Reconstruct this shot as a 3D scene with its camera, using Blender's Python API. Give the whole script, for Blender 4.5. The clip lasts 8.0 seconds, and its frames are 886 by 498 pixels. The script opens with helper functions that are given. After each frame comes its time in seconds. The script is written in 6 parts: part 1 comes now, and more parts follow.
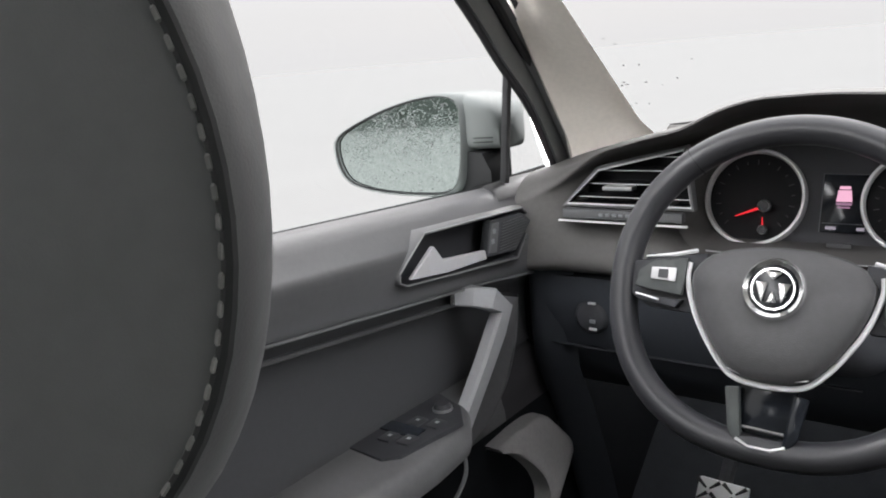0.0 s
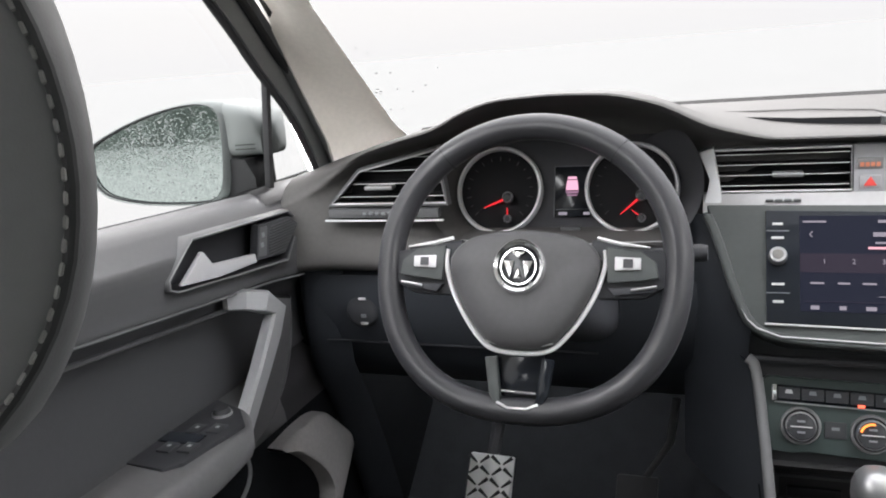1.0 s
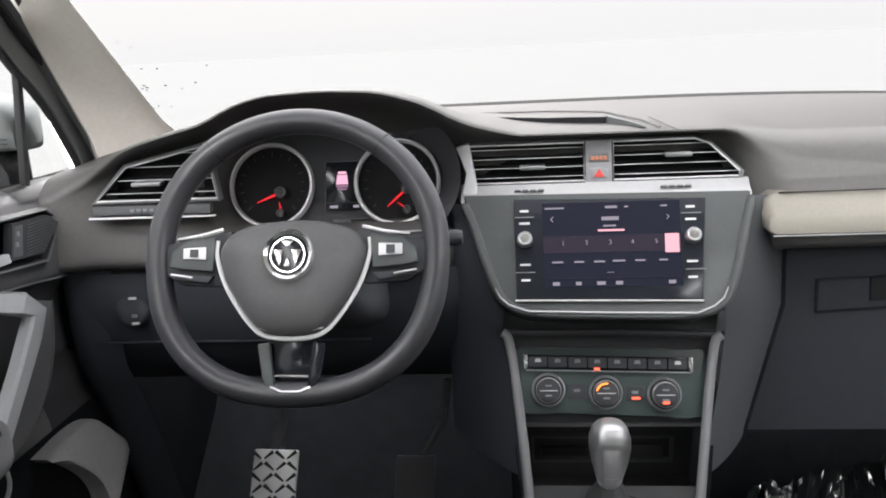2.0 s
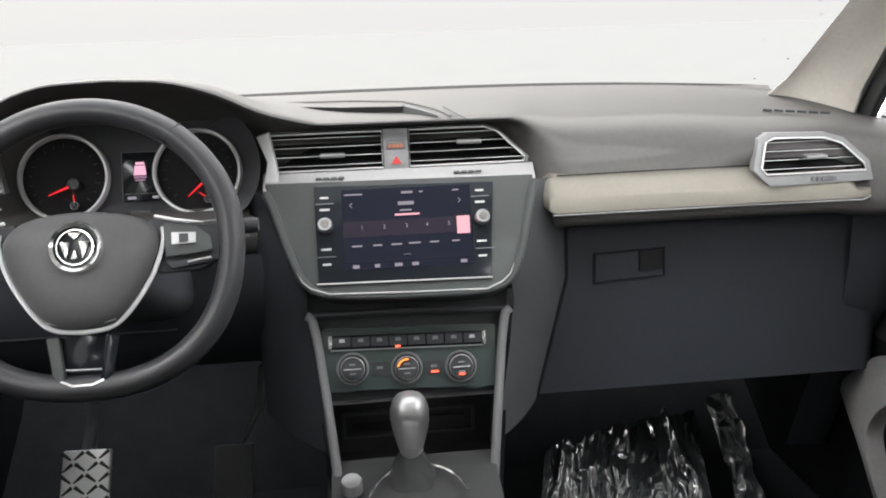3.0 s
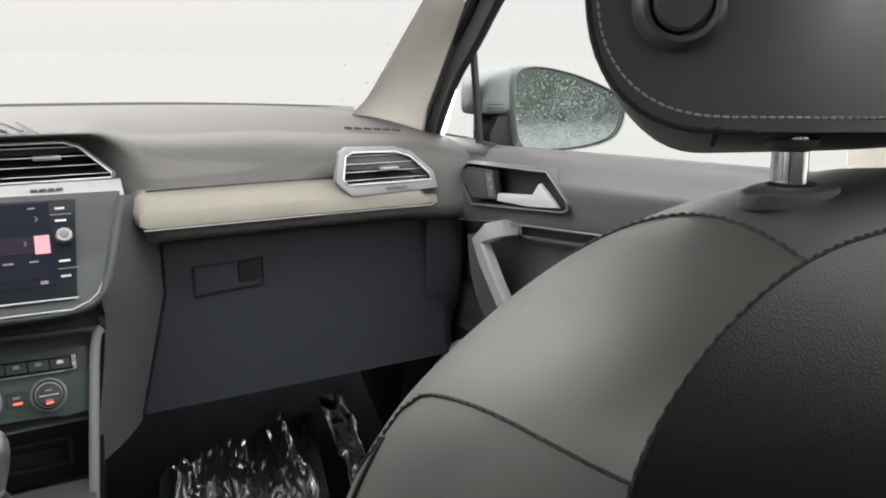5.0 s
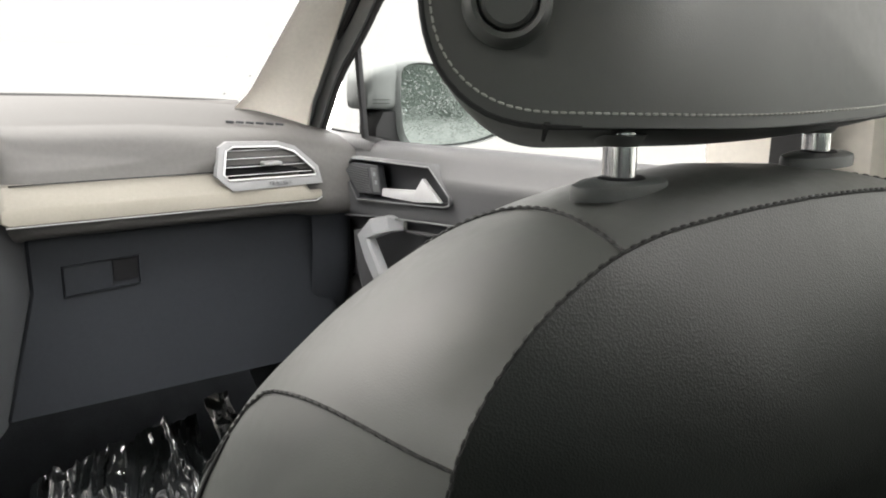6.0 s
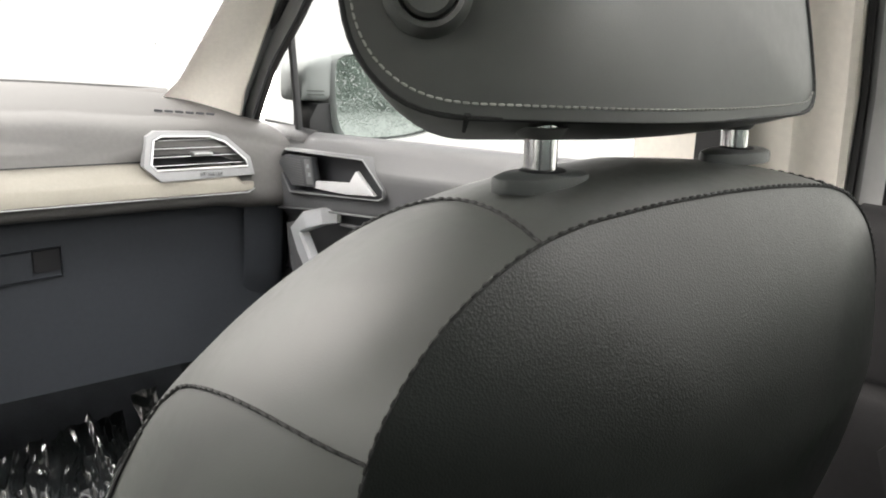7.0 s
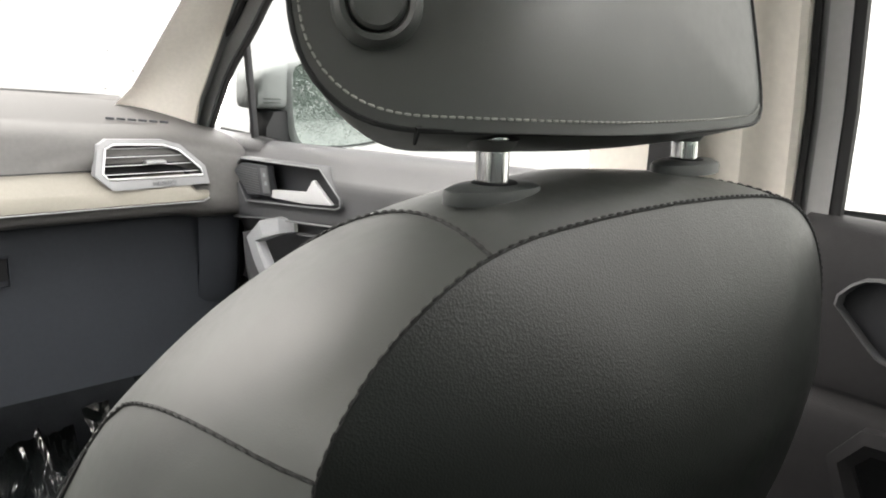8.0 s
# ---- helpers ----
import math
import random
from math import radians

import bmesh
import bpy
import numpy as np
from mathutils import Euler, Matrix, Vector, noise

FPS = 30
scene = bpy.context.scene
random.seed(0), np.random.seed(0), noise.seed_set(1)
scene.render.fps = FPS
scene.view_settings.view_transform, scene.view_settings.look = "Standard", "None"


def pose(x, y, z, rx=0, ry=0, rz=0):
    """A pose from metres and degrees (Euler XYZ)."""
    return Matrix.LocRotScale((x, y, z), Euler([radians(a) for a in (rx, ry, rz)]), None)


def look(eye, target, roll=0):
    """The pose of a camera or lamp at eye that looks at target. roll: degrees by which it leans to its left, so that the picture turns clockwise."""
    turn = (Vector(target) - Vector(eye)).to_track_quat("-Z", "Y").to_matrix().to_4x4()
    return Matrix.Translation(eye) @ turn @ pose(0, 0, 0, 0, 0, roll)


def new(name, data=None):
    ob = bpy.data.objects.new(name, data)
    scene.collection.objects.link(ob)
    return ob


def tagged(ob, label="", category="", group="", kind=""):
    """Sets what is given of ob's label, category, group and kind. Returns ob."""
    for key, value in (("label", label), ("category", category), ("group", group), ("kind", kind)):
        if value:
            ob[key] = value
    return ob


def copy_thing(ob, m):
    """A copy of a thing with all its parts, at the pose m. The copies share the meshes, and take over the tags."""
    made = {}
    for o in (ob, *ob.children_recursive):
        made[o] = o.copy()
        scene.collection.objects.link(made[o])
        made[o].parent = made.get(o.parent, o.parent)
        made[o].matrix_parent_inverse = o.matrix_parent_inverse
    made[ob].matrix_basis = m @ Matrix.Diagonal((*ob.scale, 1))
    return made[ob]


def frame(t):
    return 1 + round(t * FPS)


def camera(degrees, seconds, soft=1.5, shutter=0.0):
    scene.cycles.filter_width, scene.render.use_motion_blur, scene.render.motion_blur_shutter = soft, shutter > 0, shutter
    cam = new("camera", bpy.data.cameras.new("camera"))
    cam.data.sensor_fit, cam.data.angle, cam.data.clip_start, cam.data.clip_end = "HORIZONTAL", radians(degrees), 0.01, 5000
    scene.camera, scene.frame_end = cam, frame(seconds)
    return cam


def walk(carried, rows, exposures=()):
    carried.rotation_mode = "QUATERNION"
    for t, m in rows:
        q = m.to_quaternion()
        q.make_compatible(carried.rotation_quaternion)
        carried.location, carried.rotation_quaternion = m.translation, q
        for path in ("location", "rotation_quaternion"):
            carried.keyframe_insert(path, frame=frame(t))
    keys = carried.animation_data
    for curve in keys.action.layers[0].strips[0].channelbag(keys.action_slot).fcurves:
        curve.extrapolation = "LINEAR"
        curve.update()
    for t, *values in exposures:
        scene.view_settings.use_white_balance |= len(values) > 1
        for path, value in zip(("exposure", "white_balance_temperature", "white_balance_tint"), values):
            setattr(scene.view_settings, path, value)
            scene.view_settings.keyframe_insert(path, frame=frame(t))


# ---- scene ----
cam = camera(58.0, 8.0, soft=1.9)
PATH = [
    (0, (-0.149, -0.874, 1.225), (-1.351, 0.656, 0.762), -5.0),
    (0.5, (-0.144, -0.895, 1.221), (-1.08, 0.806, 0.743), -4.6),
    (1, (-0.13, -0.916, 1.216), (-0.827, 0.897, 0.74), -4.8),
    (1.5, (-0.113, -0.938, 1.208), (-0.561, 0.949, 0.722), -3.9),
    (1.7, (-0.104, -0.946, 1.204), (-0.447, 0.964, 0.723), -3.5),
    (2.8, (-0.056, -0.987, 1.204), (0.062, 0.94, 0.682), -1.8),
    (3, (-0.036, -0.997, 1.206), (0.148, 0.922, 0.675), -1.9),
    (3.5, (-0.022, -1.016, 1.198), (0.397, 0.874, 0.693), -1.0),
    (4, (-0.004, -1.035, 1.195), (0.634, 0.798, 0.711), -0.4),
    (4.5, (0.013, -1.056, 1.197), (0.847, 0.698, 0.72), -0.1),
    (5, (0.028, -1.069, 1.192), (1.015, 0.606, 0.72), 0.6),
    (5.2, (0.032, -1.073, 1.19), (1.07, 0.57, 0.715), 1.0),
    (6.3, (0.054, -1.085, 1.192), (1.283, 0.418, 0.712), 2.1),
    (6.5, (0.055, -1.085, 1.19), (1.31, 0.395, 0.706), 2.5),
    (7, (0.058, -1.087, 1.19), (1.359, 0.352, 0.706), 3.1),
    (7.5, (0.059, -1.088, 1.191), (1.401, 0.318, 0.72), 3.3),
    (8, (0.062, -1.088, 1.192), (1.438, 0.289, 0.731), 3.5),
]
walk(cam, [(t, look(eye, target, roll)) for t, eye, target, roll in PATH],
     exposures=[(0, 3.72, 6330, 12), (0.6, 3.9, 6330, 12), (1.7, 3.92, 6330, 12), (3.0, 3.82, 6430, 10), (5.0, 3.78, 6480, 10), (5.2, 3.8, 6510, 10), (6.3, 4.2, 6650, 10), (8.0, 4.3, 6650, 10)])

# ---- world and light: a bright overcast day ----
world = bpy.data.worlds.new("overcast_sky")
scene.world = world
world.use_nodes = True
wn, wl = world.node_tree.nodes, world.node_tree.links
wn.clear()
w_out = wn.new("ShaderNodeOutputWorld")
w_bg = wn.new("ShaderNodeBackground")
w_sky = wn.new("ShaderNodeTexSky")
w_sky.sky_type, w_sky.sun_disc = "NISHITA", False
w_sky.sun_elevation, w_sky.sun_rotation = radians(38), radians(-18)
w_sky.dust_density = 5.0
w_co = wn.new("ShaderNodeTexCoord")
w_sep = wn.new("ShaderNodeSeparateXYZ")
w_ramp = wn.new("ShaderNodeValToRGB")
w_mix = wn.new("ShaderNodeMixRGB")
w_mix.inputs[0].default_value = 0.97
# cloud brightens from the horizon to the zenith, as under a closed cloud cover
cr = w_ramp.color_ramp
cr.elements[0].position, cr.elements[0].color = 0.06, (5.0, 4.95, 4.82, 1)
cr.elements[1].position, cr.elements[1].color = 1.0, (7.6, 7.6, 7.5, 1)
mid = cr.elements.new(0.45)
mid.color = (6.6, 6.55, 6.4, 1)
wl.new(w_co.outputs["Generated"], w_sep.inputs[0])
wl.new(w_sep.outputs["Z"], w_ramp.inputs[0])
wl.new(w_sky.outputs[0], w_mix.inputs[1])
wl.new(w_ramp.outputs[0], w_mix.inputs[2])
wl.new(w_mix.outputs[0], w_bg.inputs[0])
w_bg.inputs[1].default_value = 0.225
wl.new(w_bg.outputs[0], w_out.inputs[0])
sun_data = bpy.data.lights.new("sun", "SUN")
sun_data.energy, sun_data.angle, sun_data.color = 0.4, radians(50), (1.0, 0.97, 0.93)
sun = new("sun", sun_data)
sun.matrix_world = look((-0.8, 2.4, 3.0), (0, 0, 1))


# ---- materials ----
def mat(name, base, rough=0.5, metal=0.0, vary=0.12, scale=40.0, bump=0.0, bscale=600.0, coat=0.0, spec=0.5, kind="noise"):
    """A surface with two scales of variation in colour and roughness and a fine relief."""
    m = bpy.data.materials.new(name)
    m.use_nodes = True
    n, l = m.node_tree.nodes, m.node_tree.links
    p = n["Principled BSDF"]
    p.inputs["Base Color"].default_value = (*base, 1)
    p.inputs["Roughness"].default_value = rough
    p.inputs["Metallic"].default_value = metal
    p.inputs["Coat Weight"].default_value = coat
    p.inputs["Coat Roughness"].default_value = 0.08
    p.inputs["Specular IOR Level"].default_value = spec
    co = n.new("ShaderNodeTexCoord")
    if vary:
        big = n.new("ShaderNodeTexNoise")
        big.inputs["Scale"].default_value, big.inputs["Detail"].default_value = scale * 0.2, 4
        small = n.new("ShaderNodeTexNoise")
        small.inputs["Scale"].default_value, small.inputs["Detail"].default_value = scale * 4, 2
        add = n.new("ShaderNodeMath")
        add.operation = "ADD"
        for tex, i in ((big, 0), (small, 1)):
            l.new(co.outputs["Object"], tex.inputs["Vector"])
            l.new(tex.outputs["Fac"], add.inputs[i])
        ramp = n.new("ShaderNodeMapRange")
        ramp.inputs["From Min"].default_value, ramp.inputs["From Max"].default_value = 0.6, 1.4
        ramp.inputs["To Min"].default_value, ramp.inputs["To Max"].default_value = 1 - vary, 1 + vary
        l.new(add.outputs[0], ramp.inputs["Value"])
        mul = n.new("ShaderNodeMixRGB")
        mul.blend_type = "MULTIPLY"
        mul.inputs[0].default_value = 1
        mul.inputs[1].default_value = (*base, 1)
        l.new(ramp.outputs[0], mul.inputs[2])
        l.new(mul.outputs[0], p.inputs["Base Color"])
        rr = n.new("ShaderNodeMapRange")
        rr.inputs["From Min"].default_value, rr.inputs["From Max"].default_value = 0.6, 1.4
        rr.inputs["To Min"].default_value, rr.inputs["To Max"].default_value = max(0.02, rough * 0.88), min(1, rough * 1.12)
        l.new(add.outputs[0], rr.inputs["Value"])
        l.new(rr.outputs[0], p.inputs["Roughness"])
    if bump:
        if kind == "leather":
            tex = n.new("ShaderNodeTexVoronoi")
            tex.inputs["Scale"].default_value = bscale
            out = tex.outputs["Distance"]
        else:
            tex = n.new("ShaderNodeTexNoise")
            tex.inputs["Scale"].default_value, tex.inputs["Detail"].default_value = bscale, 3
            out = tex.outputs["Fac"]
        l.new(co.outputs["Object"], tex.inputs["Vector"])
        b = n.new("ShaderNodeBump")
        b.inputs["Strength"].default_value, b.inputs["Distance"].default_value = bump, 0.001
        l.new(out, b.inputs["Height"])
        l.new(b.outputs[0], p.inputs["Normal"])
    return m


def glow(name, colour, strength):
    m = bpy.data.materials.new(name)
    m.use_nodes = True
    p = m.node_tree.nodes["Principled BSDF"]
    p.inputs["Base Color"].default_value = (0.006, 0.006, 0.008, 1)
    p.inputs["Roughness"].default_value = 0.3
    p.inputs["Specular IOR Level"].default_value = 0.08
    p.inputs["Emission Color"].default_value = (*colour, 1)
    p.inputs["Emission Strength"].default_value = strength * 0.2
    return m


M = {}
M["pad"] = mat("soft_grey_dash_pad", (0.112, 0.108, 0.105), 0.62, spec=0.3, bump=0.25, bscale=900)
M["doorpad"] = mat("soft_charcoal_door_pad", (0.068, 0.068, 0.071), 0.48, bump=0.25, bscale=900)
M["doorlow"] = mat("dark_door_insert", (0.05, 0.051, 0.055), 0.5, bump=0.25, bscale=900)
M["cheek"] = mat("charcoal_stack_side", (0.036, 0.038, 0.041), 0.5, bump=0.25, bscale=900)
M["silverframe"] = mat("silver_vent_frame", (0.23, 0.23, 0.235), 0.35, 0.4, vary=0.05)
M["plastic"] = mat("charcoal_grained_plastic", (0.09, 0.091, 0.094), 0.5, bump=0.25, bscale=900)
M["dark"] = mat("black_plastic", (0.03, 0.031, 0.035), 0.5, spec=0.4, bump=0.15, bscale=700)
M["knee"] = mat("dark_grained_panel", (0.028, 0.031, 0.037), 0.6, spec=0.2, bump=0.3, bscale=900)
M["gloss"] = mat("piano_black", (0.006, 0.007, 0.009), 0.12, vary=0.03, spec=0.3)
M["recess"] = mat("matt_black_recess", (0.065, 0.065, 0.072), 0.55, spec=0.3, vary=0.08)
M["void"] = mat("vent_depth_black", (0.013, 0.013, 0.0145), 0.6, spec=0.15, vary=0.05)
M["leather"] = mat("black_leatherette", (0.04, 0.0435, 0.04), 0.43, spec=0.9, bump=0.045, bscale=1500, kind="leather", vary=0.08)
# the seat's own leather, its colour darkened for the shade behind the backrest
M["leather_rear"] = mat("shaded_grained_leatherette", (0.0095, 0.0112, 0.0098), 0.38, spec=0.44, bump=0.14, bscale=1000, kind="leather", vary=0.15)
# one headrest leather in two tones: side darker as shaded, cover lighter as lit
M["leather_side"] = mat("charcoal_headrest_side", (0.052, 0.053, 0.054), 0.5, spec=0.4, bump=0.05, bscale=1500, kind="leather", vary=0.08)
M["leather_driver"] = mat("lightened_cover_leatherette", (0.128, 0.131, 0.13), 0.5, spec=0.5, bump=0.05, bscale=1500, kind="leather", vary=0.08)
M["rim"] = mat("smooth_wheel_leather", (0.017, 0.017, 0.019), 0.29, spec=0.8, coat=0.0, vary=0.0)
M["airbag"] = mat("grained_airbag_cover", (0.066, 0.065, 0.067), 0.38, bump=0.3, bscale=900)
M["chrome"] = mat("chrome", (0.9, 0.9, 0.9), 0.16, 1.0, vary=0.03)
M["satin"] = mat("satin_silver", (0.62, 0.62, 0.63), 0.32, 1.0, vary=0.05)
M["silverpaint"] = mat("silver_painted_plastic", (0.3, 0.3, 0.31), 0.4, 0.2, vary=0.05)
M["deco"] = mat("brushed_champagne_trim", (0.27, 0.25, 0.215), 0.5, 0.2, vary=0.08, scale=60)
M["beige"] = mat("beige_pillar_trim", (0.84, 0.79, 0.72), 0.8, vary=0.06, bump=0.2, bscale=1200)
M["housing"] = mat("dark_stack_housing", (0.049, 0.054, 0.053), 0.42, bump=0.15, bscale=900)
M["reardoor"] = mat("near_black_door_plastic", (0.033, 0.032, 0.034), 0.5, spec=0.3, bump=0.25, bscale=900)
M["rubber"] = mat("black_rubber_seal", (0.014, 0.014, 0.015), 0.65, vary=0.08)
M["ledge"] = mat("brushed_bright_trim", (0.56, 0.555, 0.56), 0.34, 0.4, vary=0.05)
M["frame"] = mat("grey_window_frame", (0.17, 0.175, 0.178), 0.5, vary=0.08)
M["framelight"] = mat("light_grey_door_frame", (0.4, 0.4, 0.4), 0.5, vary=0.06)
M["carpet"] = mat("black_carpet", (0.0125, 0.0135, 0.015), 0.95, spec=0.05, vary=0.35, scale=120, bump=0.9, bscale=1500)
M["thread"] = mat("pale_stitching_thread", (0.38, 0.38, 0.355), 0.7, vary=0.1)
# the pale headrest thread, darkened for the weaker light on the driver's side
M["threadmid"] = mat("dimmed_stitching_thread", (0.17, 0.17, 0.163), 0.7, vary=0.1)
M["threaddark"] = mat("black_stitching_thread", (0.006, 0.0066, 0.0064), 0.7, vary=0.1)
M["seam"] = mat("dark_seam", (0.008, 0.009, 0.009), 0.7, vary=0.1)
M["paint"] = mat("white_car_paint", (0.7, 0.75, 0.73), 0.3, vary=0.02, coat=0.4)
M["headliner"] = mat("pale_headliner", (0.58, 0.56, 0.52), 0.95, vary=0.06, bump=0.3, bscale=900)
M["ground"] = mat("pale_wet_concrete", (0.66, 0.66, 0.647), 0.8, vary=0.06, scale=3)
# green cast of a reflection mixed into the panel's dark grey
M["climate"] = mat("dark_panel_green_cast", (0.034, 0.046, 0.044), 0.33, vary=0.06)
M["switch"] = mat("grey_switch", (0.03, 0.031, 0.034), 0.4, vary=0.06)
M["lever"] = mat("bright_silver_lacquer", (0.72, 0.72, 0.73), 0.35, 0.25, vary=0.03)
M["leverm"] = mat("satin_metal_lever", (0.55, 0.55, 0.56), 0.35, 0.6, vary=0.04)
M["hedge"] = mat("dark_distant_trees", (0.2, 0.23, 0.21), 0.9, vary=0.4, scale=0.6)
M["print"] = mat("pale_print", (0.55, 0.55, 0.55), 0.5, vary=0.0)
M["printdim"] = mat("grey_print", (0.2, 0.21, 0.22), 0.5, vary=0.0)
M["screen_on"] = glow("display_blue", (0.03, 0.038, 0.075), 0.11)
M["screen_band"] = glow("display_band", (0.08, 0.06, 0.09), 0.14)
M["ui_white"] = glow("display_text", (0.8, 0.72, 0.82), 0.15)
M["ui_pink"] = glow("display_pink", (1.0, 0.5, 0.56), 0.4)
M["red"] = glow("red_needle", (1.0, 0.03, 0.04), 0.4)
M["amber"] = glow("amber_led", (1.0, 0.25, 0.05), 1.0)
M["redled"] = glow("red_led", (1.0, 0.12, 0.06), 1.0)
M["orangeprint"] = mat("dull_orange_print", (0.55, 0.2, 0.12), 0.5, vary=0.0)
M["redprint"] = mat("red_print", (0.6, 0.06, 0.05), 0.5, vary=0.0)
M["cluster_dim"] = glow("cluster_display_dim", (0.75, 0.4, 0.6), 0.16)
M["cluster_ui"] = glow("cluster_display", (0.95, 0.5, 0.66), 0.38)

mg = bpy.data.materials.new("wet_mirror_glass")
mg.use_nodes = True
_n, _l = mg.node_tree.nodes, mg.node_tree.links
_p = _n["Principled BSDF"]
_p.inputs["Base Color"].default_value = (0.6, 0.68, 0.65, 1)
_p.inputs["Metallic"].default_value, _p.inputs["Roughness"].default_value = 1.0, 0.04
_c = _n.new("ShaderNodeTexCoord")
_v = _n.new("ShaderNodeTexVoronoi")
_v.inputs["Scale"].default_value = 380
_d = _n.new("ShaderNodeMapRange")
_d.inputs["From Min"].default_value, _d.inputs["From Max"].default_value = 0.1, 0.55
_d.inputs["To Min"].default_value, _d.inputs["To Max"].default_value = 1.0, 0.0
_z = _n.new("ShaderNodeTexNoise")
_z.inputs["Scale"].default_value, _z.inputs["Detail"].default_value = 34, 6
_k = _n.new("ShaderNodeMapRange")
_k.inputs["From Min"].default_value, _k.inputs["From Max"].default_value = 0.36, 0.6
_k.inputs["To Min"].default_value, _k.inputs["To Max"].default_value = 0.0, 0.04
_b = _n.new("ShaderNodeBump")
_b.inputs["Distance"].default_value = 0.0016
_g = _n.new("ShaderNodeTexNoise")
_g.inputs["Scale"].default_value, _g.inputs["Detail"].default_value = 330, 3
_r = _n.new("ShaderNodeValToRGB")
_r.color_ramp.elements[0].position, _r.color_ramp.elements[0].color = 0.38, (0.47, 0.54, 0.52, 1)
_r.color_ramp.elements[1].position, _r.color_ramp.elements[1].color = 0.6, (0.68, 0.76, 0.73, 1)
for _t in (_v, _z, _g):
    _l.new(_c.outputs["Object"], _t.inputs["Vector"])
_l.new(_g.outputs["Fac"], _r.inputs[0])
_l.new(_r.outputs[0], _p.inputs["Base Color"])
_l.new(_z.outputs["Fac"], _k.inputs["Value"])
_l.new(_k.outputs[0], _b.inputs["Strength"])
_l.new(_v.outputs["Distance"], _d.inputs["Value"])
_l.new(_d.outputs[0], _b.inputs["Height"])
_l.new(_b.outputs[0], _p.inputs["Normal"])
M["mirror"] = mg


def clear_glass(name, tint):
    m = bpy.data.materials.new(name)
    m.use_nodes = True
    n, l = m.node_tree.nodes, m.node_tree.links
    n.clear()
    o = n.new("ShaderNodeOutputMaterial")
    t = n.new("ShaderNodeBsdfTransparent")
    t.inputs[0].default_value = (*tint, 1)
    g = n.new("ShaderNodeBsdfGlossy")
    g.inputs["Roughness"].default_value = 0.02
    f = n.new("ShaderNodeFresnel")
    f.inputs["IOR"].default_value = 1.06
    x = n.new("ShaderNodeMixShader")
    l.new(f.outputs[0], x.inputs[0])
    l.new(t.outputs[0], x.inputs[1])
    l.new(g.outputs[0], x.inputs[2])
    l.new(x.outputs[0], o.inputs[0])
    return m


# tint only dims the bright outside view; these panes cast no shadow
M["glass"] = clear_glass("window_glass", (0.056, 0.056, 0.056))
# for the unseen rear pane: darkened to keep light off the seat backs
M["glass_dark"] = clear_glass("light_blocking_glass", (0.05, 0.055, 0.055))
# rear side panes, their tint set to weaken light on the seat backs
M["glass_tinted"] = clear_glass("light_cutting_glass", (0.095, 0.095, 0.0925))
M["drop"] = clear_glass("water_drop", (0.62, 0.62, 0.62))
film = bpy.data.materials.new("clear_plastic_film")
film.use_nodes = True
_p = film.node_tree.nodes["Principled BSDF"]
_p.inputs["Base Color"].default_value = (0.012, 0.014, 0.015, 1)
_p.inputs["IOR"].default_value = 1.9
_p.inputs["Roughness"].default_value = 0.17
_p.inputs["Specular IOR Level"].default_value = 0.5
_p.inputs["Coat Weight"].default_value = 1.0
_p.inputs["Coat Roughness"].default_value = 0.1
_p.inputs["Coat IOR"].default_value = 1.6
M["film"] = film


# ---- building helpers ----
def V(*a):
    return Vector(a)


def empty(name, base, label, category, group=""):
    ob = new(name)
    ob.location = base
    ob.empty_display_size = 0.05
    return tagged(ob, label, category, group)


def part(name, bm, material, parent=None, label="", smooth=40, kind="", category=""):
    """Links a bmesh as one mesh object, under a thing or a part when one is given."""
    bmesh.ops.remove_doubles(bm, verts=bm.verts, dist=1e-6)
    bmesh.ops.recalc_face_normals(bm, faces=bm.faces)
    me = bpy.data.meshes.new(name)
    bm.to_mesh(me)
    bm.free()
    if smooth:
        me.shade_smooth()
        me.set_sharp_from_angle(angle=radians(smooth))
    me.materials.append(M[material])
    ob = new(name, me)
    if parent:
        ob.parent = parent
        if parent.type == "EMPTY":
            ob.matrix_parent_inverse = Matrix.Translation(parent.location).inverted()
    return tagged(ob, label, category, "", kind)


def poly_face(bm, pts):
    return bm.faces.new([bm.verts.new(p) for p in pts])


def chaikin(pts, n=2, closed=False):
    pts = [Vector(p) for p in pts]
    for _ in range(n):
        out = [] if closed else [pts[0]]
        m = len(pts)
        for i in range(m if closed else m - 1):
            a, b = pts[i], pts[(i + 1) % m]
            out += [a.lerp(b, 0.25), a.lerp(b, 0.75)]
        if not closed:
            out.append(pts[-1])
        pts = out
    return pts


def resample(pts, n, closed=False):
    pts = [Vector(p) for p in pts]
    if closed:
        pts = pts + [pts[0]]
    d = [0.0]
    for a, b in zip(pts, pts[1:]):
        d.append(d[-1] + (b - a).length)
    out, j = [], 0
    for i in range(n):
        s = d[-1] * i / (n if closed else n - 1)
        while j < len(d) - 2 and d[j + 1] < s:
            j += 1
        k = (s - d[j]) / max(1e-9, d[j + 1] - d[j])
        out.append(pts[j].lerp(pts[j + 1], min(1, max(0, k))))
    return out


def sheet(rows, close_u=False, close_v=False, bm=None):
    """A quad net over rows of points."""
    bm = bm or bmesh.new()
    vs = [[bm.verts.new(p) for p in r] for r in rows]
    nr, nc = len(vs), len(vs[0])
    for i in range(nr if close_u else nr - 1):
        for j in range(nc if close_v else nc - 1):
            q = (vs[i][j], vs[(i + 1) % nr][j], vs[(i + 1) % nr][(j + 1) % nc], vs[i][(j + 1) % nc])
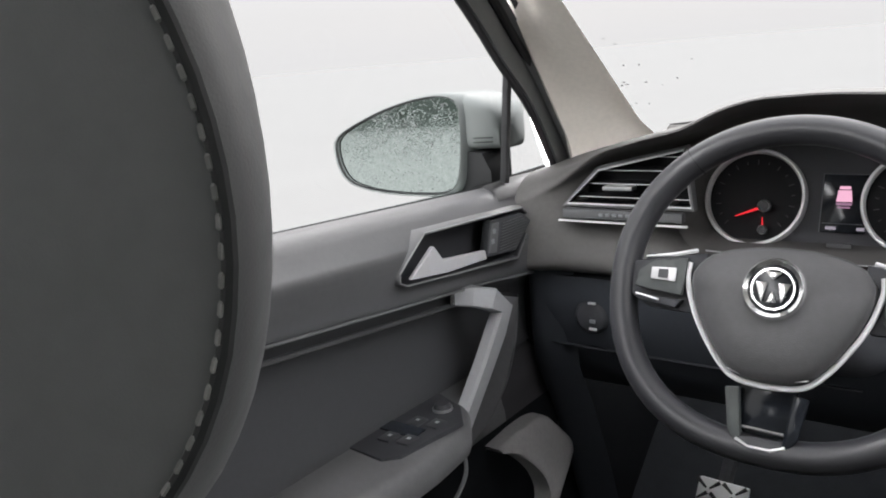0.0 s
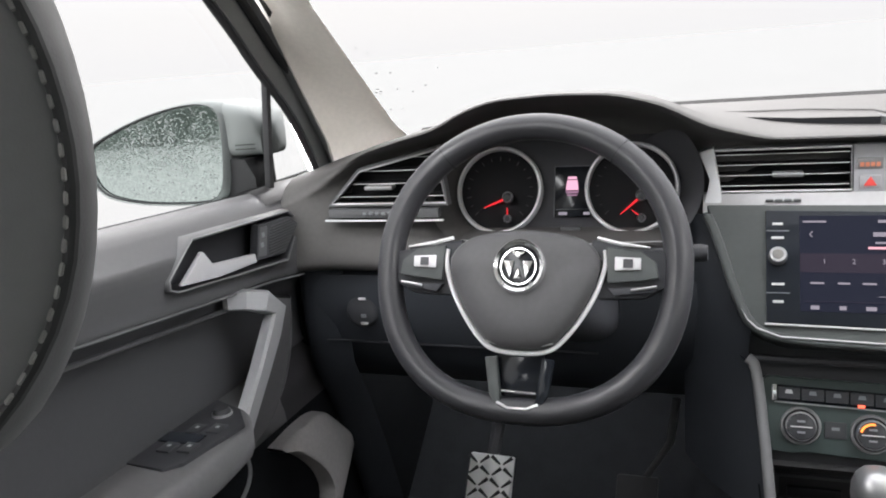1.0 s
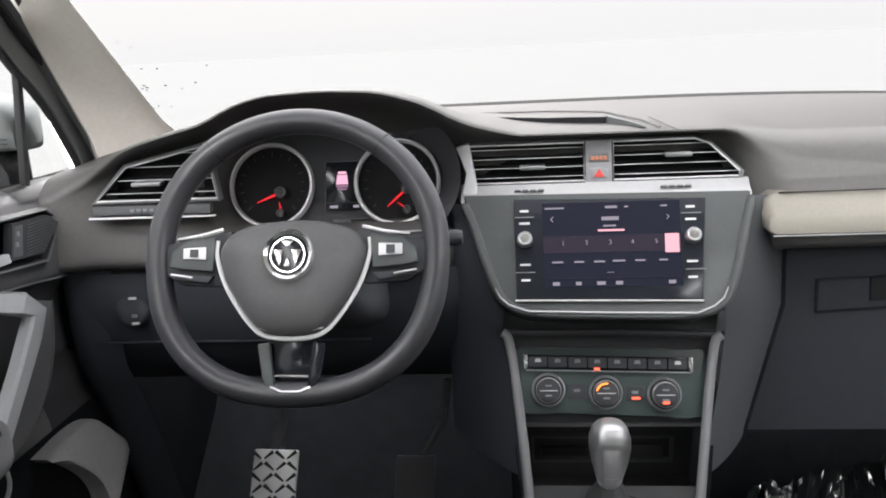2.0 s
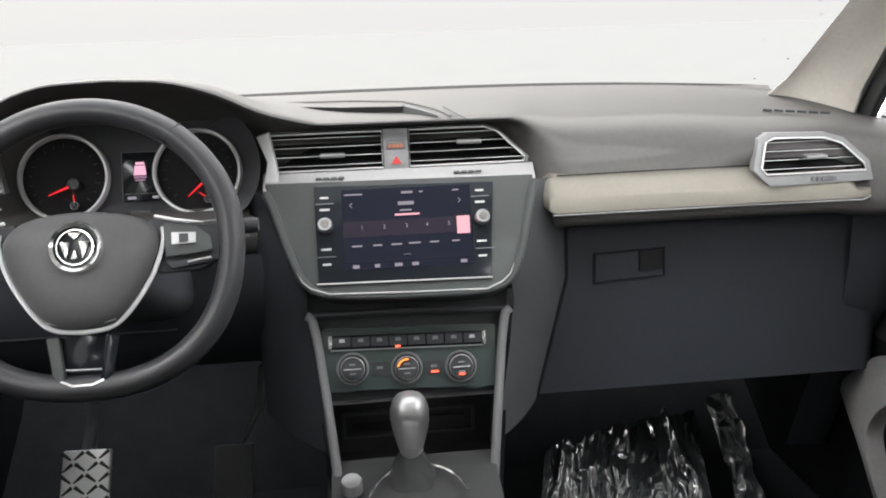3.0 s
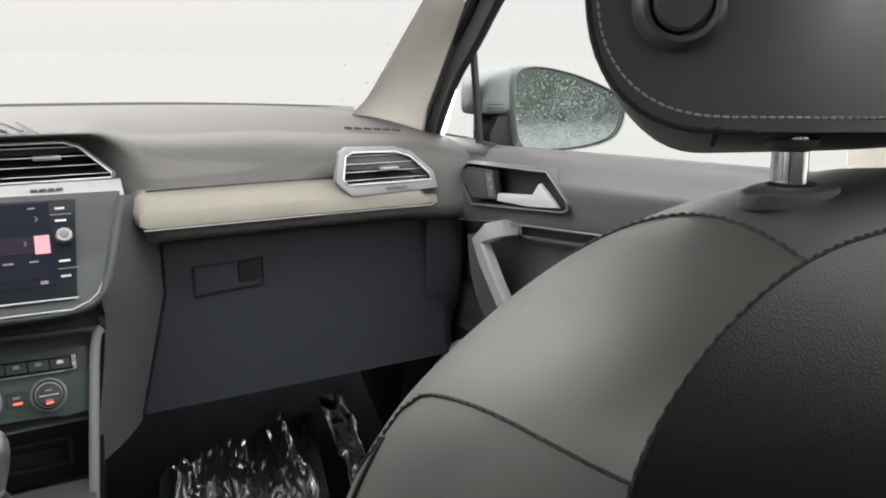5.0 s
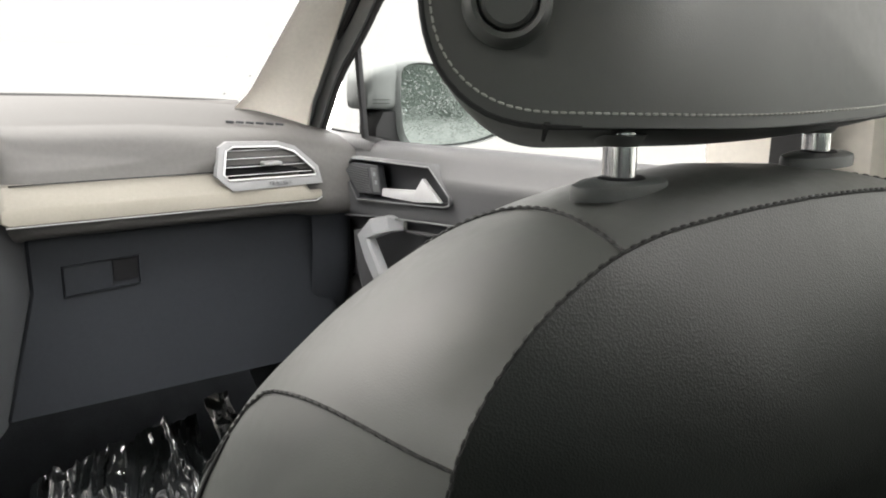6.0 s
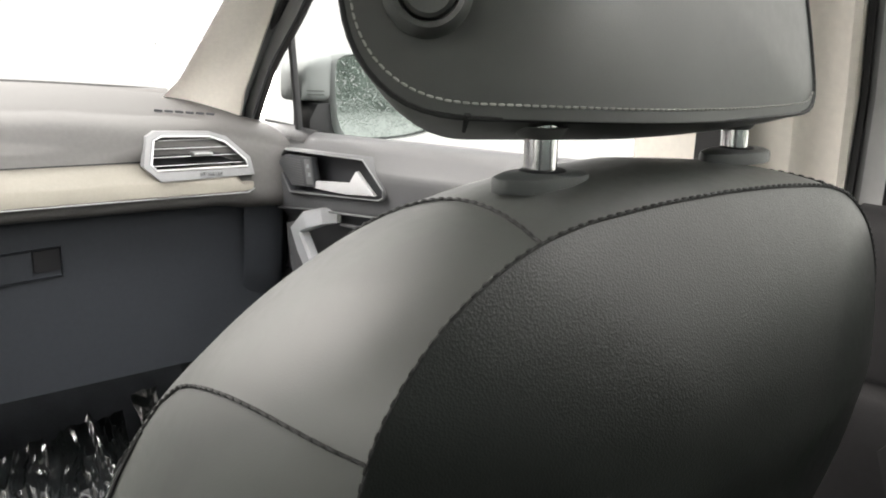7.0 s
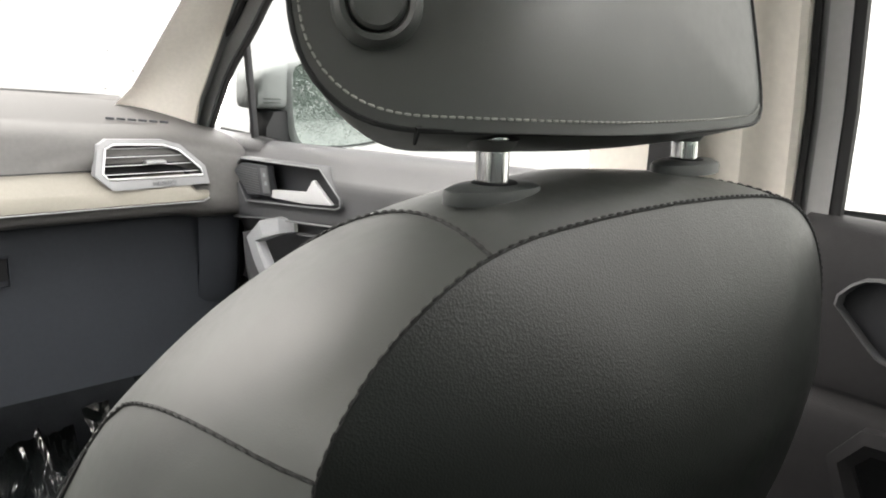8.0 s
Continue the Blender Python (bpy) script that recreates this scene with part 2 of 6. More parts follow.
            bm.faces.new(q)
    return bm, vs


def loft(rings, caps=True, bm=None):
    bm, vs = sheet(rings, close_v=True, bm=bm)
    if caps:
        bm.faces.new(vs[0])
        bm.faces.new(vs[-1])
    return bm


def prism(pts, depth, bevel=0.0, bm=None, seg=2):
    """A plate: the outline pts, given thickness along the vector depth, with rounded edges."""
    own = bm is None
    b = bmesh.new()
    f = poly_face(b, pts)
    ext = bmesh.ops.extrude_face_region(b, geom=[f])
    bmesh.ops.translate(b, vec=depth, verts=[v for v in ext["geom"] if isinstance(v, bmesh.types.BMVert)])
    bmesh.ops.recalc_face_normals(b, faces=b.faces)
    if bevel:
        bmesh.ops.bevel(b, geom=list(b.edges), offset=bevel, segments=seg, profile=0.6, affect="EDGES", clamp_overlap=True)
    if own:
        return b
    me = bpy.data.meshes.new("tmp")
    b.to_mesh(me)
    b.free()
    bm.from_mesh(me)
    bpy.data.meshes.remove(me)
    return bm


def frame_ring(outer, inner, depth, lift=0.0):
    """A frame between two outlines with the same number of points; lift rounds its crest."""
    d = Vector(depth)
    mids = [Vector(a).lerp(Vector(b), 0.5) - d.normalized() * lift for a, b in zip(outer, inner)]
    rows = [[Vector(p) + d for p in outer], [Vector(p) for p in outer], mids, [Vector(p) for p in inner], [Vector(p) + d for p in inner]]
    bm, vs = sheet(rows, close_u=True, close_v=True)
    return bm


def box(c, size, m=None, bevel=0.002, bm=None, seg=2):
    x, y, z = (s / 2 for s in size)
    m = m or Matrix()
    pts = [Vector(c) + m.to_3x3() @ Vector(p) for p in ((-x, -y, -z), (x, -y, -z), (x, -y, z), (-x, -y, z))]
    return prism(pts, m.to_3x3() @ Vector((0, 2 * y, 0)), bevel, bm, seg)


def tube(path, r, n=10, closed=False, bm=None, flat=1.0, up=None):
    path = [Vector(p) for p in path]
    rs = r if isinstance(r, (list, tuple)) else [r] * len(path)
    rings, m = [], len(path)
    ref = Vector(up) if up else None
    for i, p in enumerate(path):
        if closed:
            d = path[(i + 1) % m] - path[i - 1]
        else:
            d = path[min(i + 1, m - 1)] - path[max(i - 1, 0)]
        d.normalize()
        if ref is None:
            ref = d.orthogonal()
        a = (ref - d * ref.dot(d)).normalized()
        b = d.cross(a)
        if not up:
            ref = a
        rings.append([p + (a * math.cos(t) + b * math.sin(t) * flat) * rs[i] for t in (2 * math.pi * k / n for k in range(n))])
    if closed:
        bm, _ = sheet(rings, close_u=True, close_v=True, bm=bm)
        return bm
    return loft(rings, True, bm)


def lathe(profile, m, n=28, bm=None):
    """A turned body: profile of (radius, height) round the local z of m."""
    bm = bm or bmesh.new()
    prev = None
    for r, h in profile:
        if r <= 0:
            cur = [bm.verts.new(m @ Vector((0, 0, h)))]
        else:
            cur = [bm.verts.new(m @ Vector((r * math.cos(2 * math.pi * k / n), r * math.sin(2 * math.pi * k / n), h))) for k in range(n)]
        if prev:
            for k in range(n):
                q = (k + 1) % n
                if len(prev) == 1 and len(cur) > 1:
                    bm.faces.new((prev[0], cur[k], cur[q]))
                elif len(cur) == 1 and len(prev) > 1:
                    bm.faces.new((prev[k], prev[q], cur[0]))
                elif len(cur) > 1:
                    bm.faces.new((prev[k], prev[q], cur[q], cur[k]))
        prev = cur
    return bm


def facing(p, normal, up=(0, 0, 1)):
    """A pose at p whose local z is normal and whose local y is near up."""
    z = Vector(normal).normalized()
    x = Vector(up).cross(z).normalized()
    y = z.cross(x)
    r = Matrix((x, y, z)).transposed().to_4x4()
    return Matrix.Translation(p) @ r


def stitches(path, normal_at, step, length, r, lift=0.0):
    """Short rounded threads along a path, lying on the surface."""
    pts = [Vector(p) for p in path]
    total = sum((b - a).length for a, b in zip(pts, pts[1:]))
    fine = resample(pts, max(4, int(total / step) * 2))
    bm = bmesh.new()
    for i in range(0, len(fine) - 2, 2):
        a, b = fine[i], fine[i + 1]
        mid, d = (a + b) / 2, (b - a).normalized()
        up = normal_at(mid)
        a2, b2 = mid - d * length / 2, mid + d * length / 2
        tube([a2, a2 + up * lift + d * length * 0.2, b2 + up * lift - d * length * 0.2, b2], [r * 0.5, r, r, r * 0.5], 5, bm=bm)
    return bm


def pillow(outline_a, outline_b, side, bulge_a, bulge_b, closed, rings=7, nband=7, flat_to=None):
    """Point nets for an upholstered body between two outlines: the band round it and its two faces."""
    n = len(outline_a)
    ca = sum(outline_a, Vector()) / n
    cb = sum(outline_b, Vector()) / n
    axis = (cb - ca).normalized()
    band = []
    for k in range(nband + 1):
        t = k / nband
        row = []
        for i in range(n):
            p = outline_a[i].lerp(outline_b[i], t)
            a, b = outline_a[i - 1 if closed or i else 0], outline_a[(i + 1) % n if closed else min(i + 1, n - 1)]
            tang = (b - a).normalized()
            out = tang.cross(axis).normalized()
            if out.dot(p - ca.lerp(cb, t)) < 0:
                out = -out
            row.append(p + out * side * math.sin(math.pi * t) ** 0.8)
        band.append(row)

    def face(outline, c, push):
        rows = []
        for k in range(rings + 1):
            s = 1 - k / rings
            rows.append([c + (p - c) * s + push * (1 - s ** 2) for p in outline])
        return rows
    return band, face(outline_a, ca, bulge_a), face(outline_b, cb, bulge_b)


# ---- ground and car shell ----
bm, _ = sheet([[V(x, y, 0) for x in (-400, -20, -4, 4, 20, 400)] for y in (-400, -20, -4, 4, 20, 400)])
part("ground", bm, "ground", smooth=0, kind="structure", label="pale wet concrete ground around the car", category="ground")

SIDE = (-1, 1)
rows = []
for k in range(161):
    a = radians(190 + k)
    top = 9 + 5 * noise.noise(V(k * 0.13, 0.5, 0)) + 2.5 * noise.noise(V(k * 0.6, 3, 0))
    rows.append([V((52 + 2 * noise.noise(V(k * 0.4, z * 0.3, 7))) * math.cos(a), (52 + 2 * noise.noise(V(k * 0.5, z * 0.4, 2))) * math.sin(a), z) for z in np.linspace(0, 1, 9) * top])
bm, _ = sheet(rows)
part("backdrop", bm, "hedge", kind="structure", label="dark distant tree line behind the car", category="trees")


def belt(y):
    """Height of the window sill along the car."""
    return 1.052 + 0.052 * max(0.0, 0.02 - y)


bm = bmesh.new()
box((0, -0.9, 0.365), (1.5, 3.1, 0.03), bevel=0.004, bm=bm)
part("floor", bm, "carpet", kind="structure", label="black carpeted car floor", category="floor")
bm, _ = sheet([[V(x, y, z) for x in np.linspace(-0.74, 0.74, 9)] for y, z in ((0.36, 0.38), (0.52, 0.5), (0.6, 0.62), (0.6, 1.0), (0.585, 1.05), (0.54, 1.06))])
part("wall_front", bm, "carpet", kind="structure", label="dark carpeted bulkhead of the footwells", category="bulkhead")
rows = [[V(x, y, z - 0.05 * (abs(x) / 0.62) ** 3) for x in np.linspace(-0.62, 0.62, 13)] for y, z in ((-0.28, 1.545), (-0.6, 1.57), (-1.1, 1.58), (-1.7, 1.575), (-2.3, 1.53))]
bm, vs = sheet(rows)
sheet([[p + V(0, 0, 0.03) for p in r] for r in rows], bm=bm)
part("ceiling", bm, "headliner", kind="structure", label="pale fabric headliner under the closed roof", category="headliner")
for s in SIDE:
    bm = box((s * 0.75, 0.36, 0.67), (0.03, 0.6, 0.62), bevel=0.004)
    part("wall_kick", bm, "carpet", kind="structure", label="dark footwell side panel ahead of the door", category="kick panel")
# unseen wall, raised to hold back light from behind
part("wall_rear", box((0, -1.7, 0.77), (1.46, 0.08, 0.8), bevel=0.02), "dark", kind="structure", label="unseen dark wall behind the seats, raised to hold back rear light", category="wall")
bm, _ = sheet([[V(x, y + 0.1 * (abs(x) / 0.6) ** 2, z) for x in np.linspace(-0.66, 0.66, 9)] for y, z in ((-2.42, 1.07), (-2.3, 1.53))])
part("window_rear", bm, "glass_dark", kind="structure", label="dark privacy glass of the rear window", category="window")
part("wall_tailgate", box((0, -2.42, 0.72), (1.5, 0.06, 0.7), bevel=0.02), "dark", kind="structure", label="dark inner side of the tailgate", category="wall")
for s in SIDE:
    # outer body side in white paint, with the sill and the shoulder line
    rows = []
    for y in np.linspace(0.75, -2.45, 18):
        rows.append([V(s * x, y, z) for x, z in ((0.80, 0.28), (0.89, 0.35), (0.905, 0.55), (0.915, 0.8), (0.905, 0.93), (0.86, belt(y) - 0.02), (0.80, belt(y) - 0.012))])
    bm, _ = sheet(rows)
    part("wall_left" if s < 0 else "wall_right", bm, "paint", kind="structure", label="white painted outer body side of the car", category="car body")

    # unseen side walls of the rear cabin and rear quarter panels, black to hold back light
    if s < 0:
        part("wall_cabin", box((s * 0.75, -1.6, 0.72), (0.02, 1.6, 0.68), bevel=0.004), "dark", kind="structure", label="unseen black side wall, added to stop light bouncing in the rear cabin", category="wall")
    part("wall_quarter", box((s * 0.7, -1.93, 1.29), (0.03, 0.86, 0.5), bevel=0.004), "dark", kind="structure", label="unseen black rear quarter panel, sized to hold back light", category="wall")

# ---- A-pillars, windscreen, window frames ----
def wind_y(x):
    """Distance of the windscreen's foot along the dash top."""
    a = abs(x) / 0.66
    return 0.53 - 0.33 * a ** 3.2


for s in SIDE:
    # trim skin between the windscreen edge and the door seal, running up to the roof
    foot = [V(0.585, 0.228, 1.072), V(0.602, 0.222, 1.07), V(0.648, 0.195, 1.065), V(0.672, 0.165, 1.055), V(0.69, 0.138, 1.045)]
    low = [V(0.606, 0.168, 1.12), V(0.616, 0.165, 1.125), V(0.636, 0.153, 1.12), V(0.677, 0.138, 1.108), V(0.69, 0.118, 1.1)]
    midr = [V(0.606, -0.045, 1.283), V(0.61, -0.04, 1.282), V(0.63, -0.035, 1.282), V(0.672, -0.012, 1.286), V(0.69, -0.02, 1.29)]
    top = [V(0.535, -0.33, 1.5), V(0.545, -0.335, 1.502), V(0.563, -0.352, 1.497), V(0.6, -0.36, 1.5), V(0.62, -0.375, 1.5)]
    back = [V(0.5, -0.5, 1.54), V(0.52, -0.5, 1.54), V(0.55, -0.5, 1.535), V(0.58, -0.5, 1.53), V(0.6, -0.5, 1.53)]
    rows = []
    keys = [foot, low, midr, top, back]
    for a, b, n in zip(keys, keys[1:], (3, 8, 8, 3)):
        for k in range(n):
            t = k / n
            rows.append([p.lerp(q, t) for p, q in zip(a, b)])
    rows.append(back)
    cols = list(zip(*rows))
    cols = [chaikin(c, 1) for c in cols]
    rows = [chaikin([V(s * p.x, p.y, p.z) for p in r], 1) for r in zip(*cols)]
    outer = [[p + V(s * 0.012, 0.012, 0.004) for p in r] for r in rows]
    ring = [list(r) + list(reversed(o)) for r, o in zip(rows, outer)]
    name = "trim_left" if s < 0 else "trim_right"
    part(name, loft(ring), "beige", kind="structure", label="beige fabric-covered windscreen pillar trim", category="pillar trim")

    e2 = [V(0.693, 0.15, 1.05), V(0.693, 0.127, 1.1), V(0.693, -0.006, 1.29), V(0.618, -0.373, 1.5), V(0.598, -0.5, 1.53)]
    e3 = [V(0.72, 0.175, 1.05), V(0.718, 0.145, 1.106), V(0.704, -0.044, 1.292), V(0.645, -0.36, 1.49), V(0.605, -0.6, 1.51)]
    rows = [[V(s * (p.x + (q.x - p.x) * t + 0.004 * (t > 0.3)), p.y + (q.y - p.y) * t, p.z + (q.z - p.z) * t) for t in (0, 0.35, 0.7, 1)] for p, q in zip(chaikin(e2, 2), chaikin(e3, 2))]
    bm, _ = sheet(rows)
    part("trim_jamb", bm, "frame", kind="structure", label="grey door jamb beside the pillar trim", category="door jamb")

    # grey door frame with its black seals, round the front window
    line = chaikin([V(0.716, 0.172, 1.058), V(0.716, 0.142, 1.108), V(0.712, 0.09, 1.176), V(0.706, 0.012, 1.236), V(0.7, -0.048, 1.292), V(0.64, -0.36, 1.49), V(0.6, -0.62, 1.51)], 2)
    wide = []
    for i, p in enumerate(line):
        d = (line[min(i + 1, len(line) - 1)] - line[max(i - 1, 0)]).normalized()
        up = V(0, -d.z, d.y)
        if up.z > 0:
            up = -up
        wide.append((V(s * p.x, p.y, p.z), V(s * up.x, up.y, up.z).normalized()))
    ring = []
    for p, u in wide:
        w = 0.03
        ring.append([p, p + V(s * -0.004, 0, 0) + u * 0.012, p + u * w, p + u * w + V(s * 0.014, 0, 0), p + V(s * 0.014, 0, 0)])
    part("window_frame", loft(ring), "frame", kind="structure", label="dark grey door window frame", category="window frame")
    bm = tube([p + V(s * -0.004, 0.004, 0.002) for p, _ in wide], 0.006, 8)
    part("trim_seal", bm, "rubber", kind="structure", label="black rubber door seal along the pillar", category="door seal")
    bm = tube([p + u * 0.032 + V(s * 0.008, 0, 0) for p, u in wide], 0.005, 8)
    part("trim_seal", bm, "rubber", kind="structure", label="black rubber window seal", category="door seal")
    # divider bar of the small corner window
    a, b = V(s * 0.74, 0.026, 1.04), V(s * 0.711, 0.012, 1.215)
    bm = prism([a + V(0, -0.001, 0), a + V(0, 0.01, 0), b + V(0, 0.007, 0), b + V(0, -0.003, 0)], V(s * 0.009, 0, 0), 0.002)
    part("window_bar", bm, "rubber", kind="structure", label="black upright bar of the corner window", category="window bar")

rows = []
for k in range(9):
    t = k / 8
    row = []
    for x in np.linspace(-1, 1, 17):
        f = V(x * 0.72, wind_y(x * 0.68) + 0.035, 1.06)
        r = V(x * 0.64, -0.34 - 0.06 * abs(x) ** 2 + 0.04, 1.5 + 0.02 * (1 - x * x))
        p = f.lerp(r, t)
        row.append(p + V(0, 0.03, 0.03) * math.sin(math.pi * t))
    rows.append(row)
bm, _ = sheet(rows)
ob = part("window_1", bm, "glass", kind="structure", label="raked windscreen with a few raindrops, tinted to dim the sky", category="windscreen")
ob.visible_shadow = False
for i, s in enumerate(SIDE):
    bm, _ = sheet([[V(s * 0.752, 0.17, 1.03), V(s * 0.752, -0.05, 1.03), V(s * 0.76, -0.65, 1.06)],
                   [V(s * 0.735, 0.06, 1.2), V(s * 0.73, -0.05, 1.25), V(s * 0.73, -0.65, 1.25)],
                   [V(s * 0.71, -0.06, 1.3), V(s * 0.7, -0.2, 1.4), V(s * 0.68, -0.65, 1.49)]])
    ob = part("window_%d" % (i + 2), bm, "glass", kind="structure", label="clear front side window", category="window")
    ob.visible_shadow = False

    bm, _ = sheet([[V(s * 0.768, -0.85, 1.06), V(s * 0.768, -1.3, 1.06), V(s * 0.768, -1.9, 1.08)], [V(s * 0.745, -0.85, 1.25), V(s * 0.745, -1.3, 1.25), V(s * 0.745, -1.9, 1.25)], [V(s * 0.64, -0.85, 1.5), V(s * 0.64, -1.3, 1.5), V(s * 0.64, -1.9, 1.5)]])
    part("window_%d" % (i + 4), bm, "glass_tinted", kind="structure", label="lightly tinted rear side window", category="window")

# ---- B-pillars ----
for s in SIDE:
    ring = []
    for z, x, f in ((0.7, 0.745, 0), (1.0, 0.748, 0.0), (1.09, 0.748, 0.0), (1.17, 0.738, 0.0), (1.256, 0.722, 0.0), (1.38, 0.68, 0.005), (1.5, 0.62, 0.01)):
        ring.append([V(s * (x + dx), y + f, z) for dx, y in ((0.035, -0.602), (0.002, -0.606), (-0.014, -0.617), (-0.02, -0.645), (-0.023, -0.7), (-0.0225, -0.765), (-0.0195, -0.778), (-0.01, -0.785), (-0.0075, -0.795), (-0.0085, -0.81), (-0.012, -0.8155), (-0.0085, -0.8205), (0.04, -0.822))])
    part("trim_pillar", loft(ring[2:]), "beige", kind="structure", label="beige moulded centre pillar trim", category="pillar trim")
    part("trim_pillar_foot", loft([[p + V(s * -0.001, 0, -0.001) for p in r] for r in ring[:3]]), "plastic", kind="structure", label="charcoal lower half of the centre pillar trim", category="pillar trim")
    for y, w, m, dx, deep, lab in ((-0.8245, 0.0027, "rubber", -0.008, 0.03, "black rubber door seal"), (-0.8295, 0.0026, "silverframe", -0.003, 0.03, "grey metal lip of the door opening"), (-0.841, 0.0088, "framelight", -0.004, 0.03, "light grey rear door frame upright"), (-0.8545, 0.0046, "rubber", -0.003, 0.008, "black rear window channel")):
        p = [(s * (0.75 + dx), y, 1.06), (s * (0.744 + dx), y, 1.17), (s * (0.727 + dx), y, 1.256), (s * (0.685 + dx), y + 0.005, 1.38), (s * (0.625 + dx), y + 0.01, 1.5)]
        ring = [[V(px, py - w, pz), V(px, py + w, pz), V(px + s * deep, py + w, pz), V(px + s * deep, py - w, pz)] for px, py, pz in p]
        part("trim_upright", loft(ring), m, kind="structure", label=lab, category="door frame")

# ---- dashboard ----
dash = empty("dashboard", (0, 0.3, 0.9), "dark grey soft-touch dashboard with silver trim below the windscreen", "dashboard")


SEC = {
    -0.72: [(0.20, 1.05), (0.13, 1.062), (0.06, 1.062), (0.03, 1.052), (0.012, 1.03), (0.01, 1.02), (0.01, 1.0), (0.01, 0.985), (0.01, 0.955), (0.015, 0.935), (0.06, 0.925)],
    -0.67: [(0.20, 1.085), (0.15, 1.082), (0.085, 1.08), (0.045, 1.068), (0.034, 1.05), (0.04, 1.04), (0.04, 1.02), (0.034, 0.99), (0.03, 0.955), (0.035, 0.937), (0.06, 0.927)],
    -0.60: [(0.30, 1.092), (0.22, 1.095), (0.11, 1.1), (0.035, 1.1), (0.028, 1.092), (0.085, 1.085), (0.08, 1.02), (0.036, 0.99), (0.03, 0.955), (0.035, 0.937), (0.06, 0.927)],
    -0.52: [(0.38, 1.1), (0.26, 1.104), (0.12, 1.116), (0.005, 1.122), (0.0, 1.112), (0.085, 1.1), (0.08, 1.02), (0.036, 0.99), (0.03, 0.955), (0.035, 0.937), (0.06, 0.927)],
    -0.478: [(0.42, 1.1), (0.27, 1.108), (0.12, 1.128), (-0.012, 1.131), (-0.016, 1.121), (0.13, 1.114), (0.11, 0.99), (0.05, 0.975), (0.02, 0.955), (0.035, 0.937), (0.06, 0.927)],
    -0.44: [(0.44, 1.1), (0.28, 1.114), (0.12, 1.144), (-0.016, 1.15), (-0.02, 1.142), (0.145, 1.122), (0.12, 0.985), (0.05, 0.972), (0.015, 0.955), (0.035, 0.937), (0.06, 0.927)],
    -0.40: [(0.46, 1.1), (0.28, 1.118), (0.12, 1.152), (-0.016, 1.161), (-0.02, 1.154), (0.145, 1.126), (0.12, 0.985), (0.05, 0.972), (0.015, 0.955), (0.035, 0.937), (0.06, 0.927)],
    -0.33: [(0.48, 1.1), (0.28, 1.119), (0.12, 1.154), (-0.016, 1.164), (-0.02, 1.157), (0.145, 1.126), (0.12, 0.985), (0.05, 0.972), (0.015, 0.955), (0.035, 0.937), (0.06, 0.927)],
    -0.26: [(0.5, 1.1), (0.28, 1.117), (0.12, 1.152), (-0.014, 1.161), (-0.018, 1.153), (0.145, 1.124), (0.12, 0.985), (0.05, 0.972), (0.015, 0.955), (0.035, 0.937), (0.06, 0.927)],
    -0.21: [(0.51, 1.1), (0.28, 1.11), (0.12, 1.136), (0.0, 1.146), (-0.004, 1.137), (0.14, 1.115), (0.12, 0.985), (0.05, 0.972), (0.02, 0.955), (0.035, 0.937), (0.06, 0.927)],
    -0.165: [(0.51, 1.1), (0.28, 1.103), (0.14, 1.108), (0.06, 1.114), (0.056, 1.104), (0.12, 1.085), (0.115, 1.0), (0.09, 0.99), (0.06, 0.985), (0.06, 0.93), (0.07, 0.9)],
    -0.10: [(0.52, 1.1), (0.28, 1.1), (0.15, 1.095), (0.09, 1.092), (0.088, 1.084), (0.125, 1.08), (0.12, 1.0), (0.1, 0.99), (0.06, 0.985), (0.06, 0.93), (0.07, 0.9)],
    0.178: [(0.52, 1.1), (0.28, 1.1), (0.15, 1.093), (0.09, 1.09), (0.088, 1.083), (0.125, 1.08), (0.12, 1.0), (0.1, 0.99), (0.06, 0.985), (0.06, 0.93), (0.07, 0.9)],
    0.208: [(0.51, 1.1), (0.28, 1.1), (0.15, 1.088), (0.09, 1.076), (0.085, 1.06), (0.088, 1.035), (0.082, 1.0), (0.07, 0.99), (0.055, 0.985), (0.055, 0.93), (0.075, 0.91)],
    0.23: [(0.5, 1.1), (0.28, 1.1), (0.15, 1.085), (0.09, 1.07), (0.078, 1.048), (0.07, 1.025), (0.06, 1.005), (0.045, 0.985), (0.029, 0.954), (0.05, 0.936), (0.085, 0.932)],
    0.42: [(0.465, 1.1), (0.28, 1.1), (0.15, 1.083), (0.09, 1.066), (0.076, 1.044), (0.066, 1.022), (0.056, 1.003), (0.044, 0.985), (0.029, 0.954), (0.05, 0.936), (0.085, 0.932)],
    0.5: [(0.42, 1.1), (0.26, 1.099), (0.14, 1.081), (0.075, 1.066), (0.049, 1.05), (0.041, 1.026), (0.051, 1.005), (0.043, 0.985), (0.028, 0.954), (0.049, 0.936), (0.084, 0.932)],
    0.62: [(0.28, 1.095), (0.2, 1.092), (0.12, 1.076), (0.06, 1.062), (0.047, 1.05), (0.041, 1.026), (0.047, 1.003), (0.034, 0.985), (0.022, 0.954), (0.045, 0.936), (0.08, 0.932)],
    0.67: [(0.2, 1.08), (0.15, 1.075), (0.09, 1.064), (0.04, 1.05), (0.032, 1.036), (0.03, 1.02), (0.03, 1.003), (0.028, 0.985), (0.022, 0.955), (0.03, 0.935), (0.06, 0.925)],
    0.72: [(0.17, 1.06), (0.12, 1.058), (0.06, 1.05), (0.03, 1.04), (0.014, 1.03), (0.012, 1.02), (0.012, 1.0), (0.012, 0.985), (0.012, 0.955), (0.02, 0.935), (0.06, 0.925)],
}


def dash_profile(x):
    ks = sorted(SEC)
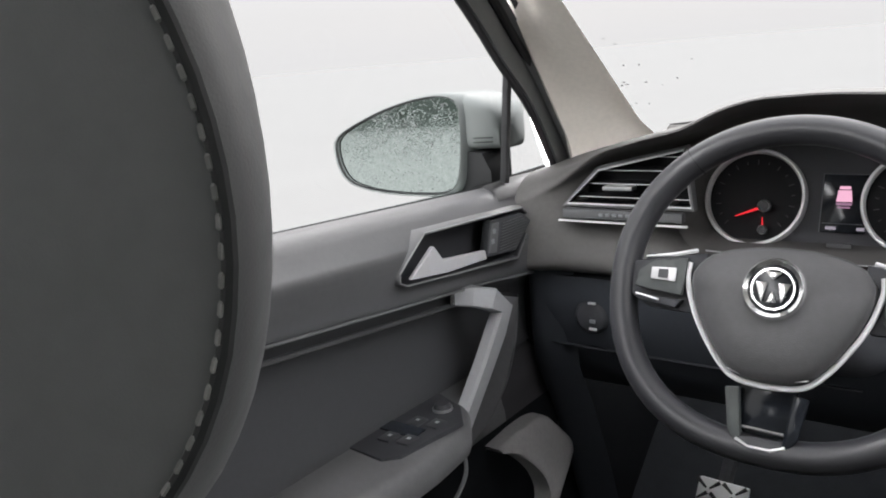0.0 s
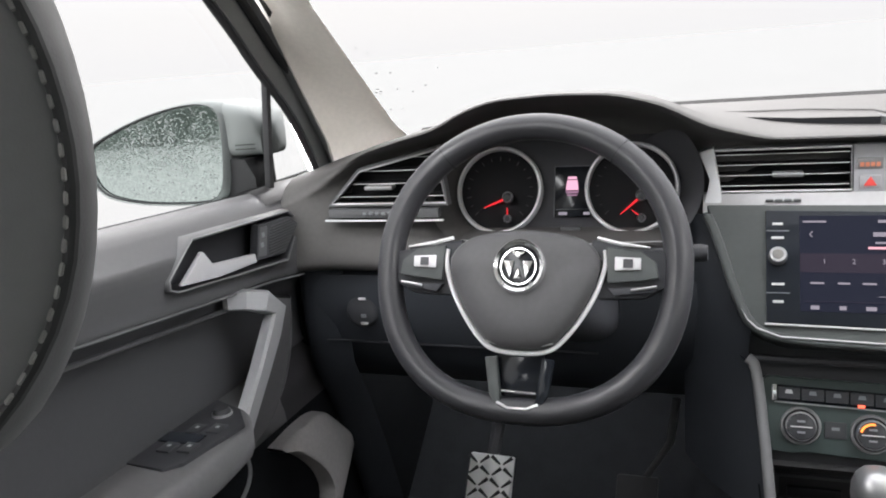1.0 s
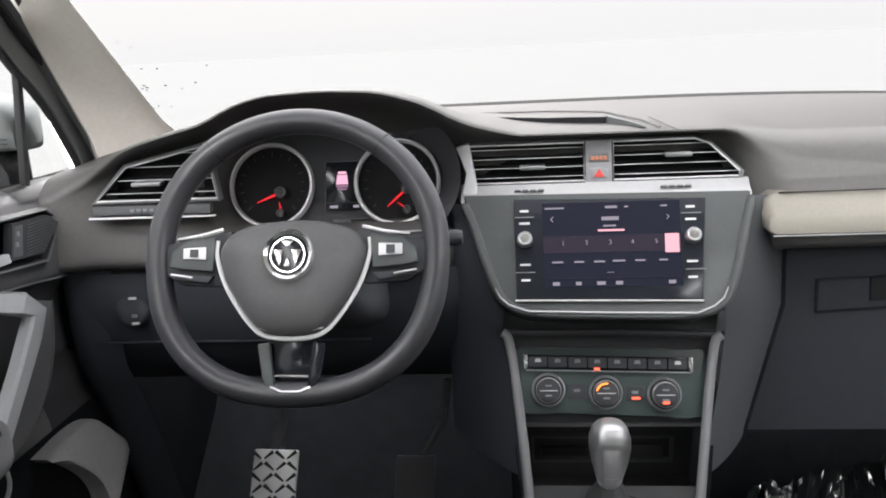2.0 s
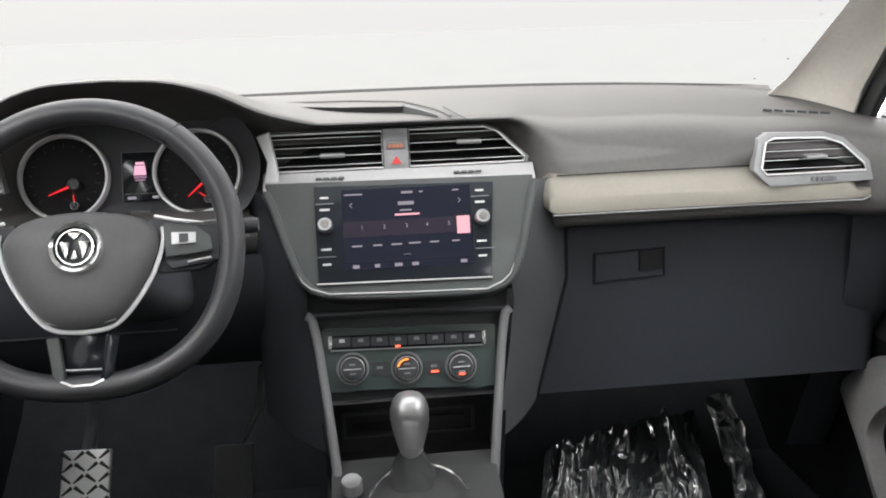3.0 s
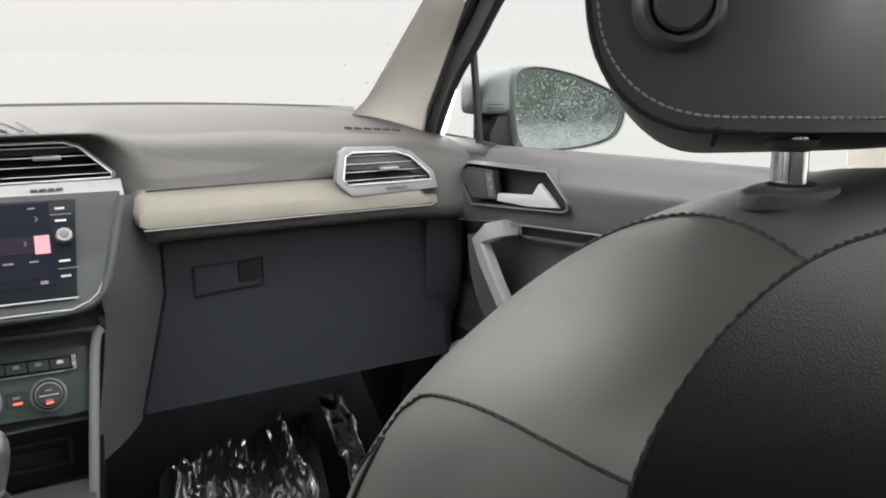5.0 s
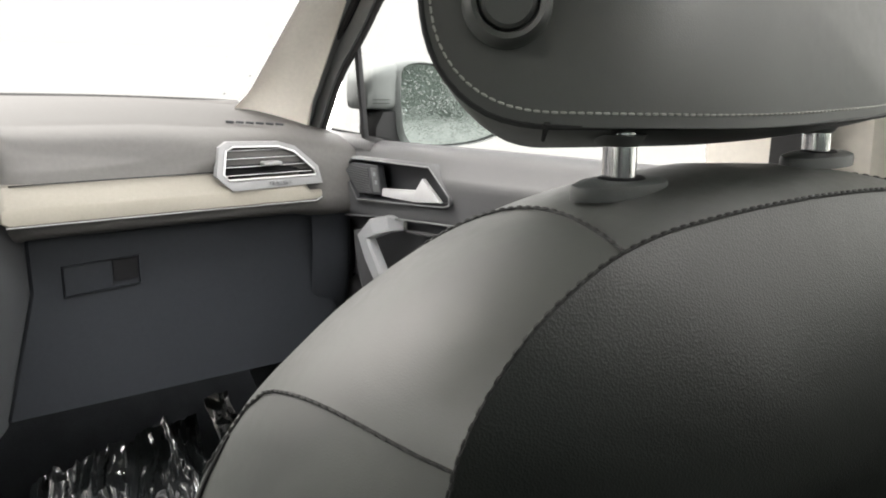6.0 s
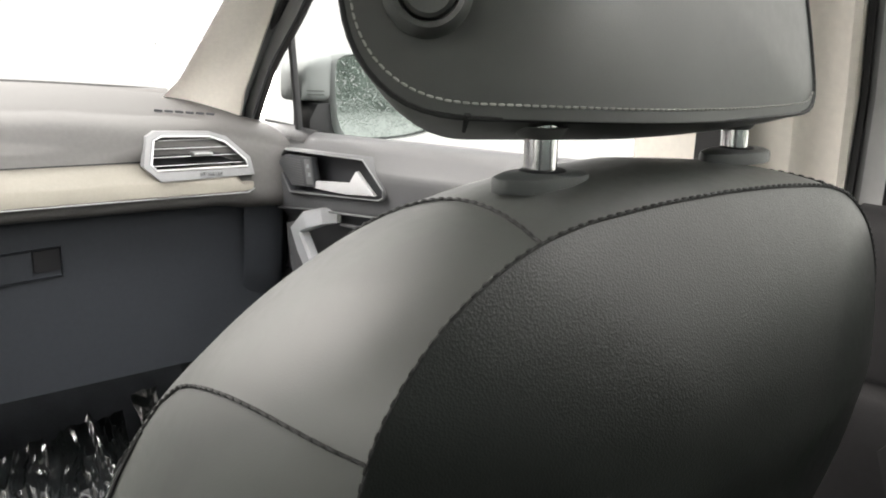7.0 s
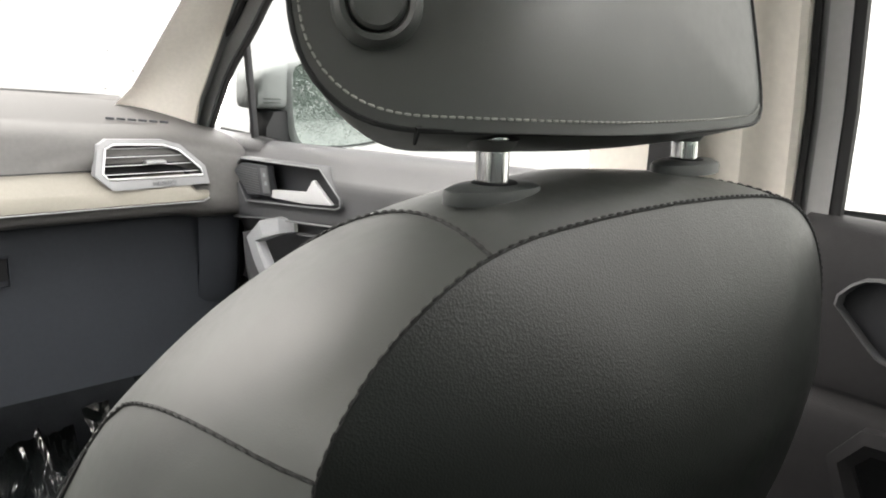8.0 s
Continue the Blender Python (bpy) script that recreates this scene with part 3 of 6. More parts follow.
    x = min(max(x, ks[0]), ks[-1])
    i = max(k for k in range(len(ks) - 1) if ks[k] <= x)
    t = (x - ks[i]) / (ks[i + 1] - ks[i])
    return [(a[0] + (b[0] - a[0]) * t, a[1] + (b[1] - a[1]) * t) for a, b in zip(SEC[ks[i]], SEC[ks[i + 1]])]


rows = []
for x in np.linspace(-0.72, 0.72, 97):
    x = float(x)
    pr = [dash_profile(x + d) for d in (-0.015, -0.0075, 0.0, 0.0075, 0.015)]
    pr = [tuple(sum(p[i][c] for p in pr) / 5 for c in (0, 1)) for i in range(len(pr[0]))]
    pr[0] = (pr[0][0], pr[0][1] - 0.003)
    yw = wind_y(x) + 0.03
    pts = [V(x, yw, 1.02), V(x, yw, 1.1 if abs(x) < 0.63 else 1.06)]
    for y, z in pr:
        pts.append(V(x, min(y, yw - 0.002 * (len(pr) + 2 - len(pts))), z))
    rows.append([pts[0]] + chaikin(pts[1:], 2))
bm, _ = sheet(rows)
part("upper_pad", bm, "pad", dash, "soft dark grey upper pad with the raised instrument hood", smooth=50)

# dark lower half: knee panel, glovebox and their lips
bm = bmesh.new()
rows = [[V(x, y, z) for x in np.linspace(-0.7, -0.125, 12)] for y, z in ((0.075, 0.93), (0.045, 0.925), (0.04, 0.9), (0.05, 0.826), (0.075, 0.79), (0.15, 0.73), (0.3, 0.7))]
sheet(rows, bm=bm)
part("knee_panel", bm, "knee", dash, "black lower panel under the steering column")
part("trim_joint", box((-0.5, 0.0475, 0.826), (0.4, 0.004, 0.0022), bevel=0.0008), "dark", dash)
bm = prism([V(-0.46, 0.043, 0.892), V(-0.4, 0.043, 0.892), V(-0.4, 0.043, 0.888), V(-0.46, 0.043, 0.888)], V(0, 0.01, 0), 0.001)
part("seam_line", bm, "switch", dash)

bm = bmesh.new()
rows = []
for z in (0.955, 0.95, 0.9, 0.86, 0.8, 0.74, 0.705, 0.692, 0.69):
    y = 0.066 - (0.93 - z) * 0.09 + (0.03 if z <= 0.69 else 0) + (0.02 if z > 0.952 else 0)
    x0 = 0.238 if z > 0.86 else 0.238 - 0.045 * (0.86 - z) / 0.17
    rows.append([V(x0, y + 0.03, z), V(x0, y + 0.004, z), V(x0 + 0.004, y, z)] + [V(x, y, z) for x in np.linspace(x0 + 0.03, 0.69, 10)] + [V(0.703, y + 0.0015, z), V(0.71, y + 0.008, z), V(0.712, y + 0.03, z)])
sheet(rows, bm=bm)
glovebox = part("glovebox_door", bm, "knee", dash, "dark grained glovebox door")
h = [V(0.28, 0.0612, 0.892), V(0.381, 0.0612, 0.8965), V(0.381, 0.058, 0.858), V(0.28, 0.058, 0.851)]
part("handle", prism([V(0.281, 0.0606, 0.891), V(0.343, 0.0606, 0.8942), V(0.343, 0.0574, 0.8565), V(0.281, 0.0574, 0.852)], V(0, 0.006, 0), 0.0015), "knee", glovebox, "dark plastic glovebox handle")
part("handle_recess", frame_ring([h[0] + V(-0.0015, 0.0, 0.0015), h[1] + V(0.0018, 0.0, 0.0015), h[2] + V(0.0018, 0.0, -0.0015), h[3] + V(-0.0015, 0.0, -0.0015)], h, V(0, 0.012, 0), 0.0012), "knee", glovebox)
# flat black plate stands for the shade inside the latch pocket; nothing is cut
part("latch_pocket", prism([V(0.3455, 0.0605, 0.894), V(0.38, 0.0605, 0.8955), V(0.38, 0.0578, 0.866), V(0.3455, 0.0578, 0.864)], V(0, 0.004, 0), 0.001), "void", glovebox)
# side cheek between the centre stack and the glovebox
hxr = lambda z: 0.151 + 0.35 * max(0.0, z - 0.9)
hxl = lambda z: -0.122 - 0.4 * max(0.0, z - 0.9)
gx = lambda z: 0.238 - 0.045 * max(0.0, min(1.0, (0.86 - z) / 0.17))
gy = lambda z: 0.066 - (0.93 - min(z, 0.93)) * 0.09
hy = lambda z: 0.018 + 0.61 * (z - 0.95) if z > 0.89 else -0.019 + 0.2 * (0.89 - z)
rows = []
for z in (1.006, 0.985, 0.95, 0.92, 0.9, 0.885, 0.86, 0.8, 0.74, 0.69, 0.685):
    a, b = V(hxr(z) - 0.004, hy(z) + 0.004, z) if z > 0.87 else V(0.127 + 0.22 * (min(z, 0.846) - 0.735), -0.034 + 0.35 * (z - 0.78), z), V(gx(z) + 0.002, gy(z) + 0.0032, z)
    rows.append(chaikin([a, a.lerp(b, 0.25) + V(0.004, -0.003, 0), a.lerp(b, 0.6) + V(0.004, -0.004, 0), b, b + V(0.001, 0.02, 0)], 2))
bm, _ = sheet(rows[:5])
part("stack_cheek", bm, "cheek", dash, "charcoal side of the centre stack", smooth=60)
bm, _ = sheet(rows[4:])
part("lower_cheek", bm, "cheek", dash, "dark lower side of the centre stack", smooth=60)
rows = []
for z in (1.006, 0.985, 0.95, 0.92, 0.9, 0.885, 0.86, 0.8, 0.74, 0.69, 0.685):
    a, b = V(hxl(z) + 0.004, hy(z) + 0.004, z) if z > 0.87 else V(-0.107 - 0.115 * (z - 0.742), -0.034 + 0.35 * (z - 0.78), z), V(-0.195, 0.07, z)
    rows.append(chaikin([a, a.lerp(b, 0.25) + V(-0.006, -0.004, 0), a.lerp(b, 0.6) + V(-0.008, -0.006, 0), b], 2))
# left side in the darker knee colour, for the shade beside the wheel
bm, _ = sheet(rows[:5])
part("stack_cheek", bm, "knee", dash, "charcoal side of the centre stack", smooth=60)
bm, _ = sheet(rows[4:])
part("lower_cheek", bm, "knee", dash, "dark lower side of the centre stack", smooth=60)
bm, _ = sheet([[V(x, y, z) for x in (0.19, 0.3, 0.5, 0.7)] for y, z in ((0.05, 0.69), (0.2, 0.7), (0.45, 0.72))])
part("footwell_cover", bm, "dark", dash)

for s in SIDE:
    bm, _ = sheet([chaikin([V(s * 0.655, y + 0.01, z), V(s * 0.68, y + 0.006, z), V(s * 0.71, y, z), V(s * 0.728, y + 0.005, z), V(s * 0.733, y + 0.06, z)], 2) for z, y in ((0.93, 0.04), (0.85, 0.04), (0.79, 0.045), (0.72, 0.08), (0.62, 0.12), (0.5, 0.16))])
    part("end_panel", bm, "knee", dash, "dark end of the lower dash", smooth=60)

# champagne strip on the passenger side
bm = bmesh.new()
rows = []
for x, t in ((0.203, 0), (0.208, 0), (0.216, 1), (0.35, 1), (0.5, 1), (0.6, 1), (0.625, 1), (0.64, 1), (0.655, 1), (0.66, 0.8), (0.6635, 0.8)):
    f = -0.0 if x < 0.5 else -0.004 * (x - 0.5) / 0.16
    f += 0.03 if x > 0.663 else 0.004 if x > 0.658 else 0.022 if x < 0.205 else 0.004 if x < 0.21 else 0.0
    top, bot = 1.009, 0.9605
    if t < 1 and x < 0.3:
        top, bot = 0.996 + (x - 0.203) * 1.2, 0.968 - (x - 0.203) * 0.7
    if x > 0.63:
        top, bot = 0.984, 0.9605 + max(0.0, x - 0.65) * 0.3
    rows.append([V(x, 0.075 + f, top), V(x, 0.05 + f, top), V(x, 0.046 + f, top - 0.002), V(x, 0.0265 + f, 0.52 * bot + 0.48 * top + 0.002), V(x, 0.0245 + f, 0.54 * bot + 0.46 * top - 0.001), V(x, 0.025 + f, bot + 0.002), V(x, 0.028 + f, bot), V(x, 0.06 + f, bot)])
sheet(rows, bm=bm)
part("deco_strip", bm, "deco", dash, "brushed champagne decorative strip")
part("deco_edge", tube([V(0.212, 0.0255, 0.96), V(0.45, 0.0255, 0.96), V(0.6, 0.0225, 0.96), V(0.648, 0.021, 0.96), V(0.659, 0.0225, 0.965)], 0.0011, 6), "satin", dash, "thin silver line")

part("deco_groove", tube([V(0.222, 0.0478, 1.0098), V(0.35, 0.0475, 1.0105), V(0.5, 0.0475, 1.0105)], 0.0011, 6), "void", dash, "thin dark joint above the strip")

# defroster slots at the end of the dash top
for i in range(6):
    bm = box((0.549 + i * 0.0135, 0.117 - i * 0.007, 1.0774 - i * 0.0006), (0.0125, 0.0015, 0.0036), pose(0, 0, 0, 8, 4, -28), bevel=0.0005)
    part("defroster_slot", bm, "dark", dash)
top_z = lambda y: 1.1005 if y > 0.28 else 1.0955 + 0.038 * (y - 0.15) if y > 0.15 else 1.0915 + 0.066 * (y - 0.09)
on_top = lambda pts, lift: [V(x, y, top_z(y) + lift) for x, y in pts]
lip = [(-0.15, 0.246, 0.0008), (-0.105, 0.206, 0.0035), (-0.06, 0.17, 0.0055), (-0.02, 0.153, 0.007), (0.023, 0.142, 0.0075)]
foot = [V(x, y, top_z(y) - 0.001) for x, y, h in lip]
brow = [V(x, y - 0.001, top_z(y) + h) for x, y, h in lip]
# closed black face under the lip, painted in for the slot's shade
bm, _ = sheet([foot, brow])
part("speaker_recess", bm, "void", dash, "black face for the shaded slot on the dash top", smooth=60)
bm, _ = sheet([brow, [p + V(0, 0.004, 0.0008) for p in brow], on_top([(-0.158, 0.258), (-0.1, 0.252), (-0.05, 0.245), (-0.01, 0.235), (0.03, 0.22)], 0.0006)])
part("speaker_brow", bm, "pad", dash, "raised lip over the slot", smooth=60)
bm, _ = sheet([on_top([(0.03, 0.22), (0.05, 0.16), (0.07, 0.092)], 0.0008), [brow[-1] + V(0.002, 0, 0), V(0.047, 0.118, top_z(0.118) + 0.005), V(0.068, 0.091, top_z(0.091) + 0.0012)], [foot[-1], V(0.046, 0.116, top_z(0.116)), V(0.067, 0.09, top_z(0.09))]])
part("speaker_lid", bm, "housing", dash, smooth=60)
part("speaker_edge", tube(on_top([(-0.175, 0.3), (-0.05, 0.285), (0.03, 0.25), (0.07, 0.15), (0.085, 0.09)], 0.0006), 0.0013, 6), "pad", dash)
part("lid_joint", tube(on_top([(0.082, 0.16), (0.1, 0.056)], 0.0022), 0.0009, 6), "dark", dash)


# ---- air vents ----
def vent(name, outer, inner, face_y, rows_n, tab, label, depth=0.022, thin=0.35):
    """A dash vent: chrome frame, black throat, level slats with bright edges, a thumb tab. Outlines are (x, z); face_y(z) is its face."""
    cx = sum(p[0] for p in inner) / len(inner)
    cz = sum(p[1] for p in inner) / len(inner)
    v = empty(name, (cx, face_y(cz), cz), label, "air vent", "dashboard air vents")
    inner = [(a[0] + (b[0] - a[0]) * thin, a[1] + (b[1] - a[1]) * thin) for a, b in zip(inner, outer)]
    P = lambda p, d=0.0: V(p[0], face_y(p[1]) + d, p[1])
    part("vent_frame", frame_ring([P(p) for p in outer], [P(p) for p in inner], V(0, 0.014, 0), 0.0015), "silverframe", v, "silver frame")
    part("frame_line", tube([P(p, -0.0012) for p in inner], 0.0014, 6, closed=True), "lever", v, "bright inner edge")
    bm = bmesh.new()
    sheet([[P(p, 0.002) for p in inner], [P(p, depth) for p in inner]], close_v=True, bm=bm)
    poly_face(bm, [P(p, depth) for p in inner])
    part("throat", bm, "void", v)
    zs = [p[1] for p in inner]
    lo, hi = min(zs), max(zs)

    def span(z):
        xs = []
        for a, b in zip(inner, inner[1:] + inner[:1]):
            if (a[1] - z) * (b[1] - z) <= 0 and a[1] != b[1]:
                xs.append(a[0] + (b[0] - a[0]) * (z - a[1]) / (b[1] - a[1]))
        return min(xs), max(xs)
    for k in range(rows_n):
        z = lo + (hi - lo) * (k + 0.55) / rows_n
        x0, x1 = span(z)
        y = face_y(z)
        bm = box(((x0 + x1) / 2, y + 0.011, z), (x1 - x0 - 0.001, 0.014, 0.0022), pose(0, 0, 0, 6, 0, 0), bevel=0.0007)
        slat = part("slat", bm, "void", v)
        part("slat_edge", box(((x0 + x1) / 2, y + 0.0045, z - 0.001), (x1 - x0 - 0.002, 0.0014, 0.0012), bevel=0.0004), "lever", slat, "bright slat edge")
    part("tab", box((tab[0], face_y(tab[1]) - 0.001, tab[1]), (tab[2], 0.016, 0.0055), bevel=0.002), "satin", v, "silver thumb tab")
    return v


cv_y = lambda z: 0.1 + 0.2 * (z - 1.05)
lv = [(-0.154, 1.0265), (-0.162, 1.0725), (-0.011, 1.0725), (-0.011, 1.0265)]
vent("air_vent", [(-0.159, 1.0225), (-0.168, 1.0765), (-0.0095, 1.0765), (-0.0095, 1.0225)], lv, cv_y, 4, (-0.078, 1.0445, 0.034), "centre air vent with chrome frame and black slats")
rv = [(0.028, 1.0265), (0.028, 1.0725), (0.13, 1.0725), (0.148, 1.066), (0.184, 1.0315), (0.183, 1.0265)]
vent("air_vent", [(0.0265, 1.0225), (0.0265, 1.0765), (0.133, 1.0765), (0.153, 1.069), (0.1935, 1.031), (0.191, 1.0225)], rv, cv_y, 4, (0.11, 1.055, 0.034), "centre air vent with chrome frame and black slats")
rr_y = lambda z: 0.022 + 0.33 * (z - 0.985)
vent("air_vent", [(0.49, 1.006), (0.5, 1.047), (0.514, 1.0545), (0.596, 1.0525), (0.622, 1.045), (0.657, 1.013), (0.66, 0.987), (0.512, 0.9845)],
     [(0.501, 1.009), (0.5095, 1.042), (0.522, 1.0475), (0.594, 1.0455), (0.618, 1.0375), (0.648, 1.01), (0.65, 1.0005), (0.508, 1.0005)], rr_y, 4, (0.578, 1.0215, 0.03), "passenger air vent with silver frame and black slats", 0.012, 0.0)
for i in range(5):
    part("vent_dial", box((0.573 + i * 0.0075, rr_y(0.9925) - 0.001, 0.9925), (0.0062, 0.004, 0.005), bevel=0.001), "frame", dash)
ll_y = lambda z: 0.042 + 0.2 * (z - 1.05)
vent("air_vent", [(-0.659, 1.024), (-0.613, 1.074), (-0.498, 1.1), (-0.484, 1.024)], [(-0.647, 1.03), (-0.608, 1.068), (-0.502, 1.092), (-0.489, 1.03)],
     ll_y, 4, (-0.58, 1.049, 0.04), "driver's air vent with silver frame and black slats")
part("vent_bezel", box((-0.575, 0.034, 1.016), (0.16, 0.012, 0.012), bevel=0.002), "plastic", dash)
part("vent_line", box((-0.575, 0.029, 1.0065), (0.172, 0.005, 0.0025), bevel=0.0008), "lever", dash, "thin chrome line")
for i in range(5):
    part("vent_dial", box((-0.6 + i * 0.009, 0.0275, 1.016), (0.006, 0.003, 0.004), bevel=0.001), "printdim", dash)
# chrome ledge and end piece of the centre vents
bm = prism([V(-0.178, 0.094, 1.074), V(-0.161, 0.097, 1.0785), V(-0.1515, 0.086, 1.0225), V(-0.1515, 0.084, 1.009), V(-0.172, 0.084, 1.009), V(-0.165, 0.09, 1.04)], V(0, 0.02, 0), 0.002)
part("vent_end", bm, "lever", dash, "silver end piece")
rows = []
for x in (-0.1725, -0.16, 0.0, 0.16, 0.192, 0.198):
    t = 1 if x < 0.19 else 0.6
    rows.append([V(x, 0.105, 1.023), V(x, 0.093, 1.0225), V(x, 0.084, 1.0125), V(x, 0.076, 1.0075), V(x, 0.074, 1.0035), V(x, 0.085, 1.0015)])
bm, _ = sheet(rows)
part("chrome_ledge", bm, "ledge", dash, "chrome ledge below the centre vents")
part("ledge_line", tube([V(-0.172, 0.0745, 1.004), V(0.0, 0.0735, 1.004), V(0.192, 0.0745, 1.004)], 0.0016, 6), "lever", dash, "bright chrome line")
for cx in (-0.08, 0.108):
    for i in range(4):
        part("vent_dial", box((cx - 0.018 + i * 0.01, 0.084, 1.0155), (0.0085, 0.006, 0.0022), pose(0, 0, 0, -30, 0, 0), bevel=0.0008), "frame", dash)
haz = prism([V(-0.0085, cv_y(1.022) - 0.001, 1.0225), V(-0.0085, cv_y(1.076) - 0.001, 1.076), V(0.0255, cv_y(1.076) - 0.001, 1.076), V(0.0255, cv_y(1.022) - 0.001, 1.0225)], V(0, 0.014, 0), 0.0015)
hz = part("hazard_panel", haz, "silverpaint", dash, "silver panel with the hazard light switch")
part("airbag_lamp", box((0.0085, cv_y(1.055) - 0.002, 1.0545), (0.026, 0.002, 0.013), bevel=0.0006), "frame", hz)
for i in range(4):
    part("lamp_mark", box((0.0 + i * 0.0055, cv_y(1.054) - 0.0034, 1.0535), (0.0042, 0.001, 0.005), bevel=0.0003), "orangeprint", hz)
part("hazard_button", box((0.0085, cv_y(1.034) - 0.002, 1.034), (0.022, 0.003, 0.015), bevel=0.001), "silverpaint", hz)
yy = cv_y(1.034) - 0.0045
part("hazard_mark", prism([V(0.0015, yy, 1.0295), V(0.0155, yy, 1.0295), V(0.0085, yy, 1.0405)], V(0, 0.0012, 0), 0.0004), "redprint", hz)

# ---- instrument cluster ----
cl = empty("instrument_cluster", (-0.344, 0.09, 1.03), "round backlit instruments behind the steering wheel", "instrument cluster")
CN = V(0, -1, 0.35).normalized()
CU = V(0, 0.35, 1).normalized()


def clu(x, v, d=0.0):
    """A point on the instrument face: x across, v up it, d out towards the driver."""
    return V(x, 0.092, 1.032) + CU * v + CN * d


bm = prism([clu(-0.5, -0.05, -0.004), clu(-0.5, 0.07, -0.004), clu(-0.19, 0.07, -0.004), clu(-0.19, -0.05, -0.004)], CN * -0.02, 0.002)
part("back_panel", bm, "recess", cl, "black back of the instrument recess")
for cx, ang, sub in ((-0.43, 202, 255), (-0.258, 222, 140)):
    m = facing(clu(cx, 0, 0), CN)
    dial = part("dial", lathe([(0.0, -0.002), (0.0535, -0.002), (0.054, 0.0)], m, 40), "void", cl, "black dial face")
    part("bezel_ring", lathe([(0.053, 0.0), (0.053, 0.003), (0.0545, 0.0075), (0.0572, 0.0075), (0.0585, 0.004), (0.0585, -0.004), (0.053, -0.004)], m, 56), "lever", dial, "polished silver dial ring")
    for k in range(17):
        a = radians(225 - k * 270 / 16)
        c = clu(cx + 0.043 * math.cos(a), 0.043 * math.sin(a), 0.001)
        part("tick", box(c, (0.006 if k % 2 == 0 else 0.0035, 0.001, 0.001), pose(0, 0, 0, -19, 0, 0) @ pose(0, 0, 0, 0, -math.degrees(a), 0), bevel=0), "switch", dial)
    a = radians(ang)
    o = 0.012 if cx < -0.4 else 0.012
    piv = clu(cx + 0.013, -0.01, 0.004)
    tip = clu(cx + 0.013 + 0.035 * math.cos(a), -0.01 + 0.035 * math.sin(a), 0.004)
    part("needle", tube([piv, piv.lerp(tip, 0.6), tip], [0.0018, 0.0013, 0.0006], 6), "red", dial, "glowing red needle")
    part("needle_cap", lathe([(0.0, 0.002), (0.0075, 0.002), (0.007, 0.008), (0.0, 0.0095)], facing(clu(cx + 0.013, -0.01, 0), CN), 20), "switch", dial)
    part("cap_ring", lathe([(0.0058, 0.008), (0.0066, 0.0092), (0.0074, 0.008)], facing(clu(cx + 0.013, -0.01, 0), CN), 24), "satin", dial, "thin silver ring")
    part("small_ring", lathe([(0.004, 0.0058), (0.0047, 0.0068), (0.0054, 0.0058)], facing(clu(cx + 0.013, -0.038, 0), CN), 20), "satin", dial)
    part("small_needle", tube([clu(cx + 0.013, -0.037, 0.004), clu(cx + 0.013 + 0.016 * math.cos(radians(140 if cx > -0.3 else 95)), -0.037 + 0.014 * math.sin(radians(140 if cx > -0.3 else 95)), 0.004)], [0.0012, 0.0005], 6), "red", dial)
    part("small_cap", lathe([(0.0, 0.001), (0.0055, 0.001), (0.005, 0.006), (0.0, 0.007)], facing(clu(cx + 0.013, -0.038, 0), CN), 16), "switch", dial)
# grey funnels beside the dials, open towards the driver
for cx, a0, a1 in ((-0.43, 95, 275), (-0.258, -95, 85)):
    rows = []
    for rad, d in ((0.0588, -0.002), (0.066, 0.006), (0.078, 0.022), (0.088, 0.04)):
        ring = []
        for t in np.linspace(radians(a0), radians(a1), 34):
            k = min(1.0, min(t - radians(a0), radians(a1) - t) / radians(45))
            k = k * k * (3 - 2 * k)
            rk = 0.0588 + (rad - 0.0588) * k
            ring.append(clu(cx + rk * math.cos(t), rk * math.sin(t), -0.002 + (d + 0.002) * k))
        rows.append(ring)
    bm, _ = sheet(rows)
    # left funnel in the lighter pad colour for light on it, right kept darker
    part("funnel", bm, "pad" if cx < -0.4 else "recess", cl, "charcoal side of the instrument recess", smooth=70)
disp = part("display", prism([clu(-0.356, -0.036, 0.0), clu(-0.356, 0.03, 0.0), clu(-0.31, 0.03, 0.0), clu(-0.31, -0.036, 0.0)], CN * -0.004, 0.001), "gloss", cl, "small black driver display")
for w0, w1, v0, v1, m in ((0.0062, 0.0074, 0.0122, 0.0165, "cluster_ui"), (0.0082, 0.0066, -0.001, 0.0122, "cluster_ui"), (0.0075, 0.0085, -0.0052, -0.0022, "cluster_dim"), (0.007, 0.006, -0.0085, -0.0066, "cluster_dim")):
    part("car_symbol", prism([clu(-0.333 - w0, v0, 0.0012), clu(-0.333 - w1 * (0.72 if v0 > 0.01 else 1), v1, 0.0012), clu(-0.333 + w1 * (0.72 if v0 > 0.01 else 1), v1, 0.0012), clu(-0.333 + w0, v0, 0.0012)], CN * -0.001), m, disp, "pink car symbol")
part("symbol_line", prism([clu(-0.333 - 0.0065, 0.0118, 0.0016), clu(-0.333 - 0.0065, 0.0128, 0.0016), clu(-0.333 + 0.0065, 0.0128, 0.0016), clu(-0.333 + 0.0065, 0.0118, 0.0016)], CN * -0.0008), "gloss", disp)
part("display_line", tube([clu(-0.354, -0.026, 0.0008), clu(-0.312, -0.026, 0.0008)], 0.0003, 5), "printdim", disp)
part("display_edge", tube([clu(-0.356, -0.036, 0.0006), clu(-0.356, 0.03, 0.0006), clu(-0.31, 0.03, 0.0006)], 0.0005, 5), "printdim", disp)
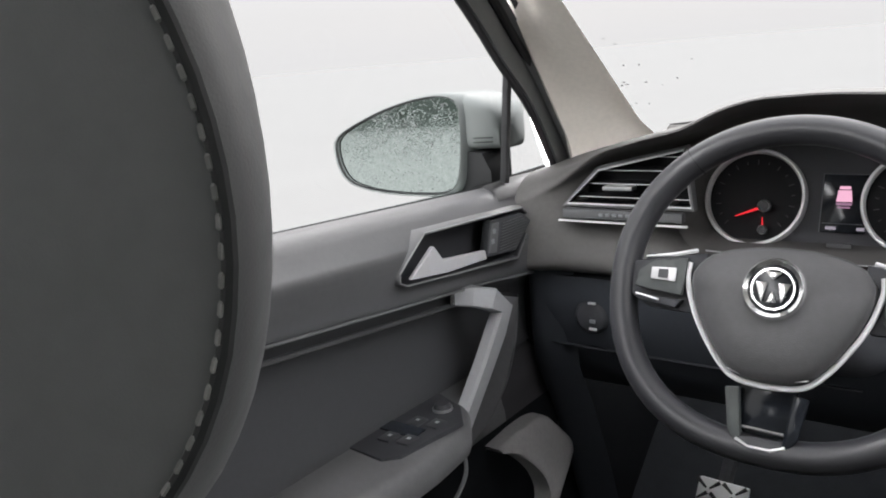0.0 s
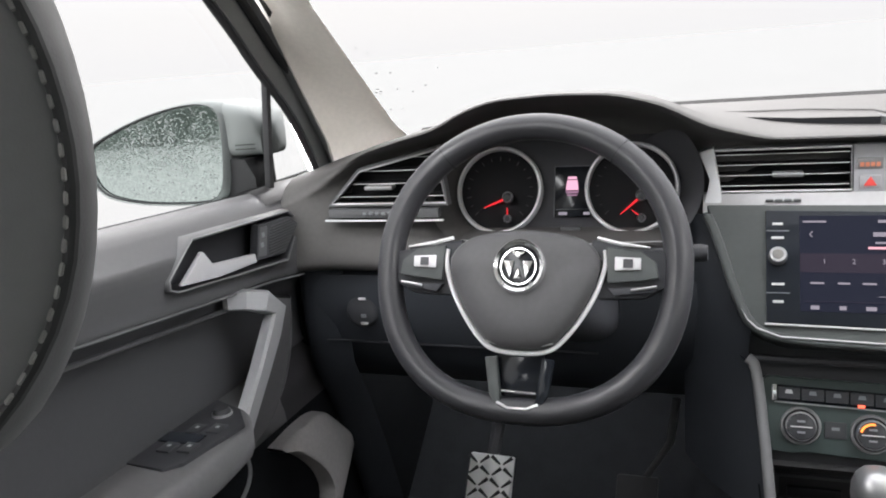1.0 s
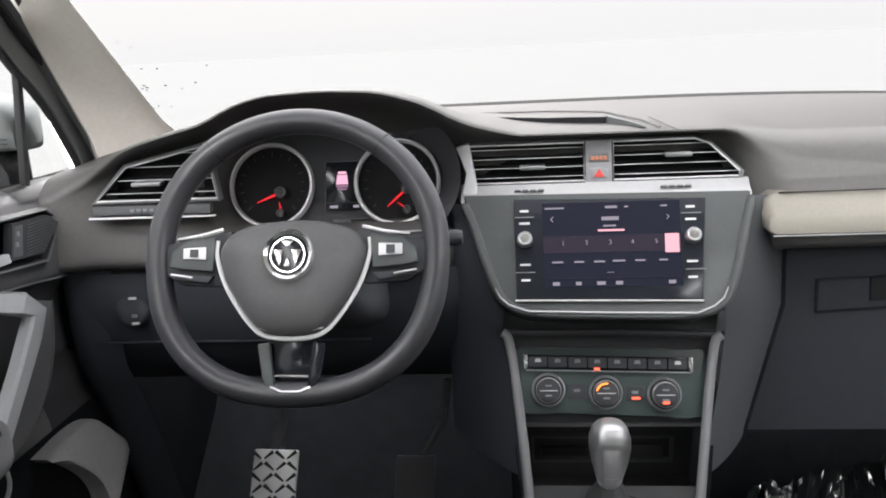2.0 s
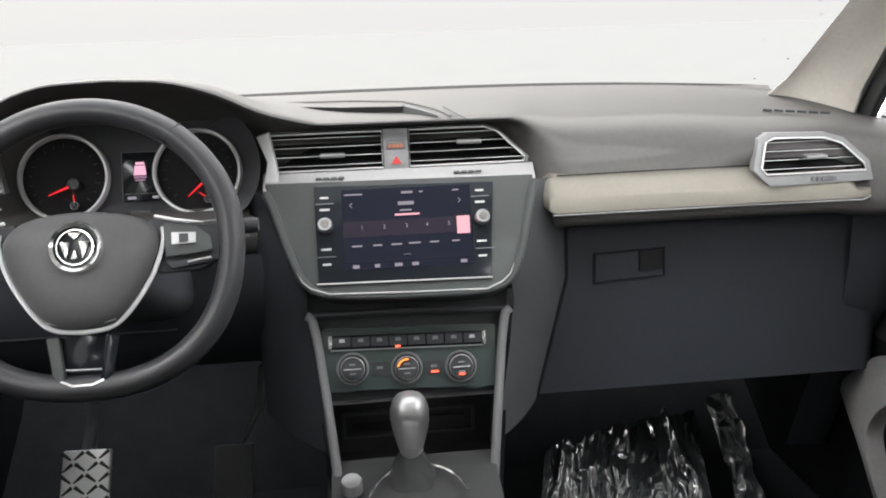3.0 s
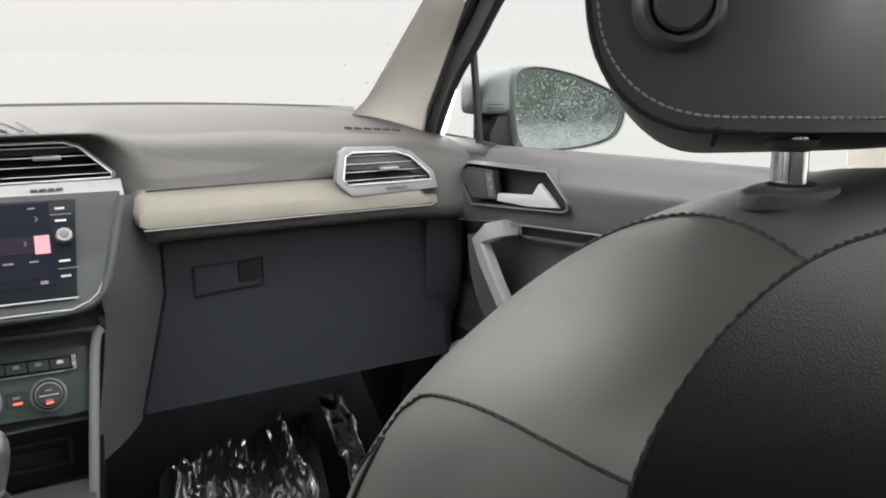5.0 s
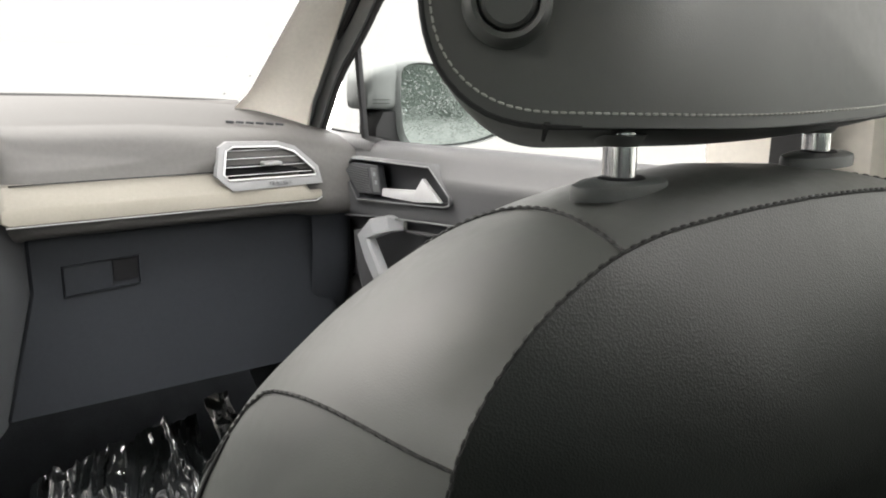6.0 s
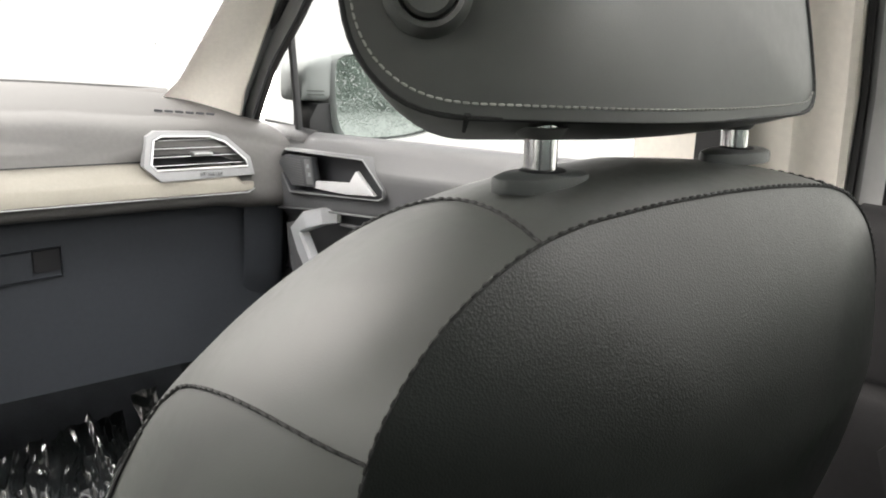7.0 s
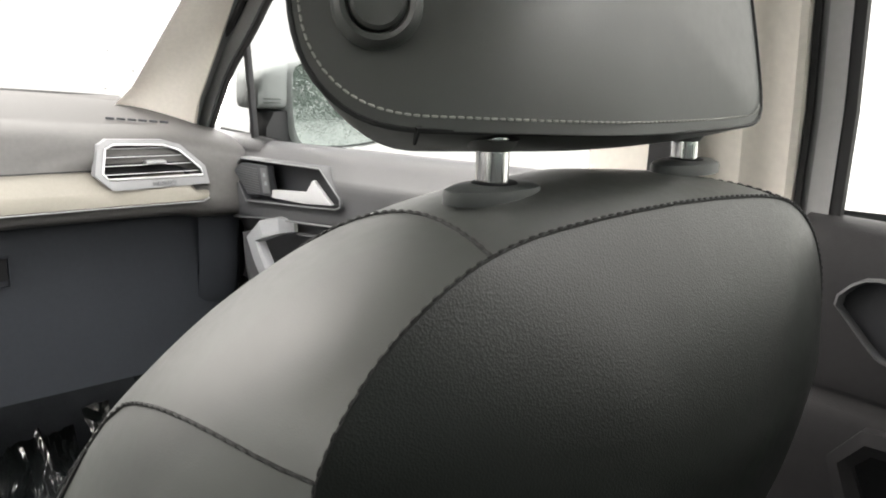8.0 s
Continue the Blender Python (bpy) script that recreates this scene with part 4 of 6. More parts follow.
for x, w in ((-0.35, 0.011), (-0.318, 0.008)):
    part("readout", prism([clu(x, -0.033, 0.001), clu(x, -0.0295, 0.001), clu(x + w, -0.0295, 0.001), clu(x + w, -0.033, 0.001)], CN * -0.001), "ui_white", disp)
part("trip_button", box(clu(-0.333, -0.052, 0.004), (0.026, 0.006, 0.008), bevel=0.002), "plastic", cl)
bm, _ = sheet([[V(x, y, z) for x in np.linspace(-0.5, -0.19, 9)] for y, z in ((0.079, 0.985), (0.06, 0.982), (0.035, 0.973))])
part("lower_shelf", bm, "pad", cl)
part("shelf_line", tube([V(-0.47, 0.036, 0.978), V(-0.34, 0.03, 0.974), V(-0.2, 0.036, 0.978)], 0.001, 6), "satin", cl)

# ---- steering wheel ----
WC = V(-0.344, -0.117, 0.99)
WU = V(0, 0.42, 1).normalized()
WN = V(0, -1, 0.42).normalized()


def whl(x, v, d=0.0):
    """A point on the wheel's plane: x across, v up it, d towards the driver."""
    return WC + V(x, 0, 0) + WU * v + WN * d


wheel = empty("steering_wheel", tuple(WC), "black leather three-spoke steering wheel with silver trim", "steering wheel")
path = []
for k in range(72):
    a = 2 * math.pi * k / 72
    x, v = 0.157 * math.cos(a), 0.157 * math.sin(a)
    if v < 0:
        k2 = (abs(math.cos(a)) ** 2.35 + abs(math.sin(a)) ** 2.35) ** (-1 / 2.35)
        x, v = 0.157 * k2 * math.cos(a), 0.156 * k2 * math.sin(a)
    if v > 0:
        v *= 0.952
    path.append(whl(x, v + 0.002, 0))
part("rim", tube(path, 0.0153, 18, closed=True, up=tuple(WN), flat=0.95), "rim", wheel, "black leather rim with a flattened bottom")
for a in (52, 128):
    c = [whl(0.157 * math.cos(radians(a)) + 0.0156 * math.cos(radians(a)) * math.cos(t), 0.002 + 0.1495 * math.sin(radians(a)) + 0.0156 * math.sin(radians(a)) * math.cos(t), 0.0149 * math.sin(t)) for t in (2 * math.pi * k / 20 for k in range(20))]
    part("rim_joint", tube(c, 0.0005, 5, closed=True), "seam", wheel)
cov = [(-0.084, 0.0), (-0.074, 0.018), (-0.058, 0.028), (-0.03, 0.034), (0, 0.036), (0.03, 0.034), (0.058, 0.028), (0.074, 0.018), (0.084, 0.0), (0.075, -0.03), (0.061, -0.055), (0.045, -0.077), (0.028, -0.09), (0, -0.0925), (-0.028, -0.09), (-0.045, -0.077), (-0.061, -0.055), (-0.075, -0.03)]
out = resample(chaikin([whl(x, v) for x, v in cov], 1, True), 48, True)
mid = whl(0, -0.025)
rows = [[mid + (p - mid) * k + WN * d for p in out] for k, d in ((1.0, -0.012), (1.0, 0.008), (0.985, 0.014), (0.95, 0.0185), (0.85, 0.023), (0.6, 0.0275), (0.3, 0.029), (0.02, 0.0293))]
part("airbag_cover", loft(rows), "airbag", wheel, "grained dark grey airbag cover", smooth=60)
# silver line round the lower half of the cover
low = [p for p in (whl(x * 1.03, v * 1.02) for x, v in [(-0.083, 0.014), (-0.0845, 0.0), (-0.0755, -0.03), (-0.0615, -0.055), (-0.0455, -0.077), (-0.03, -0.0905), (0, -0.0935), (0.03, -0.0905), (0.0455, -0.077), (0.0615, -0.055), (0.0755, -0.03), (0.0845, 0.0), (0.083, 0.014)])]
part("cover_trim", tube([p + WN * 0.011 for p in chaikin(low, 2)], 0.0028, 8), "lever", wheel, "bright silver trim line")
part("cover_line", tube([whl(-0.036, -0.0835, 0.0165), whl(-0.02, -0.0865, 0.0165), whl(0.02, -0.0865, 0.0165), whl(0.036, -0.0835, 0.0165)], 0.0012, 6), "satin", wheel)
m = facing(whl(0.0, -0.006, 0.028), WN, WU)
badge = part("badge", lathe([(0.0, 0.0), (0.0235, 0.0), (0.0235, 0.002), (0.0, 0.003)], m, 40), "gloss", wheel, "round chrome and black emblem")
part("badge_ring", lathe([(0.0225, 0.0), (0.0225, 0.003), (0.026, 0.005), (0.0285, 0.002), (0.029, -0.002), (0.0225, -0.002)], m, 44), "chrome", badge, "chrome ring")
part("inner_ring", lathe([(0.0172, 0.002), (0.0178, 0.0042), (0.0194, 0.0042), (0.02, 0.002)], m, 40), "chrome", badge, "inner chrome ring")
for pts in (((-0.0155, 0.0055), (-0.0045, 0.0055), (-0.0085, -0.013)), ((0.0155, 0.0055), (0.0045, 0.0055), (0.0085, -0.013)), ((-0.0075, 0.0152), (0.0075, 0.0152), (0.0, 0.0075)), ((-0.004, -0.0125), (0.004, -0.0125), (0.0, -0.002))):
    part("emblem_wedge", prism([m @ V(*p, 0.003) for p in pts], m.to_3x3() @ V(0, 0, 0.002), 0.0006), "chrome", badge)
for s in SIDE:
    # spoke with its switch block
    sp = [whl(s * x, v, -0.004) for x, v in ((0.07, 0.026), (0.11, 0.018), (0.148, 0.012), (0.15, -0.02), (0.125, -0.034), (0.078, -0.036))]
    spoke = part("spoke", prism(sp, WN * 0.012, 0.003), "dark", wheel)
    bl = [whl(s * x, v, 0.01) for x, v in ((0.0865, 0.018), (0.12, 0.014), (0.136, 0.002), (0.139, -0.014), (0.124, -0.017), (0.089, -0.02))]
    block = part("switch_block", prism(bl, WN * 0.006, 0.002), "housing", spoke, "dark grey switch block")
    part("switch_trim", tube([whl(s * x, v, 0.0155) for x, v in ((0.078, 0.026), (0.1, 0.0205), (0.13, 0.0165))], [0.0022, 0.0022, 0.001], 6), "lever", spoke, "bright trim line")
    key = part("key", prism([whl(s * x, v, 0.0165) for x, v in ((0.096, 0.0068), (0.122, 0.0058), (0.122, -0.006), (0.096, -0.007))], WN * 0.0015, 0.0012), "leverm", block, "silver rocker key")
    part("key_centre", prism([whl(s * x, v, 0.0182) for x, v in ((0.1045, 0.0046), (0.114, 0.0044), (0.114, -0.0044), (0.1045, -0.0046))], WN * 0.0007), "switch", block)
    part("paddle", prism([whl(s * x, v, 0.004) for x, v in ((0.088, -0.024), (0.138, -0.0215), (0.136, -0.0275), (0.095, -0.033))], WN * 0.01, 0.002), "dark", spoke)
    part("paddle_edge", tube([whl(s * 0.112, -0.0265, 0.0145), whl(s * 0.137, -0.0225, 0.0145)], 0.0016, 6), "satin", spoke)
    leg = [whl(s * x, v, 0.006) for x, v in ((0.024, -0.098), (0.0375, -0.1), (0.031, -0.138), (0.024, -0.149), (0.018, -0.147))]
    part("lower_spoke", prism(leg, WN * 0.007, 0.002), "housing" if s < 0 else "gloss", wheel, "dark lower spoke")
part("lower_insert", prism([whl(x, v, -0.002) for x, v in ((-0.026, -0.093), (0.026, -0.093), (0.019, -0.14), (-0.019, -0.14))], WN * 0.008, 0.002), "gloss", wheel)
part("lower_edge", tube([whl(-0.0185, -0.134, 0.008), whl(0.0185, -0.135, 0.008)], 0.0015, 6), "chrome", wheel)
part("lower_tip", tube([whl(-0.022, -0.146, 0.013), whl(-0.01, -0.151, 0.014), whl(0.01, -0.151, 0.014), whl(0.022, -0.146, 0.013)], 0.0018, 6), "satin", wheel)
bm = bmesh.new()
rings = []
for d, w, h in ((-0.012, 0.05, 0.04), (-0.04, 0.06, 0.045), (-0.09, 0.068, 0.05), (-0.2, 0.075, 0.055)):
    rings.append([whl(w * math.copysign(abs(math.cos(t)) ** 0.6, math.cos(t)), -0.02 + h * math.copysign(abs(math.sin(t)) ** 0.6, math.sin(t)), d) for t in (2 * math.pi * k / 28 for k in range(28))])
col = part("column_shroud", loft(rings, bm=bm), "dark", wheel, "black steering column shroud")
part("stalk", tube([whl(0.05, 0.012, -0.03), whl(0.12, 0.016, -0.03), whl(0.176, 0.018, -0.03), whl(0.183, 0.018, -0.03)], [0.006, 0.0065, 0.0095, 0.008], 12), "dark", wheel, "black column stalk")
part("stalk", tube([whl(-0.05, 0.012, -0.03), whl(-0.11, 0.016, -0.03), whl(-0.145, 0.018, -0.03)], [0.006, 0.0065, 0.008], 12), "dark", wheel, "black column stalk")

# ---- light switch ----
ls = empty("light_switch", (-0.625, 0.042, 0.873), "round black headlight switch on the lower dash", "light switch")
m = facing((-0.628, 0.043, 0.874), (0, -1, 0.1))
part("knob", lathe([(0.0, 0.006), (0.017, 0.006), (0.022, 0.003), (0.024, 0.0), (0.026, -0.004), (0.0, -0.004)], m, 32), "dark", ls)
for dz in (0.02, -0.016):
    part("marker", box((-0.622, 0.035, 0.874 + dz), (0.011, 0.003, 0.0035), bevel=0.001), "print", ls, "pale switch marking")
part("marker", box((-0.622, 0.0345, 0.874 - 0.005), (0.008, 0.003, 0.005), bevel=0.001), "printdim", ls)

# ---- centre screen ----
SNV = V(0, -1, 0.61).normalized()
scy = lambda z: 0.018 + 0.61 * (z - 0.95)
scr = empty("infotainment_screen", (0.016, 0.018, 0.95), "glossy black touchscreen radio in the centre stack, switched on", "touchscreen")


def sc(x, z, d=0.0):
    return V(x, scy(z), z) + SNV * d


bez = [(-0.168, 1.016), (-0.156, 0.985), (-0.13, 0.911), (-0.114, 0.89), (-0.085, 0.881), (0.016, 0.878), (0.112, 0.8765), (0.142, 0.886), (0.159, 0.91), (0.183, 0.985), (0.191, 1.012)]
bm = prism([sc(x, z, 0.004) for x, z in bez], SNV * -0.09, 0.004)
part("console_housing", bm, "housing", scr, "dark grey housing tapering downwards")
hl = [(-0.128, 0.907), (-0.122, 0.897), (-0.112, 0.889), (-0.088, 0.8815), (0.016, 0.8785), (0.112, 0.877), (0.132, 0.884), (0.144, 0.893), (0.15, 0.904)]
rim_line = chaikin([sc(x, z, 0.0035) for x, z in ((-0.1665, 1.004), (-0.156, 0.985), (-0.13, 0.911), (-0.114, 0.89), (-0.085, 0.881), (0.016, 0.878), (0.112, 0.8765), (0.142, 0.886), (0.159, 0.91), (0.183, 0.985), (0.19, 1.003))], 2)
part("housing_rim", tube(rim_line, 0.0055, 8), "housing", scr, "soft rounded edge of the housing", smooth=60)
part("housing_trim", tube([sc(x, z + 0.0015, 0.0085) for x, z in hl], [0.0004, 0.0008, 0.0012] + [0.0015] * 3 + [0.0012, 0.0008, 0.0004], 7), "satin", scr, "thin bright line round the lower housing")
gl = [(-0.103, 1.008), (0.134, 1.004), (0.1195, 0.8935), (-0.1025, 0.897)]
glass = part("glass", prism([sc(x, z, 0.004) for x, z in gl], SNV * 0.0025, 0.001), "gloss", scr, "glossy black glass front")
part("glass_edge", tube([sc(-0.104, 0.8955, 0.006), sc(0.1205, 0.892, 0.006)], 0.0014, 6), "satin", scr)
D0, D1, Z0, Z1 = -0.068, 0.102, 0.9085, 1.002


def dpy(u, v, d=0.0072):
    """A point of the display, u and v from 0 to 1."""
    return sc(D0 + (D1 - D0) * u - (0.004 * (1 - v) * (1 if u > 0.5 else 0)), Z0 + (Z1 - Z0) * v, d)


def patch(name, u0, u1, v0, v1, material, parent, d=0.0072, label=""):
    bm = prism([dpy(u0, v0, d), dpy(u0, v1, d), dpy(u1, v1, d), dpy(u1, v0, d)], SNV * -0.0004)
    return part(name, bm, material, parent, label, smooth=0)


ui = patch("display", 0.0, 1.0, 0.0, 1.0, "screen_on", scr, 0.0068, "dark blue radio display")
patch("station_band", 0.0, 1.0, 0.40, 0.60, "screen_band", ui, 0.0071)
patch("favourite", 0.885, 0.985, 0.38, 0.60, "ui_pink", ui, 0.0078, "pink button")
for u0, u1, v0, v1 in ((0.02, 0.16, 0.925, 0.945), (0.46, 0.55, 0.92, 0.95), (0.6, 0.63, 0.925, 0.945), (0.86, 0.91, 0.925, 0.945),
                       (0.43, 0.56, 0.775, 0.82), (0.44, 0.54, 0.7, 0.72), (0.4, 0.6, 0.645, 0.668),
                       (0.06, 0.14, 0.28, 0.3), (0.22, 0.29, 0.28, 0.3), (0.36, 0.44, 0.28, 0.3), (0.51, 0.6, 0.285, 0.305), (0.67, 0.74, 0.285, 0.305), (0.84, 0.9, 0.285, 0.305),
                       (0.45, 0.52, 0.16, 0.165)):
    patch("text_bar", u0, u1, v0, v1, "ui_pink" if 0.6 < v0 < 0.7 else "ui_white", ui, 0.0078)
for k in range(5):
    patch("menu_icon", (0.06, 0.225, 0.375, 0.53, 0.9)[k], (0.11, 0.265, 0.435, 0.58, 0.95)[k], 0.02, 0.06, "ui_white", ui, 0.0078)
patch("menu_line", 0.02, 0.98, 0.1, 0.106, "screen_band", ui, 0.0075)
for u, sgn in ((0.06, 1), (0.92, -1)):
    for q in (1, -1):
        a, b = dpy(u, 0.8, 0.0078), dpy(u + 0.018 * sgn, 0.8 + 0.03 * q, 0.0078)
        part("arrow", tube([a, b], 0.0006, 5), "ui_white", ui)
for k in range(5):
    cur = bpy.data.curves.new("digit", "FONT")
    cur.body, cur.size, cur.extrude, cur.align_x = str(k + 1), 0.008, 0.0002, "CENTER"
    cur.materials.append(M["ui_white"])
    txt = new("digit", cur)
    txt.parent = ui
    txt.matrix_basis = facing(dpy(0.145 + 0.17 * k, 0.49, 0.0078), SNV)
for s, x in ((-1, -0.0905), (1, 0.1145)):
    m = facing(sc(x, 0.961, 0.0065), SNV)
    kn = part("knob", lathe([(0.0, 0.0), (0.0098, 0.0), (0.0095, 0.008), (0.0082, 0.0105), (0.0, 0.0095)], m, 32), "satin", scr, "silver rotary knob")
    part("knob_cap", lathe([(0.0, 0.0095), (0.006, 0.0097), (0.0055, 0.0108), (0.0, 0.011)], m, 24), "chrome", kn)
    for z, w in ((0.994, 0.011), (0.98, 0.013), (0.934, 0.013), (0.917, 0.011)):
        part("key_label", box(sc(x - (0.0 if s < 0 else 0.0025 * (1.0 - z) / 0.05), z, 0.007), (w, 0.0006, 0.0028), pose(0, 0, 0, -31, 0, 0), bevel=0), "print", scr)
    for z in (0.987, 0.9255):
        part("key_gap", box(sc(x, z, 0.007), (0.024, 0.0005, 0.001), pose(0, 0, 0, -31, 0, 0), bevel=0), "printdim", scr)

# ---- centre console, climate controls ----
M["railgrey"] = mat("soft_grey_rail", (0.16, 0.16, 0.165), 0.36, vary=0.06)
M["deckgrey"] = mat("dark_satin_deck", (0.075, 0.075, 0.078), 0.4, vary=0.08)
con = empty("center_console", (0.01, -0.1, 0.4), "black centre console with light grey side rails", "center console")
cky = lambda z: -0.03 + 0.35 * (z - 0.78)


def ck(x, z, d=0.0):
    return V(x, cky(z), z) + V(0, -1, 0.35).normalized() * d


for s in SIDE:
    edge_x = lambda z: (0.1 if s < 0 else 0.1215) - 0.11 * (0.74 - z if z > 0.62 else 0.12)
    bm, _ = sheet([chaikin([V(s * (edge_x(z) + 0.03), 0.07, z), V(s * (edge_x(z) + 0.014), -0.03 + 0.35 * (z - 0.78), z), V(s * (edge_x(z) + 0.004), cky(z) - 0.002, z)], 1) for z in (0.72, 0.68, 0.62, 0.56, 0.48, 0.38)])
    part("side_panel", bm, "carpet", con)
bm, _ = sheet([[ck(x, z, -0.012) for x in (x0, 0.01, x1)] for x0, x1, z in ((-0.13, 0.148, 0.89), (-0.12, 0.142, 0.84), (-0.1, 0.12, 0.742))])
part("front_panel", bm, "dark", con)
rail = {-1: [(-0.128, 0.847), (-0.1215, 0.852), (-0.112, 0.846), (-0.1, 0.742), (-0.089, 0.62), (-0.088, 0.56)], 1: [(0.152, 0.84), (0.1455, 0.846), (0.135, 0.84), (0.121, 0.735), (0.106, 0.62), (0.103, 0.56)]}
for s in SIDE:
    line = chaikin([ck(x, z, 0.006 + 0.0) for x, z in rail[s][1:]], 2)
    bm = tube(line, 0.006, 10, flat=0.6, up=(1, 0, 0))
    part("rail", bm, "railgrey", con, "light grey painted side rail")
    bm, _ = sheet([[p + V(s * 0.004, 0.0, -0.001), p + V(s * 0.0075, 0.004, 0), p + V(s * 0.0085, 0.016, 0)] for p in line])
    part("rail_side", bm, "knee", con)
part("top_edge", tube([ck(-0.12, 0.852, 0.003), ck(0.01, 0.851, 0.003), ck(0.138, 0.8465, 0.003)], 0.0045, 8), "dark", con)
# storage tray and shifter deck
bm, _ = sheet([[V(x, y, z) for x in (-0.11, -0.05, 0.05, 0.125)] for y, z in ((-0.045, 0.742), (0.03, 0.735), (0.05, 0.62), (-0.02, 0.612), (-0.06, 0.61))])
part("tray", bm, "deckgrey", con)
part("tray_panel", frame_ring([V(-0.088, 0.03, 0.69), V(0.1, 0.03, 0.69), V(0.1, 0.036, 0.648), V(-0.088, 0.036, 0.648)], [V(-0.084, 0.03, 0.6865), V(0.096, 0.03, 0.6865), V(0.096, 0.036, 0.6515), V(-0.084, 0.036, 0.6515)], V(0, 0.01, 0)), "railgrey", con)
part("tray_socket", box((-0.045, 0.034, 0.667), (0.06, 0.006, 0.012), bevel=0.002), "switch", con)
part("tray_socket", box((0.055, 0.034, 0.667), (0.06, 0.006, 0.02), bevel=0.002), "deckgrey", con)
bm, _ = sheet([[V(x, y, z) for x in (-0.1, -0.05, 0.0, 0.06, 0.112)] for y, z in ((-0.052, 0.615), (-0.053, 0.66), (-0.057, 0.668), (-0.1, 0.655), (-0.16, 0.64), (-0.3, 0.61), (-0.62, 0.6))])
part("deck", bm, "deckgrey", con, "dark satin gear selector deck")
ring = [V(0.008 + 0.062 * math.cos(t), -0.145 + 0.062 * math.sin(t), 0.655 + 0.015 * math.sin(t)) for t in np.linspace(0.2, math.pi - 0.2, 16)]
part("deck_trim", tube(ring, 0.0022, 6), "chrome", con, "curved chrome trim")
bm = bmesh.new()
box((0.008, -0.5, 0.5), (0.2, 0.9, 0.2), bevel=0.02, bm=bm)
part("tunnel_box", bm, "dark", con)
m = facing((-0.074, -0.112, 0.662), (0, -0.25, 1), (0, 1, 0))
part("start_button", lathe([(0.0, 0.01), (0.009, 0.012), (0.012, 0.012), (0.0135, 0.009), (0.014, -0.004), (0.0, -0.004)], m, 30), "satin", con, "round silver start button")

cli = empty("climate_panel", (0.005, -0.03, 0.79), "climate control panel with three dials and orange markers", "climate control")
part("panel", prism([ck(x, z, 0.0) for x, z in ((-0.106, 0.829), (-0.1, 0.834), (0.122, 0.829), (0.127, 0.823), (0.119, 0.752), (0.09, 0.749), (0.078, 0.752), (-0.06, 0.757), (-0.075, 0.755), (-0.097, 0.757))], V(0, 0.012, -0.004), 0.0015), "climate", cli, "dark grey control panel")
strip = part("button_strip", prism([ck(x, z, 0.002) for x, z in ((-0.0945, 0.8255), (0.1095, 0.8195), (0.1085, 0.8035), (-0.0935, 0.8085))], V(0, 0.004, -0.001), 0.001), "gloss", cli, "black row of buttons")
for x, z in ((-0.093, 0.817), (0.1075, 0.8115)):
    part("strip_end", prism([ck(x - 0.0025, z - 0.0085, 0.004), ck(x + 0.0025, z - 0.0085, 0.004), ck(x + 0.0025, z + 0.0085, 0.004), ck(x - 0.0025, z + 0.0085, 0.004)], V(0, 0.004, -0.001), 0.0008), "chrome", strip)
part("strip_line", tube([ck(-0.093, 0.8075, 0.0025), ck(0.108, 0.8025, 0.0025)], 0.0008, 5), "satin", strip)
for k in range(8):
    x = -0.078 + 0.0243 * k
    z = 0.8172 - 0.00068 * k
    b = part("button", prism([ck(x - 0.0113, z - 0.006, 0.003), ck(x + 0.0113, z - 0.0063, 0.003), ck(x + 0.0113, z + 0.0057, 0.003), ck(x - 0.0113, z + 0.006, 0.003)], V(0, 0.003, -0.001), 0.0008), "dark", strip)
    part("button_mark", prism([ck(x - 0.004, z - 0.0005, 0.0034), ck(x + 0.004, z - 0.0005, 0.0034), ck(x + 0.003, z + 0.0035, 0.0034), ck(x - 0.003, z + 0.0035, 0.0034)], V(0, 0.0008, 0)), "printdim" if k not in (0, 7) else "print", strip)
part("led", prism([ck(-0.0095, 0.8065, 0.004), ck(-0.0025, 0.8065, 0.004), ck(-0.0025, 0.809, 0.004), ck(-0.0095, 0.809, 0.004)], V(0, 0.001, 0)), "redled", strip)
for x, z in ((-0.066, 0.784), (0.004, 0.7805), (0.075, 0.778)):
    m = facing(ck(x, z, 0.0), (0, -1, 0.35))
    dl = part("dial", lathe([(0.0, 0.011), (0.0128, 0.012), (0.0146, 0.011), (0.0152, 0.009), (0.0152, 0.003), (0.018, 0.0025), (0.019, -0.002), (0.0, -0.002)], m, 40), "switch", cli, "round dark dial")
    part("dial_ring", lathe([(0.0145, 0.011), (0.0148, 0.0119), (0.0154, 0.0115), (0.0158, 0.0045), (0.0145, 0.0045)], m, 40), "satin", dl, "thin silver ring")
    part("dial_base", lathe([(0.0168, 0.0), (0.0186, 0.0045), (0.0202, 0.004), (0.0215, -0.002), (0.0168, -0.002)], m, 40), "silverframe", dl, "dull bevelled ring")
    part("dial_line", box(m @ V(0, 0, 0.0128), (0.022, 0.0006, 0.0011), pose(0, 0, 0, -19, 0, 0), bevel=0), "print", dl)
    for q in (1, -1):
        part("dial_mark", box(m @ V(0, 0.006 * q, 0.0126), (0.008, 0.0006, 0.0022), pose(0, 0, 0, -19, 0, 0), bevel=0), "printdim", dl)
    if abs(x - 0.004) < 0.01:
        arc = [m @ V(0.0118 * math.cos(t), 0.0118 * math.sin(t), 0.0128) for t in np.linspace(radians(80), radians(165), 9)]
        part("dial_glow", tube(arc, 0.0012, 5), "amber", dl, "orange lit scale")
